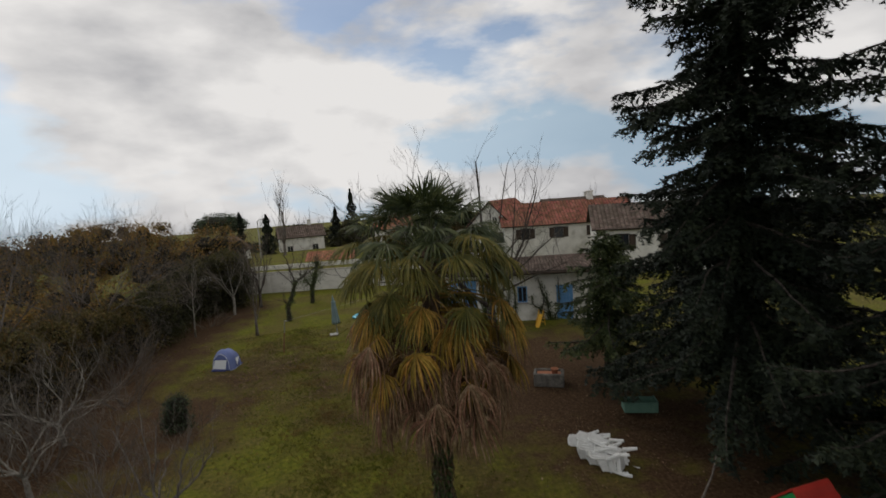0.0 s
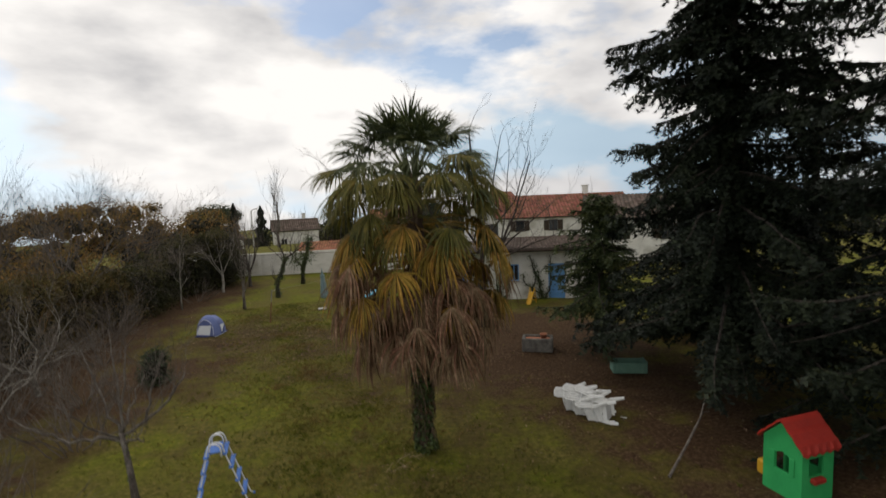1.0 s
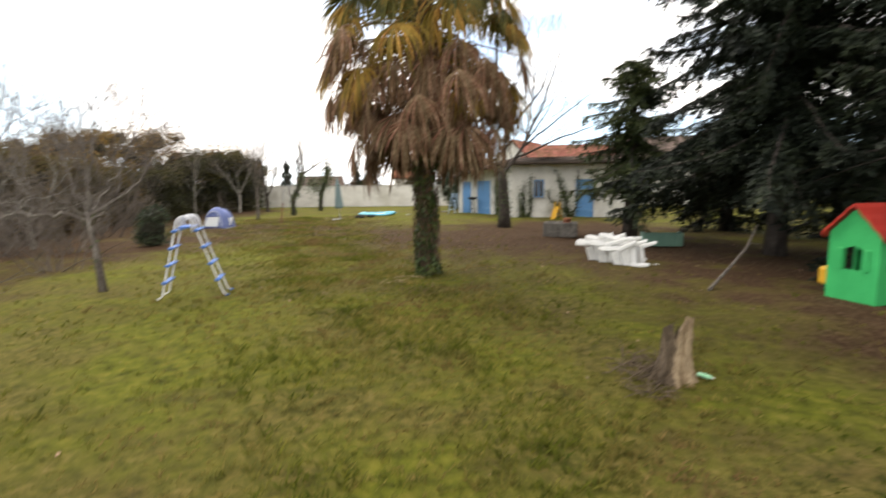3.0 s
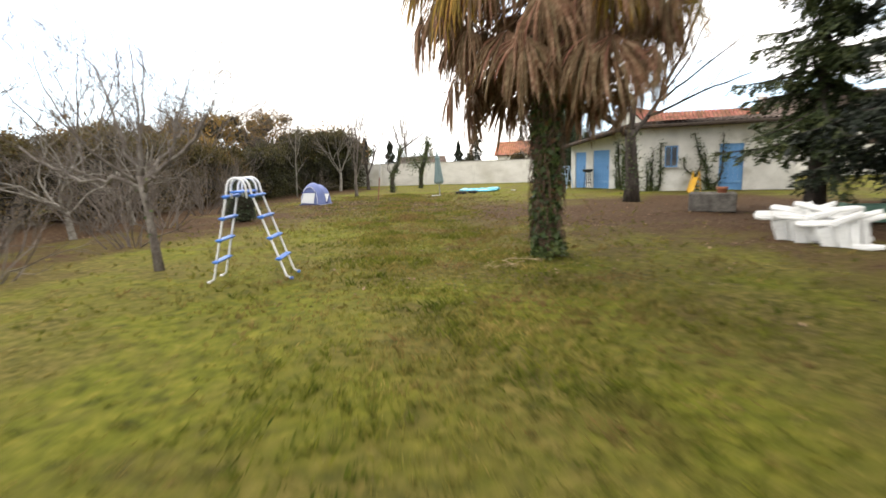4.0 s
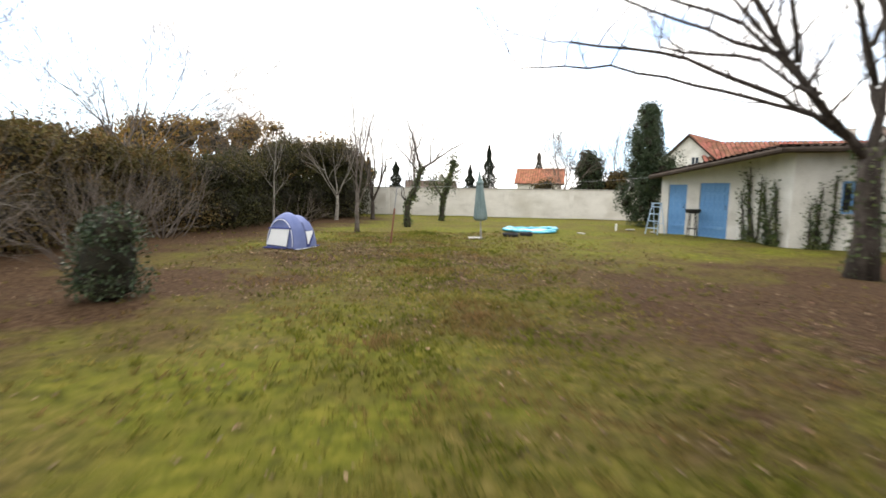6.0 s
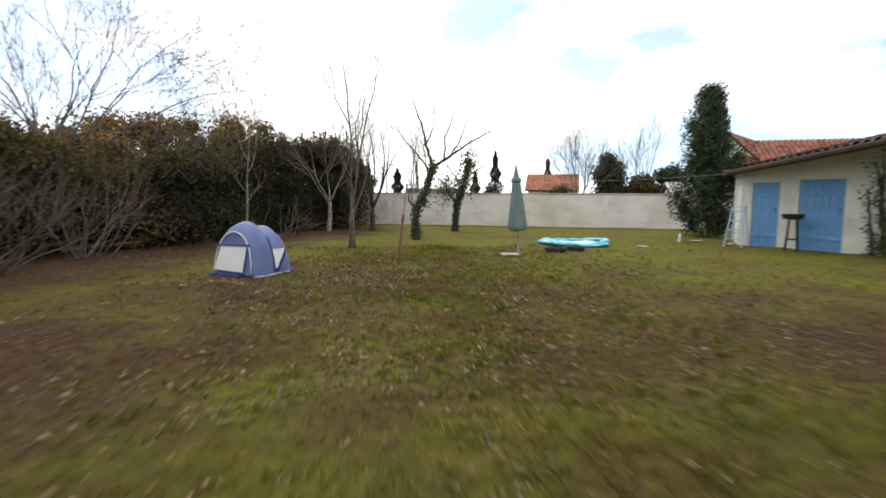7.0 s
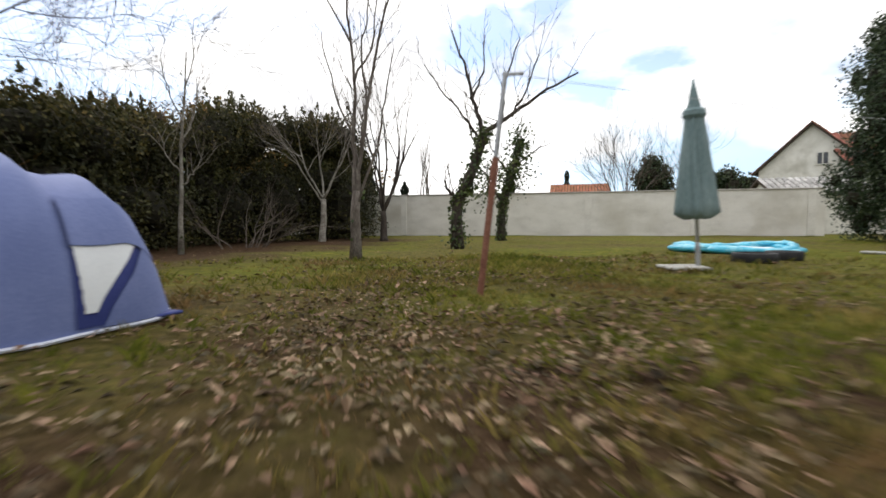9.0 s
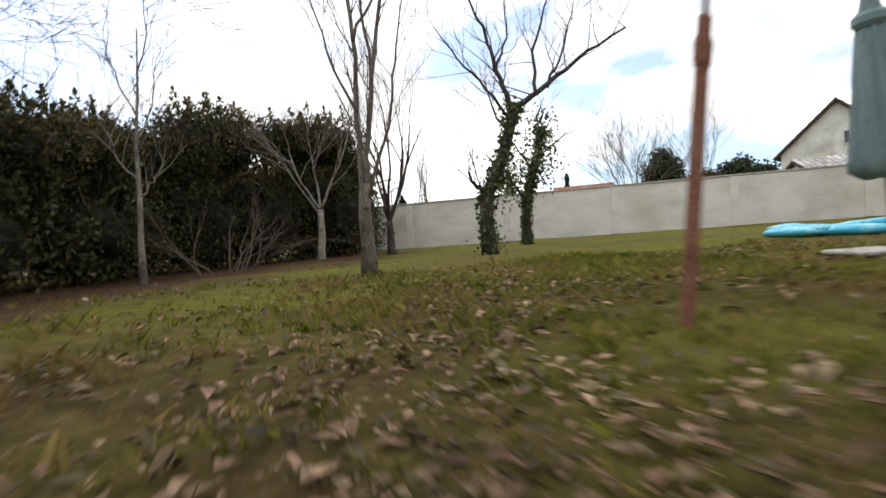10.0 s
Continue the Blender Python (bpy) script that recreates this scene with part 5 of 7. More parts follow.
trained_tree(-6.24, 9.52, 0, [(0, 0, -0.08), (-0.04, 0, 0.5), (-0.1, 0.02, 1.0), (-0.15, 0, 1.45)],
             [([(-0.15, 0, 1.35), (0.25, 0.1, 1.6), (0.7, 0.25, 1.95), (1.05, 0.3, 2.5)], 0.040), ([(-0.14, 0, 1.3), (-0.5, -0.1, 1.42), (-0.95, -0.2, 1.4), (-1.5, -0.2, 1.6), (-2.1, -0.2, 1.95)], 0.038), ([(-0.15, 0, 1.4), (-0.1, 0.1, 2.1), (0.0, 0.2, 3.1)], 0.030),
              ([(-0.16, 0, 1.4), (-0.5, 0.1, 2.2), (-0.85, 0.15, 3.1)], 0.030), ([(-0.15, 0.02, 1.4), (-0.3, 0.3, 2.4), (-0.5, 0.5, 3.4)], 0.026), ([(0.25, 0.1, 1.6), (0.4, 0.3, 2.3), (0.6, 0.4, 2.9)], 0.024),
              ([(-0.1, 0, 1.25), (0.2, -0.2, 1.38), (0.5, -0.35, 1.42)], 0.034), ([(-0.14, 0, 1.35), (-0.3, 0.6, 1.7), (-0.3, 1.2, 2.2)], 0.030), ([(-0.14, 0, 1.35), (-0.4, -0.5, 1.8), (-0.6, -0.9, 2.4)], 0.026), ([(-0.9, -0.2, 1.42), (-1.1, -0.1, 2.0), (-1.2, 0, 2.7)], 0.020)],
             71, "small leafless fruit tree with pale lopped boughs", 0.066, "fruit_tree", 0.02, depth=3, spread=0.9, bark=BARK, least=0.006)
trained_tree(-9.84, 30.4, 14, [(0, 0, -0.08), (-0.02, 0, 0.5), (0.0, 0.02, 0.98), (0.18, 0, 1.3), (0.33, 0.04, 1.65), (0.46, 0, 2.05), (0.58, 0.02, 2.42)],
             [([(0.56, 0, 2.35), (0.36, 0.1, 2.95), (0.22, 0.15, 3.55), (-0.1, 0.2, 4.5)], 0.055), ([(0.58, 0, 2.4), (0.95, -0.1, 2.62), (1.6, -0.2, 3.05), (2.4, -0.25, 3.5)], 0.055),
              ([(0.5, 0, 2.2), (0.1, -0.2, 2.7), (-0.35, -0.3, 3.2), (-0.65, -0.35, 3.65)], 0.030), ([(0.92, -0.1, 2.6), (0.95, 0, 3.3), (1.3, 0.1, 4.3)], 0.034),
              ([(0.3, 0.12, 3.1), (0.55, 0.3, 3.7), (0.6, 0.4, 4.5)], 0.026), ([(1.1, -0.12, 2.7), (1.5, 0.2, 3.4), (1.75, 0.3, 4.2)], 0.028), ([(0.02, 0, 1.0), (-0.2, 0.05, 1.2), (-0.27, 0.05, 1.42)], 0.05),
              ([(0.45, 0.02, 2.0), (0.3, 0.6, 2.5), (0.2, 1.0, 3.2)], 0.03)],
             172, "leafless crooked apple tree with ivy on its dark trunk", 0.125, "apple_tree", 0.7, [((0.55, 0, 2.35), 0.22, 160), ((0.2, 0, 1.2), 0.22, 120), ((0.02, 0, 0.2), 0.28, 120)])
trained_tree(-9.58, 35.2, 14, [(0, 0, -0.08), (0.02, 0, 0.5), (0.05, 0, 1.0), (0.18, 0, 1.5), (0.35, 0, 2.0), (0.5, 0.02, 2.6), (0.56, 0, 3.0)],
             [([(0.08, 0, 1.05), (-0.2, 0, 1.5), (-0.45, 0.1, 2.0), (-0.9, 0.1, 2.4)], 0.05), ([(0.4, 0, 2.2), (0.9, 0.1, 2.6), (1.5, 0.1, 2.9)], 0.03), ([(0.52, 0, 2.7), (0.5, 0.2, 3.3), (0.75, 0.3, 3.8)], 0.03), ([(0.3, 0, 1.9), (-0.2, -0.3, 2.5), (-0.6, -0.4, 3.1)], 0.028)],
             73, "leafless fruit tree wrapped in bushy ivy", 0.12, "fruit_tree", 1.3, [((-0.3, 0, 1.75), 0.75, 900), ((0.42, 0, 2.0), 0.6, 700), ((0.55, 0, 2.75), 0.5, 420), ((0.6, 0, 3.2), 0.35, 160)])
trained_tree(-10.87, 27.6, 14, [(0, 0, -0.08), (0.01, 0, 0.35), (0.0, 0, 0.7), (0.03, 0, 1.05)],
             [([(0.0, 0, 0.85), (-0.02, 0.05, 1.8), (0.02, 0.05, 2.8), (-0.10, 0.1, 3.8), (-0.2, 0.1, 5.0)], 0.042), ([(0.04, 0, 0.9), (0.12, -0.05, 1.8), (0.30, -0.05, 2.8), (0.52, -0.1, 3.8), (0.8, -0.1, 4.8)], 0.040),
              ([(0.06, 0, 0.95), (0.32, 0.1, 1.7), (0.46, 0.15, 2.5), (0.62, 0.2, 3.3)], 0.026), ([(-0.02, 0.02, 1.9), (-0.3, 0, 2.6), (-0.48, 0, 3.5)], 0.020), ([(0.2, 0, 2.2), (0.12, 0.1, 3.1), (0.25, 0.2, 4.2)], 0.026),
              ([(0.02, 0.05, 2.7), (0.3, 0.2, 3.5), (0.4, 0.25, 4.6)], 0.022), ([(-0.06, 0.08, 3.4), (-0.4, 0.1, 4.1), (-0.55, 0.1, 4.9)], 0.018)],
             74, "slender leafless tree with upright boughs", 0.09, "fruit_tree", 0.02, depth=2, spread=0.5, bark=BARK)
trained_tree(-14.6, 28.1, 30, [(0, 0, -0.08), (0.01, 0, 0.6), (0.05, 0, 1.3), (0.06, 0, 2.0), (0.14, 0, 2.8), (0.2, 0, 3.7)],
             [([(0.05, 0, 1.2), (0.25, 0, 1.5), (0.4, 0.05, 1.75)], 0.018), ([(0.05, 0, 1.5), (-0.2, 0, 1.8), (-0.3, 0, 2.2)], 0.016), ([(0.06, 0, 2.0), (0.3, 0.1, 2.6), (0.4, 0.1, 3.3)], 0.018), ([(0.1, 0, 2.4), (-0.1, -0.1, 3.0), (-0.2, -0.1, 3.6)], 0.016), ([(0.15, 0, 3.0), (0.3, 0, 3.6), (0.35, 0, 4.3)], 0.015)],
             77, "thin pale leafless sapling before the hedge", 0.05, "sapling", 0.02, depth=2, spread=0.6, bark=BARK_PALE, category="sapling", taper=0.95, least=0.007)
trained_tree(1.95, 21.6, 14, [(0, 0, -0.1), (0.02, 0, 0.8), (-0.05, 0, 1.6), (-0.1, 0, 2.4)],
             [([(-0.1, 0, 2.2), (-1.0, -0.1, 2.9), (-1.9, -0.2, 3.9), (-2.9, -0.3, 5.2), (-3.9, -0.3, 6.8)], 0.11), ([(-0.6, 0, 2.6), (-2.0, -0.3, 3.2), (-3.8, -0.5, 3.8), (-5.8, -0.6, 4.0)], 0.06), ([(-0.1, 0, 2.3), (0.1, 0, 3.7), (-0.2, 0.2, 5.8), (-0.3, 0.3, 8.6)], 0.10),
              ([(0, 0, 2.2), (0.9, 0.2, 3.3), (1.8, 0.4, 5.0), (2.6, 0.5, 7.2)], 0.09), ([(-1.3, -0.15, 3.3), (-2.9, -0.5, 4.4), (-5.2, -0.8, 4.9)], 0.05), ([(-0.1, 0, 3.5), (-1.4, -0.8, 5.0), (-2.6, -1.4, 6.4), (-3.6, -1.6, 7.8)], 0.06),
              ([(0.5, 0.1, 2.8), (2.0, -0.5, 3.5), (3.4, -0.8, 4.0)], 0.05), ([(-1.7, -0.2, 3.8), (-2.5, -0.8, 5.4), (-3.0, -1.2, 7.4)], 0.05), ([(-0.2, 0.1, 4.2), (0.8, 0.6, 6.0), (1.4, 0.9, 8.4)], 0.05), ([(-0.4, 0, 2.5), (-1.8, -1.0, 3.0), (-3.4, -1.9, 3.4), (-5.0, -2.2, 3.5)], 0.05),
              ([(0.05, 0.1, 3.0), (0.6, 1.2, 4.4), (0.9, 2.2, 6.4)], 0.06), ([(-1.9, -0.2, 3.9), (-3.6, 0.2, 4.6), (-5.6, 0.4, 5.4)], 0.04), ([(0.9, 0.2, 3.3), (2.2, 0.4, 4.2), (3.8, 0.4, 5.4)], 0.05), ([(0.0, 0.1, 4.8), (-0.9, 0.5, 6.4), (-1.5, 0.7, 8.2)], 0.05),
              ([(-1.0, -0.1, 2.9), (-2.6, 0.6, 3.5), (-4.6, 1.0, 4.0), (-6.4, 1.2, 4.0)], 0.04), ([(-2.0, -0.2, 4.0), (-3.8, -1.0, 5.0), (-5.8, -1.5, 5.9)], 0.04), ([(-2.9, -0.3, 5.2), (-4.6, 0.3, 6.0), (-6.2, 0.5, 6.9)], 0.035),
              ([(0.2, 0.0, 3.9), (1.3, -0.6, 5.4), (1.9, -0.9, 7.4)], 0.045), ([(1.0, 0.2, 3.5), (1.6, 1.0, 5.4), (2.0, 1.4, 7.8)], 0.045), ([(0.6, 0.1, 3.0), (2.2, 0.9, 4.8), (3.2, 1.2, 6.6)], 0.04)],
             97, "large leafless tree with spreading boughs beside the outbuilding", 0.24, "bare_tree", 0.5, depth=3, spread=0.8, reach=1.8, category="bare tree", least=0.014)

# ---- pool ladder ----
def pool_ladder(m):
    """A folding A-frame ladder for a garden pool: four white tubes bent over at the top, blue steps; one pair stands steeper."""
    t = thing("pool_ladder", m, "white tubular A-frame pool ladder with blue plastic steps", "ladder")
    for s, foot_x in ((-1, 0.50), (1, 0.60)):
        for y in (-0.22, 0.22):
            g = Geo()
            o = 0.03 * s
            path = [((foot_x + 0.075) * s, y + o, 0.02), (foot_x * s, y + o, 0.06), (0.185 * s, y + o, 1.18)]
            for k in range(9):
                a = math.pi * k / 8
                path.append((s * (0.02 + 0.145 * math.cos(a)), y + o, 1.27 + 0.14 * math.sin(a)))
            path.append((-0.125 * s, y + o, 1.14))
            g.tube(path, 0.0165, 9)
            q = g.part("rail", LADDER_TUBE, t, smooth=True)
            f = Geo()
            f.tube([((foot_x + 0.05) * s, y + o, 0.022), ((foot_x + 0.10) * s, y + o, 0.02)], 0.021, 8)
            f.part("foot", LADDER_STEP if s > 0 else LADDER_TUBE, q)
        for k in range(4):
            z = 0.30 + 0.29 * k
            x = s * (foot_x - (foot_x - 0.185) * (z - 0.06) / 1.12)
            g = Geo()
            g.box((x, 0.03 * s, z), (0.105, 0.53, 0.03), bevel=0.012)
            step = g.part("step", LADDER_STEP, t)
            for y in (-0.22, 0.22):
                g = Geo()
                g.box((x, y + 0.03 * s, z - 0.004), (0.062, 0.05, 0.052), bevel=0.01)
                g.part("clamp", LADDER_STEP, step)
    g = Geo()
    g.box((0, 0, 1.225), (0.27, 0.45, 0.028), bevel=0.01)
    g.part("platform", LADDER_STEP, t)
    return t


pool_ladder(pose(-4.42, 9.22, 0, 0, 0, 17) @ Matrix.Diagonal((0.85, 0.98, 0.98, 1)))

# ---- tent ----
def tent(m):
    """A pop-up tent: a skin over two hoops with a valley between, arched door with a pale panel, a side window, groundsheet."""
    t = thing("pop_up_tent", m, "small lavender-blue pop-up tent with a pale door panel", "tent")
    seg = 24
    # hoops from front to back: y, half width, height, forward tilt at the top
    hoops = [(0.0, 0.53, 0.80, 0.10), (0.10, 0.61, 0.90, 0.13), (0.30, 0.66, 0.95, 0.10), (0.50, 0.62, 0.86, 0.02), (0.68, 0.60, 0.84, -0.02), (0.90, 0.60, 0.86, -0.06), (1.05, 0.56, 0.78, -0.10), (1.20, 0.46, 0.58, -0.12), (1.34, 0.28, 0.30, -0.10), (1.44, 0.05, 0.04, 0.0)]

    def skin(k, a, grow=0.0):
        y, w, h, tilt = hoops[k]
        z = h * max(0.0, math.sin(a)) ** 0.78
        return Vector((-math.cos(a) * (w + grow), y + tilt * z / max(h, 0.01), z + grow * math.sin(a)))

    def panel(name, k0, k1, j0, j1, material, grow=0.0, label="", parent=None):
        g, vs, fs = Geo(), [], []
        for k in range(k0, k1 + 1):
            for j in range(j0, j1 + 1):
                vs.append(skin(k, math.pi * j / seg, grow))
        w = j1 - j0 + 1
        for k in range(k1 - k0):
            for j in range(w - 1):
                fs.append((k * w + j, k * w + j + 1, (k + 1) * w + j + 1, (k + 1) * w + j))
        n = len(vs)
        vs += [v * 0.985 for v in vs]
        fs += [tuple(i + n for i in reversed(f)) for f in fs]
        g.add(vs, fs)
        return g.part(name, material, parent or t, label, smooth=True)

    panel("front_skin", 0, 3, 0, seg, TENT_BLUE)
    back = panel("back_skin", 3, 9, 0, seg, TENT_BLUE)
    def along(k, j, grow):
        lo = min(int(k), 8)
        return skin(lo, math.pi * j / seg, grow).lerp(skin(lo + 1, math.pi * j / seg, grow), k - lo)

    def patch(name, ends, material, grow, label, thick=0.01):
        """A sheet on the skin's side between two rows; ends: its front and back hoop at the upper and lower row."""
        (ja, a0, a1), (jb, b0, b1) = ends
        g, vs, fs, nu, nv = Geo(), [], [], 6, 6
        for inner in (0.0, thick):
            for v in range(nv + 1):
                for u in range(nu + 1):
                    q, r = v / nv, u / nu
                    vs.append(along((a0 + (a1 - a0) * r) * (1 - q) + (b0 + (b1 - b0) * r) * q, ja + (jb - ja) * q, grow - inner))
        n = (nu + 1) * (nv + 1)
        for v in range(nv):
            for u in range(nu):
                i = v * (nu + 1) + u
                fs += [(i, i + 1, i + nu + 2, i + nu + 1), (n + i + nu + 1, n + i + nu + 2, n + i + 1, n + i)]
        g.add(vs, fs)
        return g.part(name, material, back, label, smooth=True)

    patch("side_panel", ((20.2, 3.02, 6.6), (23.9, 3.02, 6.6)), TENT_NAVY, 0.008, "dark blue side panel")
    patch("side_window", ((20.4, 3.1, 5.5), (23.5, 3.3, 3.7)), TENT_PANEL, 0.018, "pale mesh window")
    patch("side_drape", ((20.4, 6.0, 8.4), (23.95, 3.9, 8.8)), TENT_BLUE, 0.022, "")
    patch("rain_flap", ((17.5, 3.0, 6.8), (20.6, 3.0, 6.8)), TENT_BLUE, 0.03, "")
    # front arch
    g, vs, fs = Geo(), [], []
    for q in range(seg + 1):
        a = math.pi * q / seg
        vs.append(skin(0, a))
    vs.append(Vector((0, 0.02, 0.0)))
    g.add(vs, [(q, seg + 1, q + 1) for q in range(seg)])
    front = g.part("front_panel", TENT_BLUE, t)
    g = Geo()
    g.add([(-0.48, -0.050, 0.10), (0.29, -0.045, 0.07), (0.37, 0.020, 0.53), (-0.33, 0.020, 0.53), (-0.48, -0.035, 0.10), (0.29, -0.030, 0.07), (0.37, 0.035, 0.53), (-0.33, 0.035, 0.53)],
          [(0, 1, 2, 3), (7, 6, 5, 4), (0, 4, 5, 1), (1, 5, 6, 2), (2, 6, 7, 3), (3, 7, 4, 0)])
    g.part("door_panel", TENT_PANEL, front, "pale folded door panel")
    g = Geo()
    g.add([(-0.45, 0.0, 0.52), (0.43, 0.0, 0.53), (0.43, 0.03, 0.56), (-0.44, 0.03, 0.55), (-0.45, 0.03, 0.52), (0.43, 0.03, 0.53), (0.43, 0.06, 0.56), (-0.44, 0.06, 0.55)],
          [(0, 1, 2, 3), (7, 6, 5, 4), (0, 4, 5, 1), (1, 5, 6, 2), (2, 6, 7, 3), (3, 7, 4, 0)])
    g.part("door_roll", TENT_NAVY, front, "dark rolled door flap")
    g = Geo()
    g.tube([skin(0, math.pi * (0.01 + 0.98 * q / 24), 0.0) * 0.95 + Vector((0, -0.026, 0.01)) for q in range(25)], 0.015, 6)
    g.part("piping", TENT_PIPING, front, smooth=True)
    g = Geo()
    g.tube([skin(k, math.pi, 0.012) for k in range(0, 10)], 0.012, 5)
    g.part("hem", TENT_PIPING, t)
    g = Geo()
    g.tube([skin(k, 0.0, 0.012) for k in range(0, 10)], 0.012, 5)
    g.part("hem", TENT_PIPING, t)
    g = Geo()
    g.box((0, 0.62, 0.012), (1.16, 1.25, 0.02), bevel=0.008)
    g.box((-0.12, -0.07, 0.02), (0.86, 0.16, 0.035), bevel=0.012)
    g.part("groundsheet", TENT_NAVY, t)
    return t


tent(pose(-10.45, 21.86, 0.02, 0, 0, -9) @ Matrix.Diagonal((0.80, 0.83, 0.95, 1)))

# ---- parasol, slab, pool ----
def parasol(m):
    t = thing("parasol", m, "closed grey-green garden parasol on a metal pole", "parasol")
    g = Geo()
    g.tube([(0, 0, 0.0), (0, 0, 2.5)], 0.024, 10)
    g.part("pole", POLE_METAL, t, smooth=True)
    g = Geo()
    prof = [(0.17, 0.70), (0.235, 0.76), (0.22, 0.9), (0.19, 1.2), (0.155, 1.6), (0.12, 1.95), (0.105, 2.1), (0.075, 2.25), (0.04, 2.45), (0.012, 2.60)]
    sides = 32
    vs, fs = [], []
    for r, z in prof:
        for s in range(sides):
            a = 2 * math.pi * s / sides
            q = r * (1 + 0.24 * math.cos(8 * a + 1.5 * z) * min(1, (2.6 - z)))
            vs.append((q * math.cos(a), q * math.sin(a), z + 0.03 * math.cos(8 * a) * (z < 0.8)))
    for i in range(len(prof) - 1):
        for s in range(sides):
            j = (s + 1) % sides
            fs.append((i * sides + s, i * sides + j, (i + 1) * sides + j, (i + 1) * sides + s))
    fs.append(tuple(range(sides - 1, -1, -1)))
    fs.append(tuple((len(prof) - 1) * sides + s for s in range(sides)))
    g.add(vs, fs)
    c = g.part("canopy", PARASOL, t, smooth=True)
    g = Geo()
    g.lathe([(0.125, 2.06), (0.15, 2.10), (0.145, 2.16), (0.11, 2.2)], 16)
    g.part("vent", PARASOL, c)
    g = Geo()
    g.lathe([(0.03, 0.0), (0.035, 0.3), (0.028, 0.36)], 10)
    g.part("socket", POLE_METAL, t)
    return t


parasol(pose(-6.14, 26.7, 0.0, 0, -2.5, 0) @ Matrix.Diagonal((0.86, 0.86, 0.84, 1)))


# ---- pool cover, slab and bits by the parasol ----
def flat_pool(m):
    """A let-down paddling pool: a slack ring of turquoise plastic round a wrinkled floor."""
    t = thing("paddling_pool", m, "slack turquoise paddling pool lying half deflated on grass", "paddling pool")
    rng = np.random.default_rng(101)
    for k, (rad, tube_r, z, mat, name) in enumerate(((1.0, 0.15, 0.10, POOL_CYAN, "lower_ring"), (0.95, 0.10, 0.20, POOL_CYAN, "upper_ring"))):
        g = Geo()
        path, rr = [], []
        for i in range(41):
            a = 2 * math.pi * i / 40
            q = rad * (1 + 0.07 * math.sin(3 * a + k) + 0.04 * math.sin(7 * a + 2 * k) + 0.02 * rng.normal())
            sag = 0.45 + 0.45 * math.sin(2 * a + 0.7 + k) + 0.1 * math.sin(5 * a)
            path.append((q * math.cos(a), q * math.sin(a), z * (0.45 + 0.55 * max(0.1, sag))))
            rr.append(tube_r * (0.55 + 0.45 * max(0.1, sag)) * (1 + 0.12 * math.sin(11 * a + k) + 0.10 * rng.normal()))
        g.tube(path, rr, 10, cap=False, flat=0.75)
        g.part(name, mat, t, smooth=True)
    g = Geo()
    vs, fs = [(0, 0, 0.06)], []
    for j in range(1, 6):
        for i in range(24):
            a = 2 * math.pi * i / 24
            r = 0.95 * j / 5
            vs.append((r * math.cos(a), r * math.sin(a), 0.05 + 0.03 * math.sin(5 * a + j) + 0.02 * rng.normal()))
    fs += [(0, 1 + i, 1 + (i + 1) % 24) for i in range(24)]
    for j in range(4):
        for i in range(24):
            n = (i + 1) % 24
            fs.append((1 + j * 24 + i, 1 + (j + 1) * 24 + i, 1 + (j + 1) * 24 + n, 1 + j * 24 + n))
    g.add(vs, fs)
    g.part("pool_floor", POOL_PALE, t, smooth=True)
    return t


flat_pool(pose(-4.75, 30.1, 0.02, 0, 0, 20) @ Matrix.Diagonal((0.92, 0.98, 0.62, 1)))
g = Geo()
g.box((0, 0, 0.010), (0.46, 0.46, 0.034), bevel=0.010)
tagged(g.part("base_slab", SLAB), "pale square concrete slab under the parasol", "paving slab").matrix_world = pose(-6.31, 26.65, 0.0, 0, 0, 12)
for x, y, r in ((-5.28, 27.55, 0.27), (-4.78, 28.0, 0.23)):
    tub = thing("low_tub", pose(x, y, 0.0, 0, 0, 40 * r) @ Matrix.Diagonal((r, r, 0.9, 1)), "low black rubber tub lying beside the paddling pool", "tub", "black tubs")
    g = Geo()
    g.lathe([(0.80, 0.0), (0.98, 0.02), (1.0, 0.10), (0.97, 0.145), (0.86, 0.15), (0.82, 0.11), (0.80, 0.03)], 24)
    g.part("rim", BLACK_PLASTIC, tub, smooth=True)
    g = Geo()
    g.lathe([(0.81, 0.035), (0.4, 0.03), (0.0, 0.028)], 20)
    g.part("tub_floor", BLACK_PLASTIC, tub)
g = Geo()
g.lathe([(0.04, 0.0), (0.045, 0.03), (0.045, 0.22), (0.038, 0.25), (0.02, 0.28)], 12)
tagged(g.part("marker_post", CHAIR_WHITE), "short white plastic post standing in the grass", "post").matrix_world = pose(-1.5, 31.9, 0.0, 2, 3, 0)
for i, (x, y, w) in enumerate(((-0.9, 32.3, 0.35), (-0.2, 31.3, 0.3), (-2.9, 29.6, 0.4))):
    g = Geo()
    g.box((0, 0, 0.02), (w, 0.16, 0.04), bevel=0.012)
    tagged(g.part("board", SLAB), "pale offcut of board lying on the grass", "board", "boards").matrix_world = pose(x, y, 0.01, 0, 0, 20 + 50 * i)

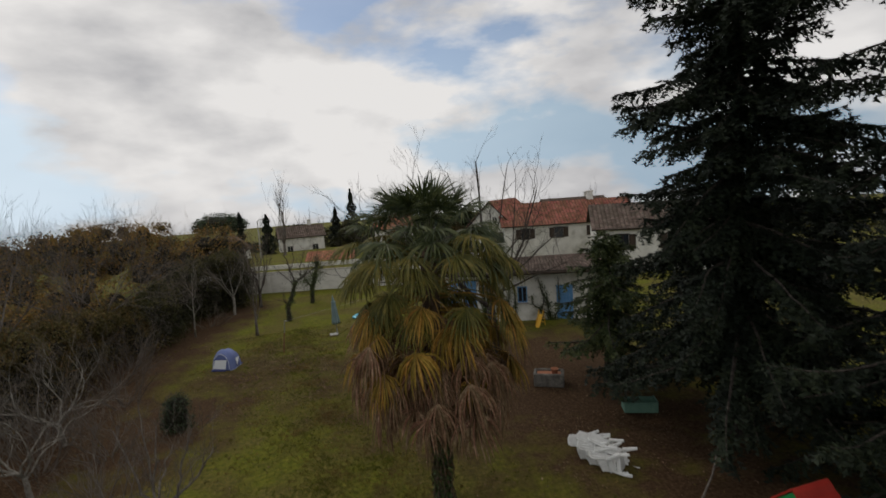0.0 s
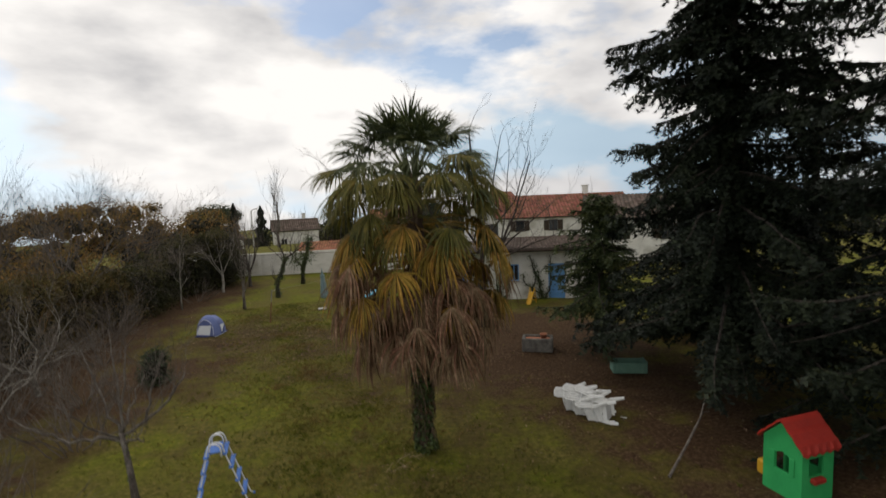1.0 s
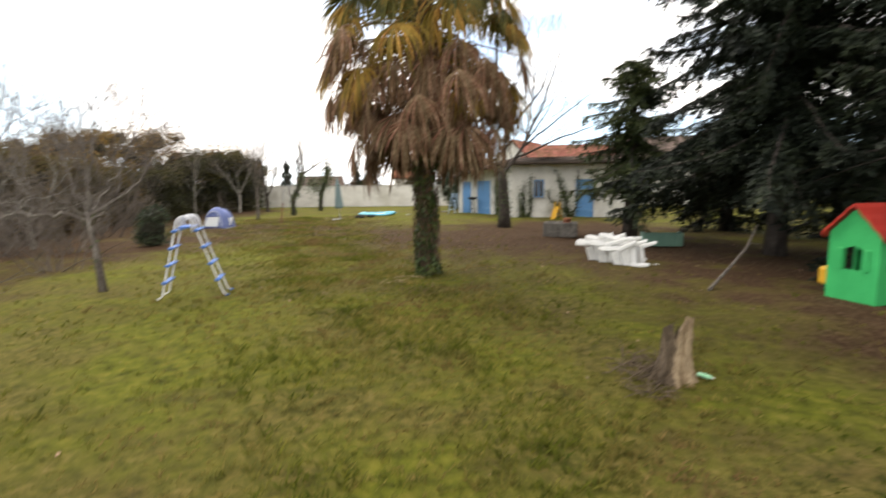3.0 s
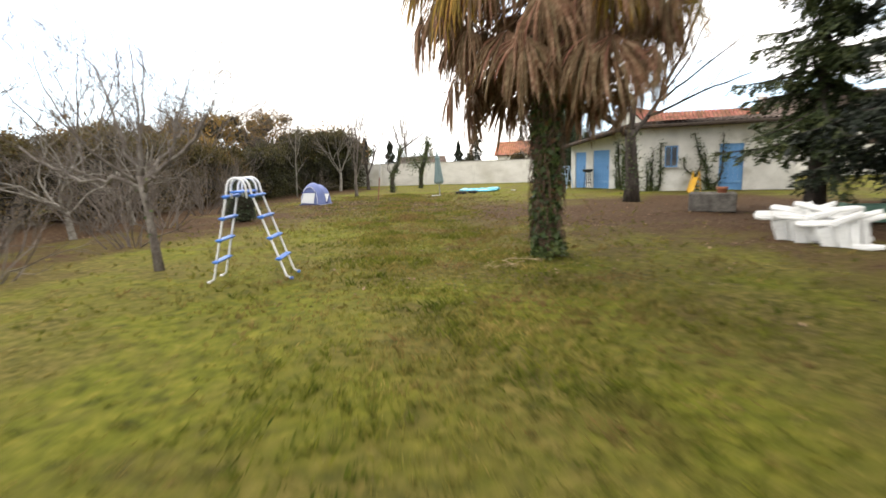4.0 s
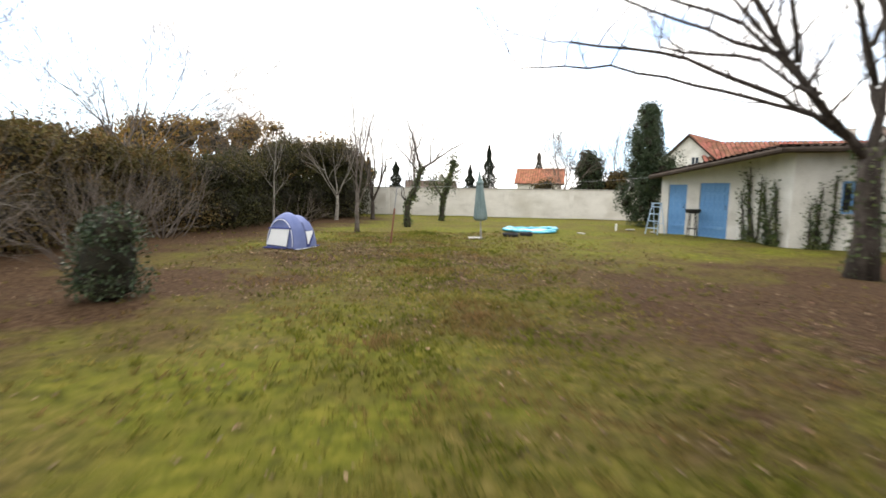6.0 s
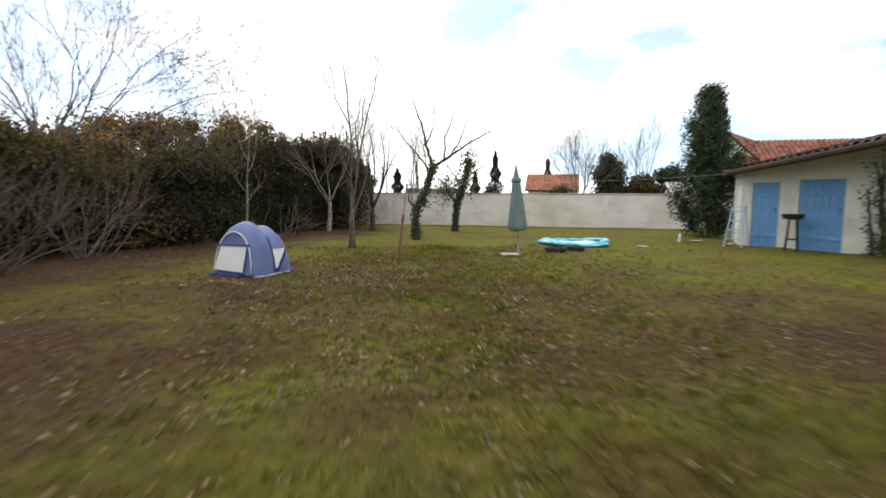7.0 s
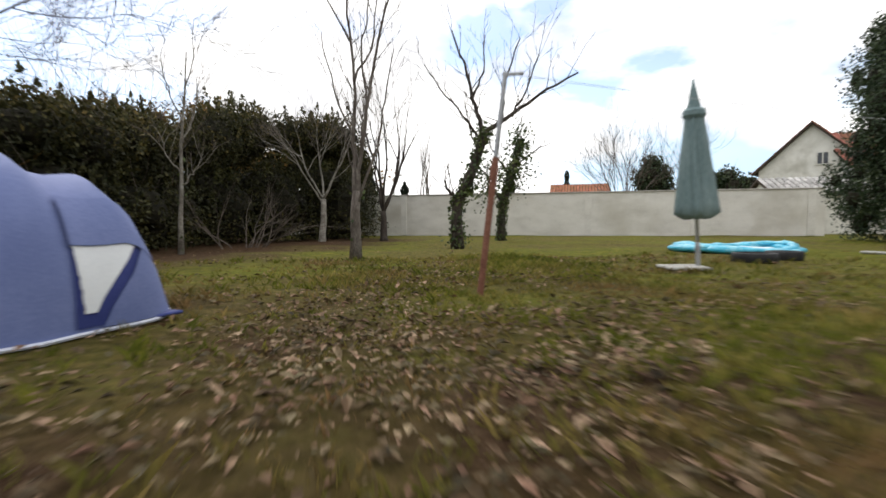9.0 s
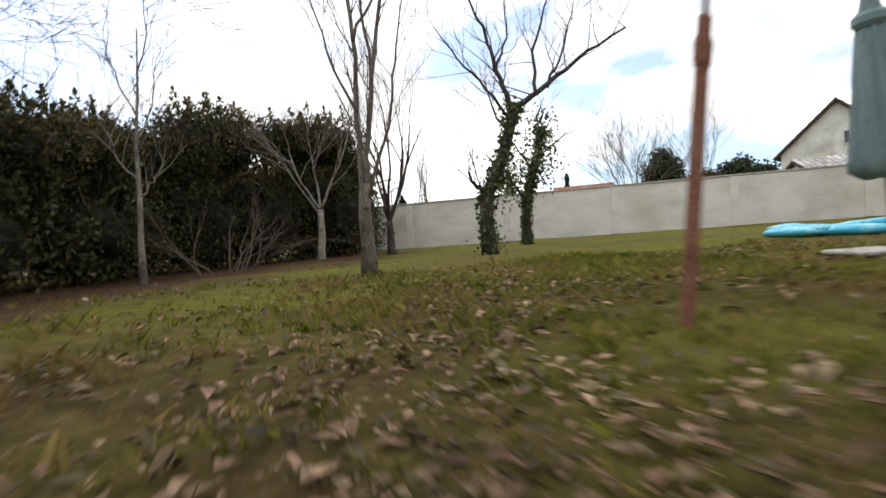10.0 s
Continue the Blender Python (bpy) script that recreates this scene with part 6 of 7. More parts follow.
# ---- iron washing-line post ----
post = thing("line_post", pose(-8.24, 23.9, 0, -1, 6.5, 0), "leaning iron washing-line post, rusty below", "post")
g = Geo()
g.tube([(0, 0, -0.15), (0, 0, 0.45), (0, 0, 1.02)], 0.024, 8)
g.part("lower_tube", RUST, post, "reddish rusty tube")
g = Geo()
g.tube([(0, 0, 0.9), (0, 0, 1.62)], 0.018, 8)
g.part("upper_tube", POLE_METAL, post, "grey metal tube")
g = Geo()
g.tube([(-0.02, 0, 1.6), (0.13, 0, 1.62)], 0.013, 7)
g.part("arm", POLE_METAL, post)
g = Geo()
g.lathe([(0.027, 0.86), (0.03, 0.88), (0.03, 0.94), (0.025, 0.96)], 8)
g.part("collar", RUST, post)

g = Geo()
ends = Vector((-8.08, 23.9, 1.60)), Vector((-0.36, 31.0, 2.12))
g.tube([ends[0].lerp(ends[1], k / 12) - Vector((0, 0, 0.30 * (k / 12) * (1 - k / 12))) for k in range(13)], 0.003, 5)
tagged(g.part("washing_line", POLE_METAL), "thin grey washing line strung from post to outbuilding eaves", "washing line")

# ---- street lamp and far pole ----
lamp = thing("lamp_post", pose(-24.0, 66.0, -1.5), "slim pale lamp post among distant houses", "lamp post")
g = Geo()
g.tube([(0, 0, 0), (0, 0, 3), (0, 0, 6.4)], [0.11, 0.09, 0.06], 8)
g.part("pole", SLAB, lamp)
g = Geo()
g.tube([(0, 0, 6.35), (0.3, 0, 6.6), (0.8, 0, 6.6)], [0.05, 0.05, 0.09], 6)
g.part("head", SLAB, lamp)


# ---- white garden chairs ----
def garden_chair():
    """A moulded plastic armchair: slotted back, seat, arms, four legs; stands at the origin facing -y."""
    t = thing("garden_chair", pose(0, 0, 0), "white moulded plastic garden chair tipped over in a heap", "garden chair", "heap of chairs")
    g = Geo()
    vs, fs = [], []
    for j in range(6):
        for i in range(6):
            x = -0.23 + 0.46 * i / 5
            y = -0.23 + 0.44 * j / 5
            vs.append((x, y, 0.42 - 0.03 * math.sin(math.pi * i / 5) * math.sin(math.pi * (j + 1) / 7) - (0.03 if j == 0 else 0)))
    for j in range(5):
        for i in range(5):
            fs.append((j * 6 + i, j * 6 + i + 1, j * 6 + i + 7, j * 6 + i + 6))
    n = len(vs)
    vs += [(x, y, z - 0.022) for x, y, z in vs]
    fs += [tuple(k + n for k in reversed(f)) for f in fs]
    edge = [*range(0, 6), *range(11, 36, 6), *range(34, 29, -1), *range(24, 0, -6)]
    fs += [(edge[(k + 1) % len(edge)], edge[k], edge[k] + n, edge[(k + 1) % len(edge)] + n) for k in range(len(edge))]
    g.add(vs, fs)
    for c, sz in (((0, -0.235, 0.375), (0.50, 0.02, 0.11)), ((-0.245, 0, 0.375), (0.02, 0.46, 0.11)), ((0.245, 0, 0.375), (0.02, 0.46, 0.11))):
        g.box(c, sz, bevel=0.008)
    g.part("seat", CHAIR_WHITE, t)
    g = Geo()
    g.tube([(-0.24, 0.20, 0.40), (-0.25, 0.30, 0.78), (-0.18, 0.33, 0.85), (0, 0.345, 0.87), (0.18, 0.33, 0.85), (0.25, 0.30, 0.78), (0.24, 0.20, 0.40)], 0.024, 6, flat=0.7)
    bk = g.part("backrest", CHAIR_WHITE, t)
    for i in range(5):
        x = -0.18 + 0.09 * i
        s = Geo()
        s.tube([(x, 0.21, 0.41), (x * 1.02, 0.28, 0.64), (x * 0.98, 0.335, 0.86)], 0.042, 6, flat=0.3)
        s.part("slat", CHAIR_WHITE, bk)
    for sx in (-1, 1):
        g = Geo()
        g.tube([(0.25 * sx, 0.27, 0.64), (0.29 * sx, 0.10, 0.65), (0.29 * sx, -0.16, 0.63), (0.27 * sx, -0.22, 0.58)], 0.03, 6, flat=0.5)
        g.tube([(0.265 * sx, 0.22, 0.44), (0.275 * sx, 0.0, 0.47), (0.27 * sx, -0.21, 0.44)], 0.055, 6, flat=0.3)
        g.box((0.272 * sx, 0.0, 0.53), (0.016, 0.40, 0.20), bevel=0.006)
        g.part("armrest", CHAIR_WHITE, t)
        for sy in (-1, 1):
            g = Geo()
            topz = 0.60 if sy < 0 else 0.42
            g.tube([(0.27 * sx, 0.21 * sy, topz), (0.27 * sx, 0.23 * sy, 0.3), (0.285 * sx, 0.26 * sy + 0.02, 0.04)], [0.060, 0.052, 0.036], 6, flat=0.45)
            g.part("leg", CHAIR_WHITE, t)
    return t


chair = garden_chair()
heap = [pose(3.86 + 0.10 * k + dx, 12.72 - 0.17 * k, 0.30 + dz, 100 + tip, roll, 243 + turn) for k, (dx, dz, tip, roll, turn) in enumerate(((0, 0.02, 6, 5, 8), (0.05, 0, -4, -3, -2), (-0.04, 0.03, 3, 7, 5), (0.03, 0.0, -9, -6, -9), (-0.02, 0.02, 10, 3, 4), (0.06, -0.03, 0, -9, -14)))]
chair.matrix_world = heap[0]
for m in heap[1:]:
    copy_thing(chair, m)

# ---- green plastic chest ----
chest = thing("plastic_chest", pose(5.9, 15.3, 0.0, 0, 0, -8), "open grey-green plastic chest standing under the conifers", "storage chest")
for c, s in (((0, -0.24, 0.18), (1.0, 0.035, 0.34)), ((0, 0.24, 0.18), (1.0, 0.035, 0.34))):
    g = Geo()
    g.box(c, s, bevel=0.012)
    g.part("side_panel", CRATE_GREEN, chest)
for x in (-0.5, 0.5):
    g = Geo()
    g.box((x, 0, 0.20), (0.035, 0.50, 0.38), bevel=0.012)
    g.part("end_panel", CRATE_GREEN, chest)
g = Geo()
g.box((0, 0, 0.02), (0.96, 0.46, 0.03), bevel=0.008)
g.part("chest_floor", CRATE_GREEN, chest)
for i in range(6):
    g = Geo()
    g.box((-0.4 + 0.16 * i, -0.262, 0.18), (0.03, 0.02, 0.28), bevel=0.006)
    g.part("rib", CRATE_GREEN, chest)


# ---- playhouse ----
def playhouse(m):
    """A plastic playhouse: green walls with window openings, red scalloped roof, yellow shelf."""
    t = thing("playhouse", m, "green plastic playhouse with red roof and yellow details", "playhouse")
    W, DP, H, R = 1.10, 1.05, 1.12, 0.42
    hw = W / 2
    # gable wall with a window: connected strips round the opening
    for y, nm in ((-DP / 2, "front_wall"), (DP / 2, "back_wall")):
        g = Geo()
        x0, x1, z0, z1 = -0.20, 0.20, 0.52, 0.86
        loop = [(-hw, 0), (hw, 0), (hw, H), (0, H + R), (-hw, H)]
        hole = [(x0, z0), (x1, z0), (x1, z1), (0, z1 + 0.06), (x0, z1)]
        vs = []
        for side in (-0.03, 0.03):
            vs += [(p[0], y + side, p[1]) for p in loop] + [(p[0], y + side, p[1]) for p in hole]
        fs = []
        for i in range(5):
            j = (i + 1) % 5
            fs += [(i, j, 5 + j, 5 + i), (10 + j, 10 + i, 15 + i, 15 + j), (j, i, 10 + i, 10 + j), (5 + i, 5 + j, 15 + j, 15 + i)]
        g.add(vs, fs)
        w = g.part(nm, PLAY_GREEN, t)
        s = Geo()
        for sx in (-1, 1):
            s.box((sx * 0.29, y - 0.045, 0.69), (0.15, 0.025, 0.36), bevel=0.008)
        for k in range(2):
            q = Geo()
            q.box(((-0.28, 0.28)[k], y + (-0.045 if y < 0 else 0.045), 0.69), (0.14, 0.025, 0.36), bevel=0.008)
            q.part("shutter", PLAY_GREEN, w, "darker moulded shutter")
    for sx in (-1, 1):
        g = Geo()
        y0, y1, z0, z1 = -0.32, 0.20, (0.0 if sx < 0 else 0.50), 0.92
        loop = [(-DP / 2 + 0.03, 0), (DP / 2 - 0.03, 0), (DP / 2 - 0.03, H), (-DP / 2 + 0.03, H)]
        hole = [(y0, z0 + 0.04), (y1, z0 + 0.04), (y1, z1), (y0, z1)]
        vs = []
        for side in (-0.03, 0.03):
            vs += [(sx * (hw - 0.03) + side, p[0], p[1]) for p in loop] + [(sx * (hw - 0.03) + side, p[0], p[1]) for p in hole]
        fs = []
        for i in range(4):
            j = (i + 1) % 4
            fs += [(i, j, 4 + j, 4 + i), (8 + j, 8 + i, 12 + i, 12 + j), (j, i, 8 + i, 8 + j), (4 + i, 4 + j, 12 + j, 12 + i)]
        g.add(vs, fs)
        w = g.part("side_wall", PLAY_GREEN, t)
        if sx > 0:
            b = Geo()
            b.box((hw + 0.06, -0.06, 0.48), (0.16, 0.40, 0.12), bevel=0.03)
            b.part("flower_box", PLAY_RED, w, "red flower box")
    for sx in (-1, 1):
        g = Geo()
        ang = math.atan2(R, hw)
        vs, fs = [], []
        rows, cols = 6, 10
        for side in (0.0, 0.05):
            for j in range(rows + 1):
                for i in range(cols + 1):
                    q = j / rows * 1.2
                    drop = 0.05 * abs(math.sin(math.pi * i / 2)) if j == rows else 0
                    vs.append((sx * hw * q + sx * 0.0, -DP / 2 - 0.14 + (DP + 0.28) * i / cols, H + R - R * q + 0.02 + side - drop + (0.02 if j % 2 else 0)))
        n = (rows + 1) * (cols + 1)
        for j in range(rows):
            for i in range(cols):
                k = j * (cols + 1) + i
                fs += [(k, k + 1, k + cols + 2, k + cols + 1), (n + k + cols + 1, n + k + cols + 2, n + k + 1, n + k)]
        ring = [*range(0, cols + 1), *[(j + 1) * (cols + 1) - 1 for j in range(1, rows + 1)], *range(n - 2, n - cols - 2, -1), *[j * (cols + 1) for j in range(rows - 1, 0, -1)]]
        fs += [(ring[(k + 1) % len(ring)], ring[k], ring[k] + n, ring[(k + 1) % len(ring)] + n) for k in range(len(ring))]
        g.add(vs, fs)
        g.part("roof_panel", PLAY_RED, t)
    g = Geo()
    g.box((-hw - 0.11, -DP / 2 + 0.17, 0.34), (0.22, 0.34, 0.32), bevel=0.04)
    g.part("side_shelf", PLAY_YELLOW, t, "yellow moulded shelf")
    g = Geo()
    g.box((0, 0, 0.015), (W - 0.1, DP - 0.1, 0.03))
    g.part("playhouse_floor", PLAY_GREEN, t)
    return t


playhouse(pose(6.52, 8.78, 0.0, 0, 0, -74) @ Matrix.Diagonal((0.69, 0.69, 0.93, 1)))


# ---- stump, stick, bottle ----
def stump(m):
    t = thing("tree_stump", m, "tall splintered tree stump with pale split wood, hollow inside", "tree stump")
    rng = np.random.default_rng(111)
    for k, (mat, a0, a1, nm, hmax) in enumerate(((STUMP_WOOD, -1.5, 1.0, "split_wood", 0.88), (STUMP_BARK, 0.9, 5.0, "bark_shell", 0.80))):
        g = Geo()
        vs, fs = [], []
        cols, rows = 22, 8
        tops = [hmax * (0.55 + 0.47 * rng.uniform() ** 0.7) for _ in range(cols + 1)]
        for side in (1.0, 0.72):
            for j in range(rows + 1):
                for i in range(cols + 1):
                    a = a0 + (a1 - a0) * i / cols
                    q = j / rows
                    r = (0.145 + 0.11 * (1 - q) ** 3) * (1 + 0.10 * math.sin(9 * a) * (1 - 0.5 * q) + 0.05 * rng.normal()) * side
                    vs.append((r * math.cos(a), r * math.sin(a), -0.05 + (tops[i] + 0.05) * q))
        n = (rows + 1) * (cols + 1)
        for j in range(rows):
            for i in range(cols):
                p = j * (cols + 1) + i
                fs += [(p, p + 1, p + cols + 2, p + cols + 1), (n + p + cols + 1, n + p + cols + 2, n + p + 1, n + p)]
        for i in range(cols):
            p = rows * (cols + 1) + i
            fs.append((p, p + 1, n + p + 1, n + p))
        g.add(vs, fs)
        g.part(nm, mat, t)
    g = Geo()
    for i in range(170):
        a, r = rng.uniform(1.6, 4.9), rng.uniform(0.16, 0.72)
        p = Vector((r * math.cos(a), r * math.sin(a), 0.03))
        d = Vector((rng.normal(), rng.normal(), rng.uniform(0.0, 0.7))).normalized()
        ln = rng.uniform(0.08, 0.30)
        g.tube([p, p + d * ln * 0.5 + Vector((0, 0, 0.01)), p + d * ln], [0.009, 0.007, 0.003], 4)
    tagged(g.part("root_litter", STUMP_BARK, t), "broken roots and splinters round the foot", kind="stuff")
    return t


stump(pose(2.22, 5.6, 0.0, 0, 3, -30) @ Matrix.Diagonal((0.86, 0.86, 0.71, 1)))
bottle = thing("plastic_bottle", pose(2.52, 5.6, 0.035, 90, 0, 40) @ Matrix.Scale(0.58, 4), "crumpled pale green plastic bottle lying in the grass", "bottle")
g = Geo()
g.lathe([(0.034, -0.1), (0.038, -0.09), (0.036, -0.02), (0.038, 0.04), (0.03, 0.09), (0.014, 0.125), (0.014, 0.14)], 12)
g.part("bottle_body", surface("pale_green_plastic", [(0.25, 0.62, 0.36), (0.45, 0.78, 0.52)], 8, 50, 0.3, 0.05), bottle, smooth=True)
g = Geo()
g.lathe([(0.017, 0.138), (0.017, 0.158)], 10)
g.part("cap", CHAIR_WHITE, bottle)
g = Geo()
g.tube([(0, 0, 0.02), (0.65, 0.62, 0.30), (1.32, 1.3, 0.58), (2.0, 2.2, 0.92)], [0.030, 0.026, 0.022, 0.012], 7)
g.tube([(1.32, 1.3, 0.58), (1.5, 1.5, 0.62), (1.7, 1.6, 0.58)], [0.011, 0.009, 0.005], 5)
tagged(g.part("fallen_branch", BARK), "pale broken branch leaning up from the ground", "branch").matrix_world = pose(4.4, 9.4, 0)

# ---- things by the outbuilding ----
slide = thing("toy_slide", pose(4.85, 25.6, 0.0, 0, 0, -35) @ Matrix.Diagonal((0.6, 0.55, 0.78, 1)), "small yellow plastic toy slide by the wall", "toy slide")
g = Geo()
g.add([(-0.17, -0.75, 0.06), (0.17, -0.75, 0.06), (0.17, 0.1, 0.78), (-0.17, 0.1, 0.78), (-0.17, -0.75, 0.0), (0.17, -0.75, 0.0), (0.17, 0.1, 0.72), (-0.17, 0.1, 0.72)],
      [(0, 1, 2, 3), (7, 6, 5, 4), (0, 4, 5, 1), (1, 5, 6, 2), (2, 6, 7, 3), (3, 7, 4, 0)])
g.part("chute", PLAY_YELLOW, slide)
for sx in (-1, 1):
    g = Geo()
    g.tube([(0.2 * sx, -0.72, 0.12), (0.2 * sx, 0.1, 0.88), (0.2 * sx, 0.2, 1.05), (0.21 * sx, 0.32, 0.9), (0.24 * sx, 0.5, 0.0)], 0.035, 7)
    g.part("side_rail", PLAY_YELLOW, slide)
for k in range(3):
    g = Geo()
    g.box((0, 0.45 - 0.06 * k, 0.2 + 0.22 * k), (0.4, 0.12, 0.04), bevel=0.01)
    g.part("step", PLAY_YELLOW, slide)
trough = thing("stone_trough", pose(3.55, 17.9, 0.0, 0, 0, -14), "rough grey stone trough with red-brown soil", "stone trough")
g = Geo()
g.box((0, -0.28, 0.24), (1.1, 0.12, 0.5), bevel=0.03)
g.box((0, 0.28, 0.24), (1.1, 0.12, 0.5), bevel=0.03)
g.box((-0.5, 0, 0.24), (0.12, 0.5, 0.48), bevel=0.03)
g.box((0.5, 0, 0.24), (0.12, 0.5, 0.48), bevel=0.03)
g.part("trough_body", STONE, trough)
g = Geo()
g.box((0, 0, 0.38), (0.9, 0.46, 0.08), bevel=0.03)
g.part("soil", TERRACOTTA, trough)
pot = thing("flower_pot", pose(3.75, 17.8, 0.42), "terracotta flower pot on the stone trough", "flower pot")
g = Geo()
g.lathe([(0.09, 0.0), (0.12, 0.16), (0.14, 0.17), (0.14, 0.21), (0.12, 0.21), (0.10, 0.17), (0.0, 0.16)], 16)
g.part("pot_body", TERRACOTTA, pot, smooth=True)
grill = thing("barbecue", pose(0.82, 29.75, 0.0, 0, 0, -20) @ Matrix.Diagonal((1, 1, 0.9, 1)), "black barbecue on thin legs before the blue door", "barbecue")
g = Geo()
g.lathe([(0.05, 0.92), (0.22, 0.95), (0.27, 1.08), (0.25, 1.09), (0.2, 0.99)], 16)
g.part("fire_bowl", BLACK_PLASTIC, grill)
for a in (0.6, 2.2, 3.8, 5.4):
    g = Geo()
    g.tube([(0.20 * math.cos(a), 0.20 * math.sin(a), 0.0), (0.15 * math.cos(a), 0.15 * math.sin(a), 0.5), (0.12 * math.cos(a), 0.12 * math.sin(a), 0.95)], 0.018, 6)
    g.part("leg", BLACK_PLASTIC, grill)
g = Geo()
g.box((0, 0, 0.34), (0.30, 0.26, 0.03), bevel=0.008)
g.part("lower_shelf", BLACK_PLASTIC, grill)
steps = thing("step_ladder", pose(-0.22, 30.62, 0.0, 0, 0, -38), "pale blue folding step ladder standing before the blue door", "step ladder")
for sx in (-1, 1):
    for front in (-1, 1):
        g = Geo()
        g.tube([(sx * (0.24 if front < 0 else 0.20), front * 0.30, 0.0), (sx * 0.16, front * 0.03, 1.15)], 0.018, 7)
        g.part("front_rail" if front < 0 else "back_rail", PALE_BLUE, steps)
for k in range(4):
    z = 0.24 + 0.26 * k
    g = Geo()
    g.box((0, -0.30 + 0.27 * z / 1.15, z), (0.46 - 0.14 * z, 0.085, 0.03), bevel=0.008)
    g.part("tread", PALE_BLUE, steps)
g = Geo()
g.box((0, 0.0, 1.155), (0.36, 0.16, 0.03), bevel=0.008)
g.part("top_tread", PALE_BLUE, steps)
g = Geo()
g.tube([(-0.19, 0.20, 0.40), (0.19, 0.20, 0.40)], 0.012, 6)
g.part("brace", PALE_BLUE, steps)


# ---- creeper on the outbuilding's walls ----
def creeper(p0, p1, seed, label, h=2.4, n=420):
    """Old creeper climbing a wall between two ground points: stems and scattered leaves."""
    rng = np.random.default_rng(seed)
    a, b = Vector((*p0, 0)), Vector((*p1, 0))
    nrm = (b - a).cross(Vector((0, 0, 1))).normalized() * 0.05
    t = thing("creeper", Matrix.Translation(a), label, "creeper", "creepers on the outbuilding")
    pts = []
    for k in range(5):
        s, z, drift = rng.uniform(0.1, 0.9), 0.0, rng.normal() * 0.05
        path = []
        top = h * rng.uniform(0.6, 1.0)
        while z < top:
            path.append((b - a) * s + nrm + Vector((0, 0, z)))
            s = min(1.0, max(0.0, s + drift + rng.normal() * 0.03))
            z += 0.16
        g = Geo()
        g.tube(path, [0.045 * (1 - 0.7 * i / len(path)) for i in range(len(path))], 5)
        g.part("stem", BARK_DARK, t)
        for i in range(n // 5):
            p = path[int(len(path) * rng.uniform() ** 1.6)]
            pts.append(tuple(p + nrm * rng.uniform(0.2, 2.4) + (b - a).normalized() * rng.normal() * 0.10 + Vector((0, 0, rng.normal() * 0.08))))
    v, f = leaf_cloud(np.array(pts), 0.075, rng, 0.6, aspect=0.8)
    tagged(mesh_from("foliage", v, f, LEAF_IVY, t), "sparse dark creeper leaves", kind="stuff")
    return t


creeper((2.10, 29.0), (2.38, 28.1), 121, "dark creeper climbing the white west wall", 2.5, 700)
creeper((2.42, 28.0), (2.70, 27.1), 122, "dark creeper climbing the white west wall", 2.2, 900)
creeper((2.85, 26.93), (3.75, 26.84), 123, "dark creeper climbing beside the small window", 2.3, 800)
creeper((4.65, 26.74), (6.1, 26.58), 124, "dark creeper between the window and door", 2.5, 1100)


# ---- fallen palm fronds by its foot ----
rng = np.random.default_rng(131)
fallen = None
for i in range(9):
    a, r = rng.uniform(2.6, 4.6), rng.uniform(0.5, 1.0)
    m = pose(PALM[0] + r * math.cos(a), PALM[1] + r * math.sin(a), 0.05, rng.normal() * 5, 3, rng.uniform(0, 360)) @ Matrix.Diagonal((0.62, 0.62, 0.62, 1))
    if fallen is None:
        fallen = tagged(fan_leaf(np.random.default_rng(7), 0.45, 0.5, 0, 2, 0.05, 9, 0.34, 0.016, 0.09).part("fallen_frond", STRAW), "dry straw-coloured palm frond fallen on the grass", "palm frond", "fallen palm fronds", "stuff")
        fallen.matrix_world = m
    else:
        copy_thing(fallen, m)

# ---- grass and fallen leaves ----
rng = np.random.default_rng(141)


def scatter(n, x0, y0, x1, y1, half, rng):
    """Random ground points in a strip of the lawn along a line."""
    s = rng.uniform(0, 1, n)
    o = rng.normal(size=n) * half * 0.55
    dx, dy = x1 - x0, y1 - y0
    ln = math.hypot(dx, dy)
    return x0 + dx * s - dy / ln * o, y0 + dy * s + dx / ln * o


def blades(x, y, height, rng):
    n = len(x)
    z = ground_height(x, y)
    a = rng.uniform(0, 2 * math.pi, n)
    h = height * rng.uniform(0.45, 1.3, n)
    w = 0.0045 + 0.004 * rng.uniform(0, 1, n)
    lean = rng.uniform(0.2, 1.1, n) * h
    b = rng.uniform(0, 2 * math.pi, n)
    base = np.stack([x, y, z - 0.01], 1)
    side = np.stack([np.cos(a) * w, np.sin(a) * w, np.zeros(n)], 1)
    mid = base + np.stack([np.cos(b) * lean * 0.35, np.sin(b) * lean * 0.35, h * 0.6], 1)
    tip = base + np.stack([np.cos(b) * lean, np.sin(b) * lean, h], 1)
    v = np.stack([base - side, base + side, mid + side * 0.6, tip], 1).reshape(-1, 3)
    k = np.arange(n)[:, None] * 4
    f = np.concatenate([k + np.array([[0, 1, 2]]), k + np.array([[0, 2, 3]])], 0)
    return v, f


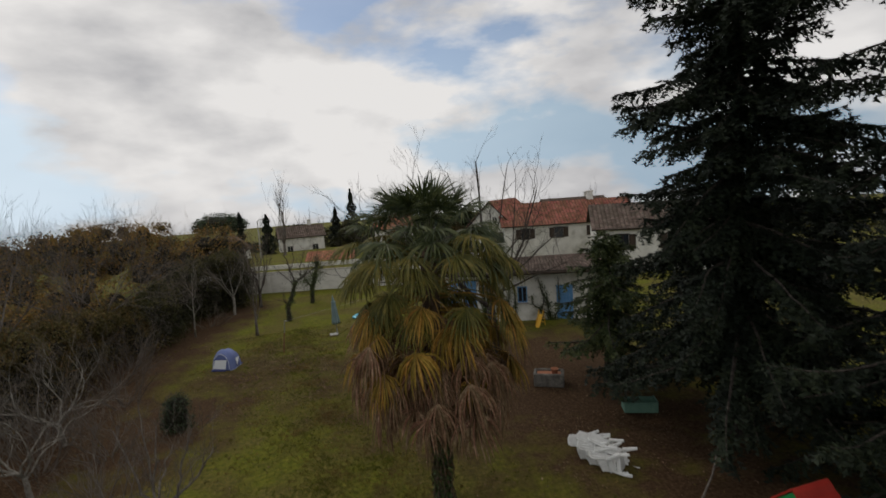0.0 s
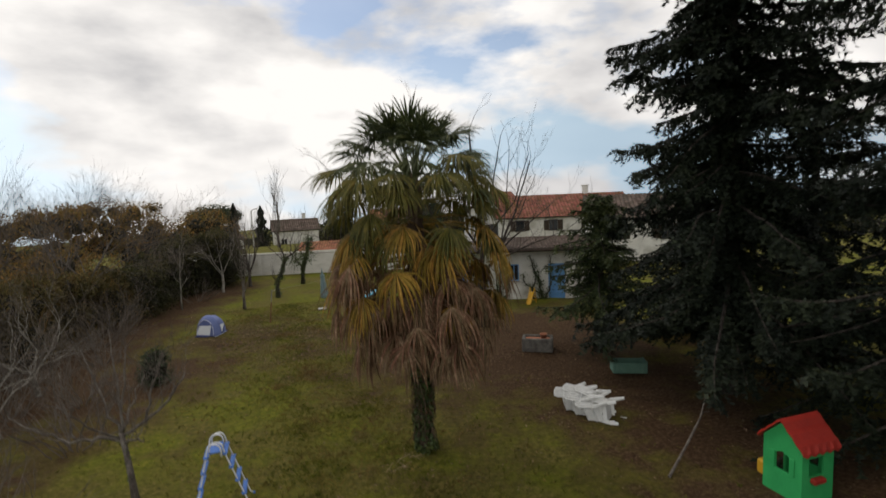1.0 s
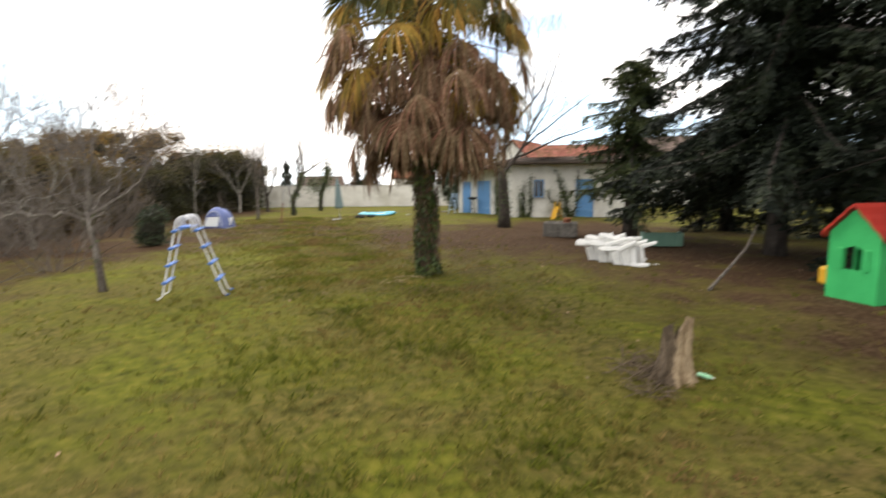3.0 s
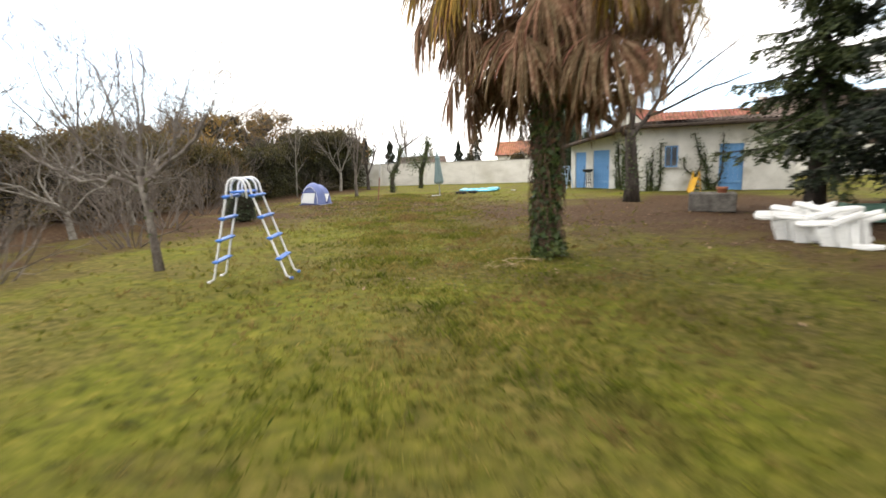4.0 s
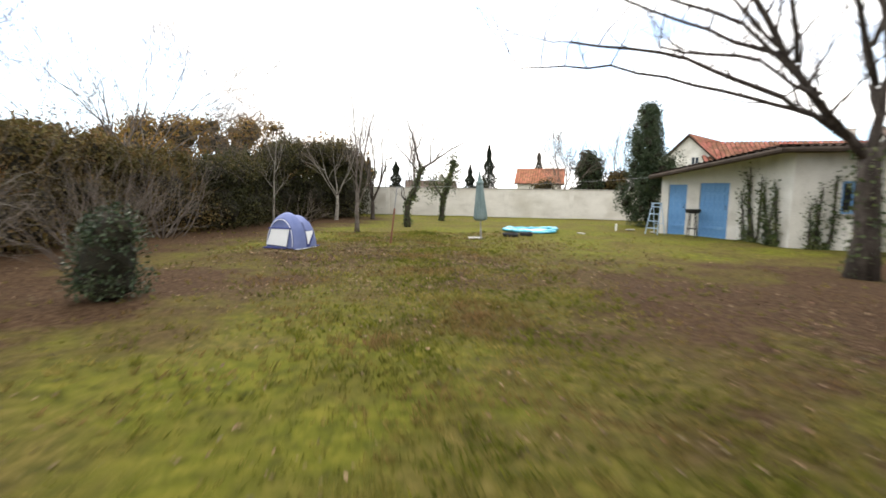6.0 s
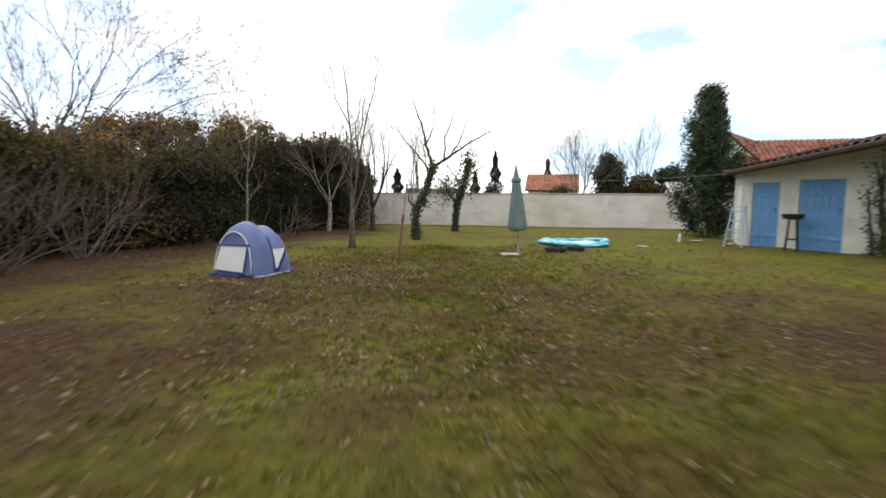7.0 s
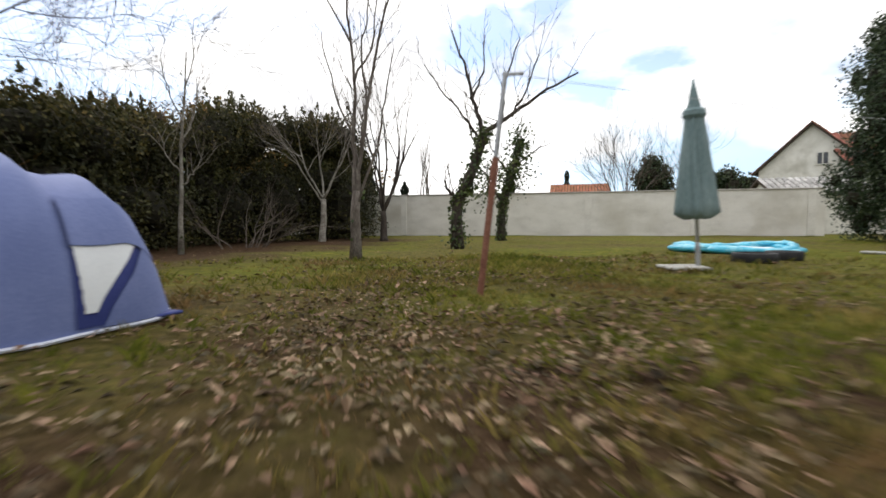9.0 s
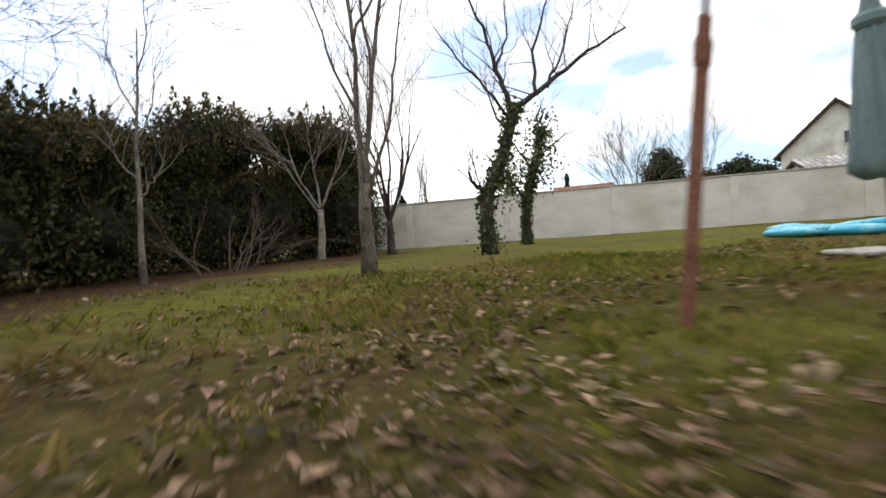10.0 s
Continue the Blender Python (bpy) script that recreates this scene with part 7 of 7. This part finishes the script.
xs, ys, hs = [], [], []
for n, half in ((13500, 2.2), (9500, 5.5)):
    x, y = scatter(n, 1.6, 2.0, -9.2, 28.0, half, rng)
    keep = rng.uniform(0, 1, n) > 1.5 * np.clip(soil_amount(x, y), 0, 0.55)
    x, y = x[keep], y[keep]
    lush = 0.030 + 0.052 * np.clip(np.sin(x * 1.9 + 1.3 * np.sin(y * 0.8)) * np.sin(y * 1.6 + 0.7 * x) * 0.5 + 0.5 + 0.25 * rng.normal(size=len(x)), 0, 1) ** 1.5
    for k in range(7):                                   # blades of one tuft
        r = np.abs(rng.normal(size=len(x))) * 0.035
        t = rng.uniform(0, 2 * math.pi, len(x))
        xs.append(x + r * np.cos(t))
        ys.append(y + r * np.sin(t))
        hs.append(lush)
v, f = blades(np.concatenate(xs), np.concatenate(ys), np.concatenate(hs), rng)
tagged(mesh_from("grass", v, f, GRASS), "tufted winter grass, green and straw-coloured", "grass", kind="stuff")

lx, ly = [], []
for n, cx, cy, sx, sy in ((32000, -7.5, 22.9, 2.3, 2.5), (6000, -8.6, 24.6, 2.6, 2.2), (8000, -5.0, 19.0, 3.0, 2.6), (9000, 0.5, 16.0, 4.0, 2.6), (700, -0.8, 9.8, 1.3, 0.7), (3000, -12.5, 16.0, 1.5, 6.0), (2500, 5.5, 12.0, 2.6, 3.0), (900, -3.0, 12.0, 4.0, 4.0)):
    lx.append(cx + rng.normal(size=n) * sx)
    ly.append(cy + rng.normal(size=n) * sy)
lx, ly = np.concatenate(lx), np.concatenate(ly)
drift = np.sin(1.1 * lx + 1.7 * np.sin(0.9 * ly)) * np.sin(1.3 * ly + 1.2 * np.sin(1.4 * lx)) + 0.5 * np.sin(3.1 * lx - 2.3 * ly) * np.sin(2.7 * ly + 1.1 * lx)
keep = rng.uniform(-0.7, 0.9, len(lx)) < drift + 0.25 * rng.normal(size=len(lx))
lx, ly = lx[keep], ly[keep]
n = len(lx)
flat = rng.normal(size=(n, 3)) * np.array([1, 1, 0.25])
flat /= np.linalg.norm(flat, axis=1)[:, None]
across = np.cross(np.array([[0.0, 0.0, 1.0]]), flat) + rng.normal(size=(n, 3)) * 0.2
across /= np.linalg.norm(across, axis=1)[:, None]
ln = (0.010 + 0.028 * rng.uniform(0, 1, n) ** 2.4)[:, None]
c = np.stack([lx, ly, ground_height(lx, ly) + rng.uniform(0.008, 0.035, n)], 1)
up = np.array([[0.0, 0.0, 1.0]]) * ln * rng.uniform(0.1, 0.5, (n, 1))
v = np.stack([c - flat * ln, c + across * ln * 0.55 + up, c + flat * ln, c - across * ln * 0.55 + up], 1).reshape(-1, 3)
k = np.arange(n)[:, None] * 4
f = np.concatenate([k + np.array([[0, 1, 2]]), k + np.array([[0, 2, 3]])], 0)
tagged(mesh_from("fallen_leaves", v, f, LITTER), "dry curled brown leaves strewn over the lawn", "fallen leaves", kind="stuff")
